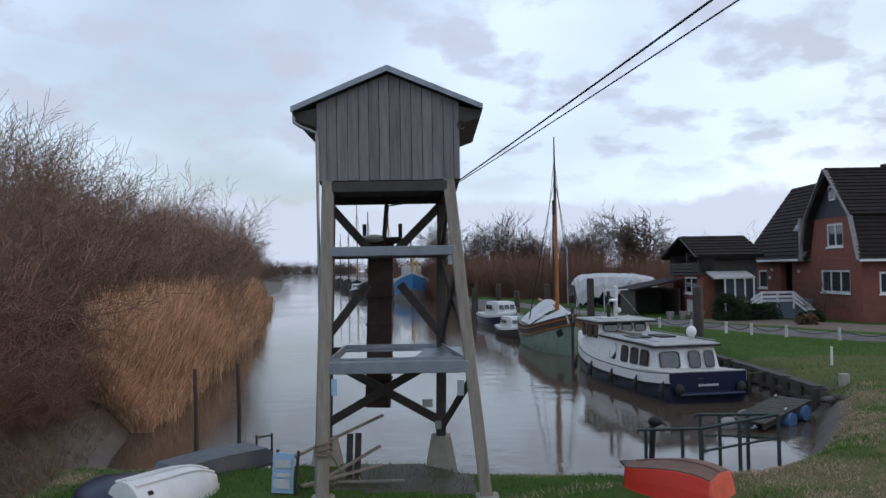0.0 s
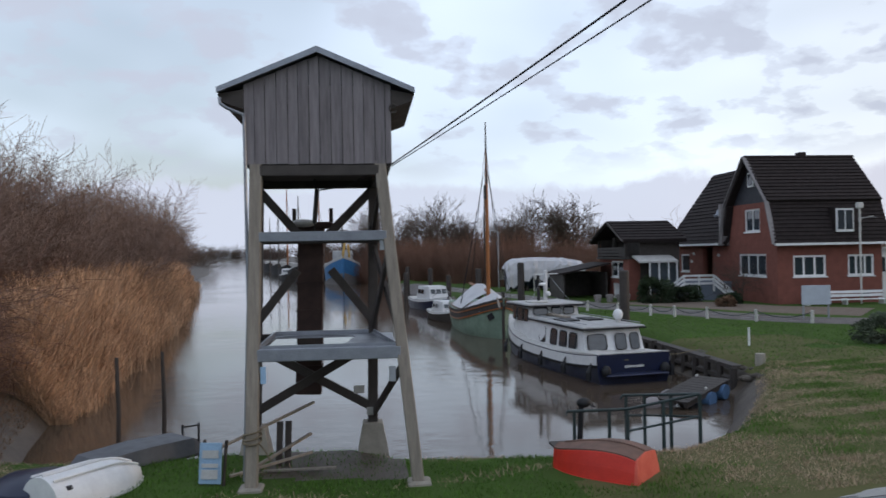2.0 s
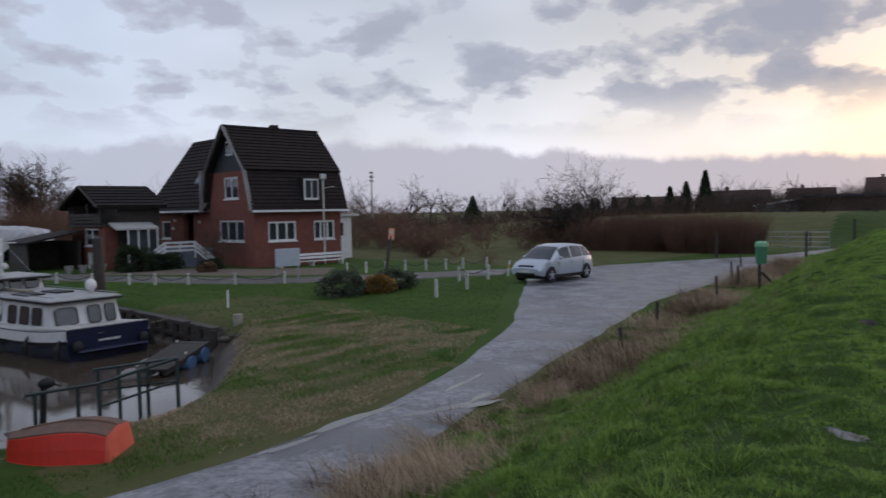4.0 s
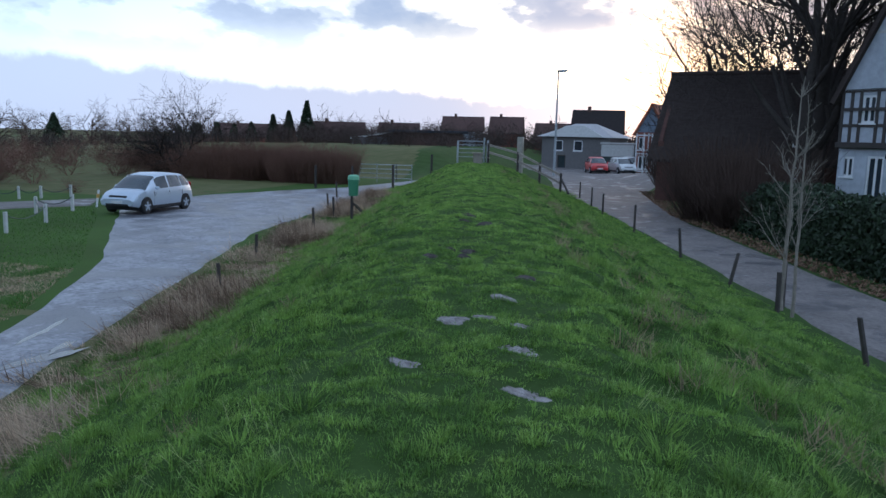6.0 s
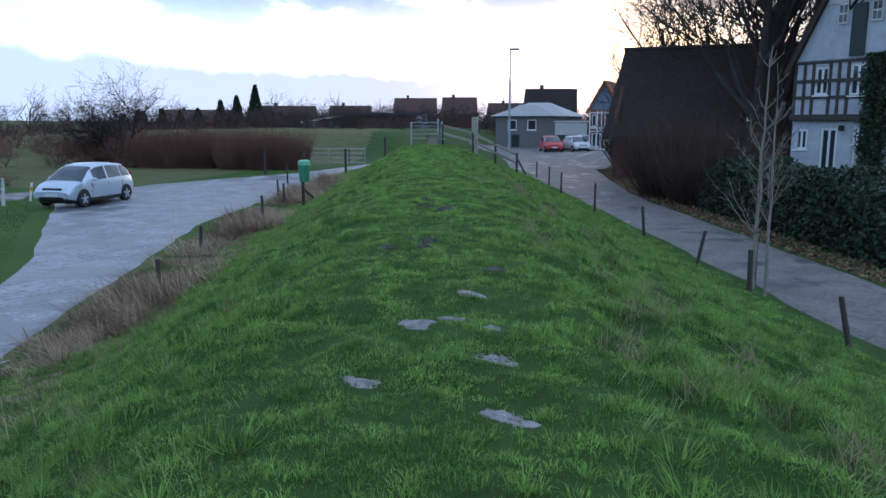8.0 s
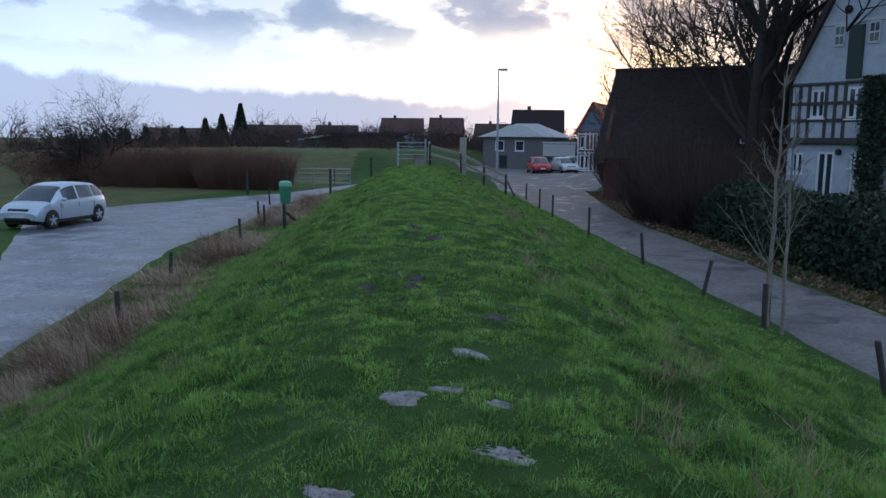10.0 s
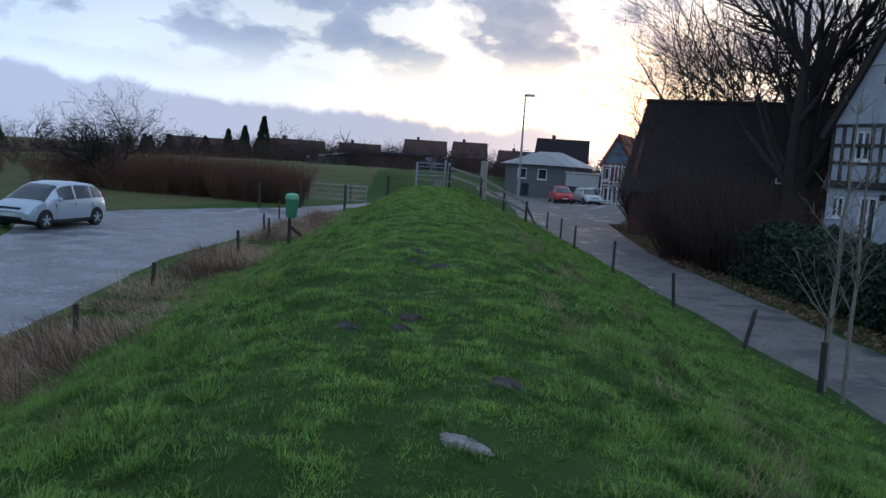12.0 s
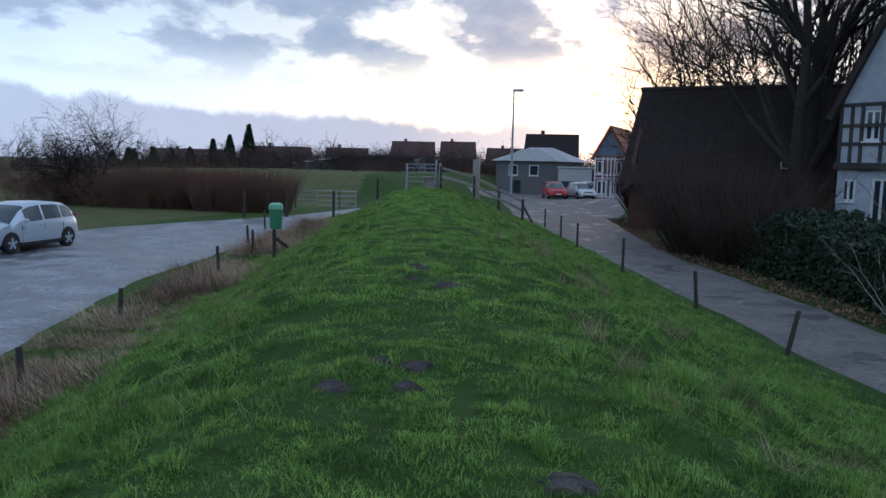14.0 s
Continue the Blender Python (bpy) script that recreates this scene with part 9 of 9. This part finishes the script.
def blades(name, label, x, y, h, width, material, seed, category="grass", lean=0.6, fine=False, fan=None):
    """Grass blades, each of two bent pieces."""
    r = np.random.RandomState(seed)
    n = len(x)
    z0 = height(x, y) - 0.01
    a = r.uniform(0, 6.28, n)
    b = r.uniform(0, 6.28, n) if fan is None else fan
    s = np.stack([np.cos(a), np.sin(a), 0 * a], -1) * (width * r.uniform(0.6, 1.3, n))[:, None]
    ln = lean * r.rand(n) ** 0.7
    dx, dy = np.cos(b) * ln, np.sin(b) * ln
    p = np.stack([x, y, z0], -1)
    m = p + np.stack([dx * h * 0.35, dy * h * 0.35, h * 0.6], -1)
    e = p + np.stack([dx * h * 1.1, dy * h * 1.1, h * np.maximum(1 - 0.42 * ln, 0.12)], -1)
    if not fine:
        v = np.stack([p - s * 1.2, p + s * 1.2, e], 1).reshape(-1, 3)
        tagged(new(name, fast_mesh(name, v, np.arange(3 * n).reshape(n, 3), material)), label, category, kind="stuff")
        return
    v = np.stack([p - s, p + s, m + s * 0.7, m - s * 0.7, e], 1).reshape(-1, 3)
    i = np.arange(n)[:, None] * 5
    f = np.concatenate([i + np.array([[0, 1, 2]]), i + np.array([[0, 2, 3]]), i + np.array([[3, 2, 4]])])
    tagged(new(name, fast_mesh(name, v, f, material)), label, category, kind="stuff")


def in_dike(s, d):
    return O[0] + s * U[0] + d * N[0], O[1] + s * U[1] + d * N[1]


HILLS = np.array([p[:3] for p in SPOTS])


def grass():
    r = np.random.RandomState(42)
    def tuft(x, y, f, seed):
        return waves(x, y, f, seed)
    # short sward between the tufts
    def clear(x, y):
        keep = np.ones(len(x), bool)
        for hx, hy, hr in HILLS:
            keep &= np.hypot((x - hx) * 1.5, y - hy) > hr * (0.5 + 0.5 * r.rand(len(x)))
        return keep
    for lo, hi, n, hh, ww, sd in ((-9, 2.2, 110000, 0.05, 0.0055, 4), (2.2, 11, 260000, 0.032, 0.0028, 1), (11, 24, 190000, 0.042, 0.0055, 2), (24, 47, 110000, 0.06, 0.010, 3)):
        s, d = lo + (hi - lo) * r.rand(n), -5.8 + 10.8 * r.rand(n)
        x, y = in_dike(s, d)
        k = np.clip(1.0 + 1.3 * tuft(x, y, 4.5, 21) + 1.2 * tuft(x, y, 11.0, 22), 0.5, 2.6)
        keep = clear(x, y)
        x, y, k = x[keep], y[keep], k[keep]
        blades("dike_sward", "short green grass on the dike", x, y, hh * k * r.uniform(0.6, 1.3, len(x)), ww, M["blade"], sd, lean=0.9, fine=False)
    # tufts whose blades fan outwards, fuller and longer on the slopes than on the trodden crest
    for lo, hi, c, m, rad, ww, sd, fine in ((2.2, 10, 6200, 34, 0.065, 0.0028, 5, True), (10, 24, 7000, 18, 0.085, 0.0055, 55, False), (24, 47, 5000, 11, 0.15, 0.011, 56, False)):
        s, d = lo + (hi - lo) * r.rand(c), -5.6 + 10.4 * r.rand(c)
        cx_, cy_ = in_dike(s, d)
        slope = sstep(0.6, 1.9, np.abs(d - 0.1))
        lush = np.clip(0.75 + 1.5 * tuft(cx_, cy_, 3.2, 51) + 1.2 * tuft(cx_, cy_, 8.0, 52), 0.15, 2.2) * (0.45 + 0.75 * slope)
        ang, q = r.uniform(0, 6.28, c * m), np.sqrt(r.rand(c * m))
        size = np.repeat(rad * (0.6 + 0.5 * lush), m)
        x, y = np.repeat(cx_, m) + q * size * np.cos(ang), np.repeat(cy_, m) + q * size * np.sin(ang)
        hgt = (0.035 + 0.062 * np.repeat(lush, m)) * r.uniform(0.55, 1.2, c * m)
        keep = clear(x, y)
        blades("grass_tufts", "green grass tufts of uneven height on the dike", x[keep], y[keep], hgt[keep], ww, M["blade"], sd, lean=1.1, fine=fine, fan=(ang + 0.5 * r.randn(c * m))[keep])
    # fresh yellow-green tussocks and long blades combed down the slopes
    c, m = 420, 60
    s, d = 3 + 40 * r.rand(c) ** 1.4, np.where(r.rand(c) < 0.55, -1.0 - 4.2 * r.rand(c), 0.9 + 3.4 * r.rand(c))
    cx_, cy_ = in_dike(s, d)
    ang, q = r.uniform(0, 6.28, c * m), 0.09 * np.sqrt(r.rand(c * m))
    blades("grass_tussocks", "taller yellow-green grass tussocks on the dike slopes", np.repeat(cx_, m) + q * np.cos(ang), np.repeat(cy_, m) + q * np.sin(ang), 0.17 * r.uniform(0.5, 1.2, c * m) * np.repeat(r.uniform(0.6, 1.3, c), m), 0.004, M["fresh_blade"], 57, lean=0.9, fan=ang)
    c, m = 420, 12
    s, d = 2.5 + 26 * r.rand(c) ** 1.3, np.where(r.rand(c) < 0.5, -0.9 - 4.4 * r.rand(c), 0.8 + 3.6 * r.rand(c))
    cx_, cy_ = in_dike(s, d)
    down = np.where(d > 0, math.radians(104.3), math.radians(-75.7)) + 0.6 * r.randn(c)
    x, y = np.repeat(cx_, m) + 0.07 * r.randn(c * m), np.repeat(cy_, m) + 0.07 * r.randn(c * m)
    blades("combed_grass", "long pale grass blades lying down the dike slopes", x, y, r.uniform(0.10, 0.2, c * m), 0.0022, M["pale_blade"], 58, lean=1.9, fine=True, fan=np.repeat(down, m) + 0.3 * r.randn(c * m))
    c = 150
    s, d = 4 + 34 * r.rand(c) ** 1.3, np.where(r.rand(c) < 0.65, -1.3 - 1.5 * r.rand(c), 1.5 + 3 * r.rand(c))
    cx_, cy_ = in_dike(s, d)
    m = 34
    ang, q = r.uniform(0, 6.28, c * m), 0.10 * np.sqrt(r.rand(c * m))
    blades("dry_grass_tussocks", "straw-coloured dry grass tussocks on the dike", np.repeat(cx_, m) + q * np.cos(ang), np.repeat(cy_, m) + q * np.sin(ang), 0.26 * r.uniform(0.5, 1.2, c * m), 0.0035, M["dry_blade"], 6, lean=0.9)
    # dry fringe along the fence at the dike's left foot
    c, m = 2100, 32
    s = 3 + 37 * r.rand(c)
    d = np.interp(s, [4, 12, 24, 40], [4.45, 4.7, 5.15, 4.95]) + 0.36 * r.randn(c)
    cx_, cy_ = in_dike(s, d)
    big = np.clip(0.55 + 1.1 * tuft(cx_, cy_, 1.6, 31) + 0.7 * tuft(cx_, cy_, 4.0, 33) + 0.3 * r.rand(c), 0.1, 1.5)
    wind = 2.2 + 0.9 * r.randn(c)
    ang, q = r.uniform(0, 6.28, c * m), np.sqrt(r.rand(c * m)) * np.repeat(0.10 + 0.12 * big, m)
    x, y = np.repeat(cx_, m) + q * np.cos(ang), np.repeat(cy_, m) + q * np.sin(ang)
    h = 0.44 * np.repeat(big, m) * r.uniform(0.4, 1.2, c * m)
    old = np.repeat(r.rand(c) < 0.3 + 0.5 * tuft(cx_, cy_, 1.1, 34), m)
    fan = np.repeat(wind, m) + 0.6 * r.randn(c * m)
    blades("dry_fringe", "matted straw-brown dead grass along the fence", x[~old], y[~old], h[~old], 0.0055, M["matted_blade"], 7, lean=1.6, fan=fan[~old])
    blades("dead_fringe", "dead dark brown weeds along the fence", x[old], y[old], h[old] * 1.15, 0.006, M["dead_blade"], 17, lean=1.5, fan=fan[old])
    n = 70000
    s, d = 4 + 38 * r.rand(n), 4.9 + 1.7 * r.rand(n)
    x, y = in_dike(s, d)
    edge_ = np.interp(x, [5.3, 8.2, 12.8, 17.4, 20.9, 25, 29, 36], [6.1, 7.3, 8.9, 10.4, 11.6, 12.2, 12.7, 14.4])
    keep = y < edge_ - 0.1 + 0.2 * tuft(x, y, 3.0, 35)
    blades("verge_grass", "short green and brown grass beside the track", x[keep], y[keep], 0.07 * r.uniform(0.5, 1.4, keep.sum()), 0.006, M["lawn_blade"], 18)
    # dead grass and litter under the scrub on the other bank
    n = 50000
    x, y = -14 + 9.3 * r.rand(n), 8 + 12 * r.rand(n)
    keep = (river_distance(x, y) > 0.1) & (x < -4.9 + 0.6 * tuft(x, y, 2.0, 36))
    x, y = x[keep], y[keep]
    blades("dead_bank_grass", "matted dead brown grass under the scrub", x, y, 0.26 * np.clip(0.8 + tuft(x, y, 2.0, 37), 0.2, 2) * r.uniform(0.4, 1.3, len(x)), 0.007, M["dead_blade"], 19, lean=1.3)
    # river bank by the tower and the boats
    n = 200000
    x, y = -5 + 19 * r.rand(n), 7.9 + 10.5 * r.rand(n)
    rd = river_distance(x, y)
    tr = np.interp(x, [-5, 0, 4.7, 7.4, 10.7, 14.9, 18], [7.6, 8.1, 8.3, 8.7, 10.2, 12.8, 15.2])
    bare = (np.abs(x - 0.1) < 0.95) & (y > 9.9) & (y < 12.2)
    keep = (rd > 0.35) & (y > tr + 0.05) & ~(bare & (r.rand(n) < 0.75)) & (np.hypot((x - 3.62) / 0.8, (y - 9.62) / 0.55) > 1)
    x, y = x[keep], y[keep]
    k = np.clip(1.0 + 0.8 * tuft(x, y, 4.0, 23) + 0.4 * tuft(x, y, 11.0, 24), 0.2, 2.2)
    old = tuft(x, y, 1.4, 25) + 0.6 * tuft(x, y, 5.0, 26) + 0.5 * r.rand(len(x)) > 0.62 - 0.5 * sstep(3.6, 6.8, x)
    blades("bank_grass", "green rough grass on the river bank", x[~old], y[~old], 0.06 * k[~old] * r.uniform(0.6, 1.3, (~old).sum()), 0.0055, M["lawn_blade"], 8)
    blades("withered_bank_grass", "withered brown grass on the river bank", x[old], y[old], 0.07 * k[old] * r.uniform(0.6, 1.3, old.sum()), 0.006, M["matted_blade"], 9, lean=1.1)
    # lawn beyond
    n = 70000
    x, y = 10.5 + 18 * r.rand(n), 12 + 24 * r.rand(n)
    rd = river_distance(x, y)
    near = np.interp(x, [10.7, 14.9, 18.5, 22.7, 28], [10.3, 12.9, 15.9, 19.3, 24])
    far = np.interp(x, [10.5, 11.9, 15.6, 17.1, 20.7, 25.6], [38, 37, 29.1, 27, 24.5, 21.9])
    keep = (rd > 0.5) & (y > near) & (y < far)
    blades("lawn_grass", "short bright green lawn grass", x[keep], y[keep], 0.055 * r.uniform(0.5, 1.3, keep.sum()), 0.011, M["lawn_blade"], 10)


grass()
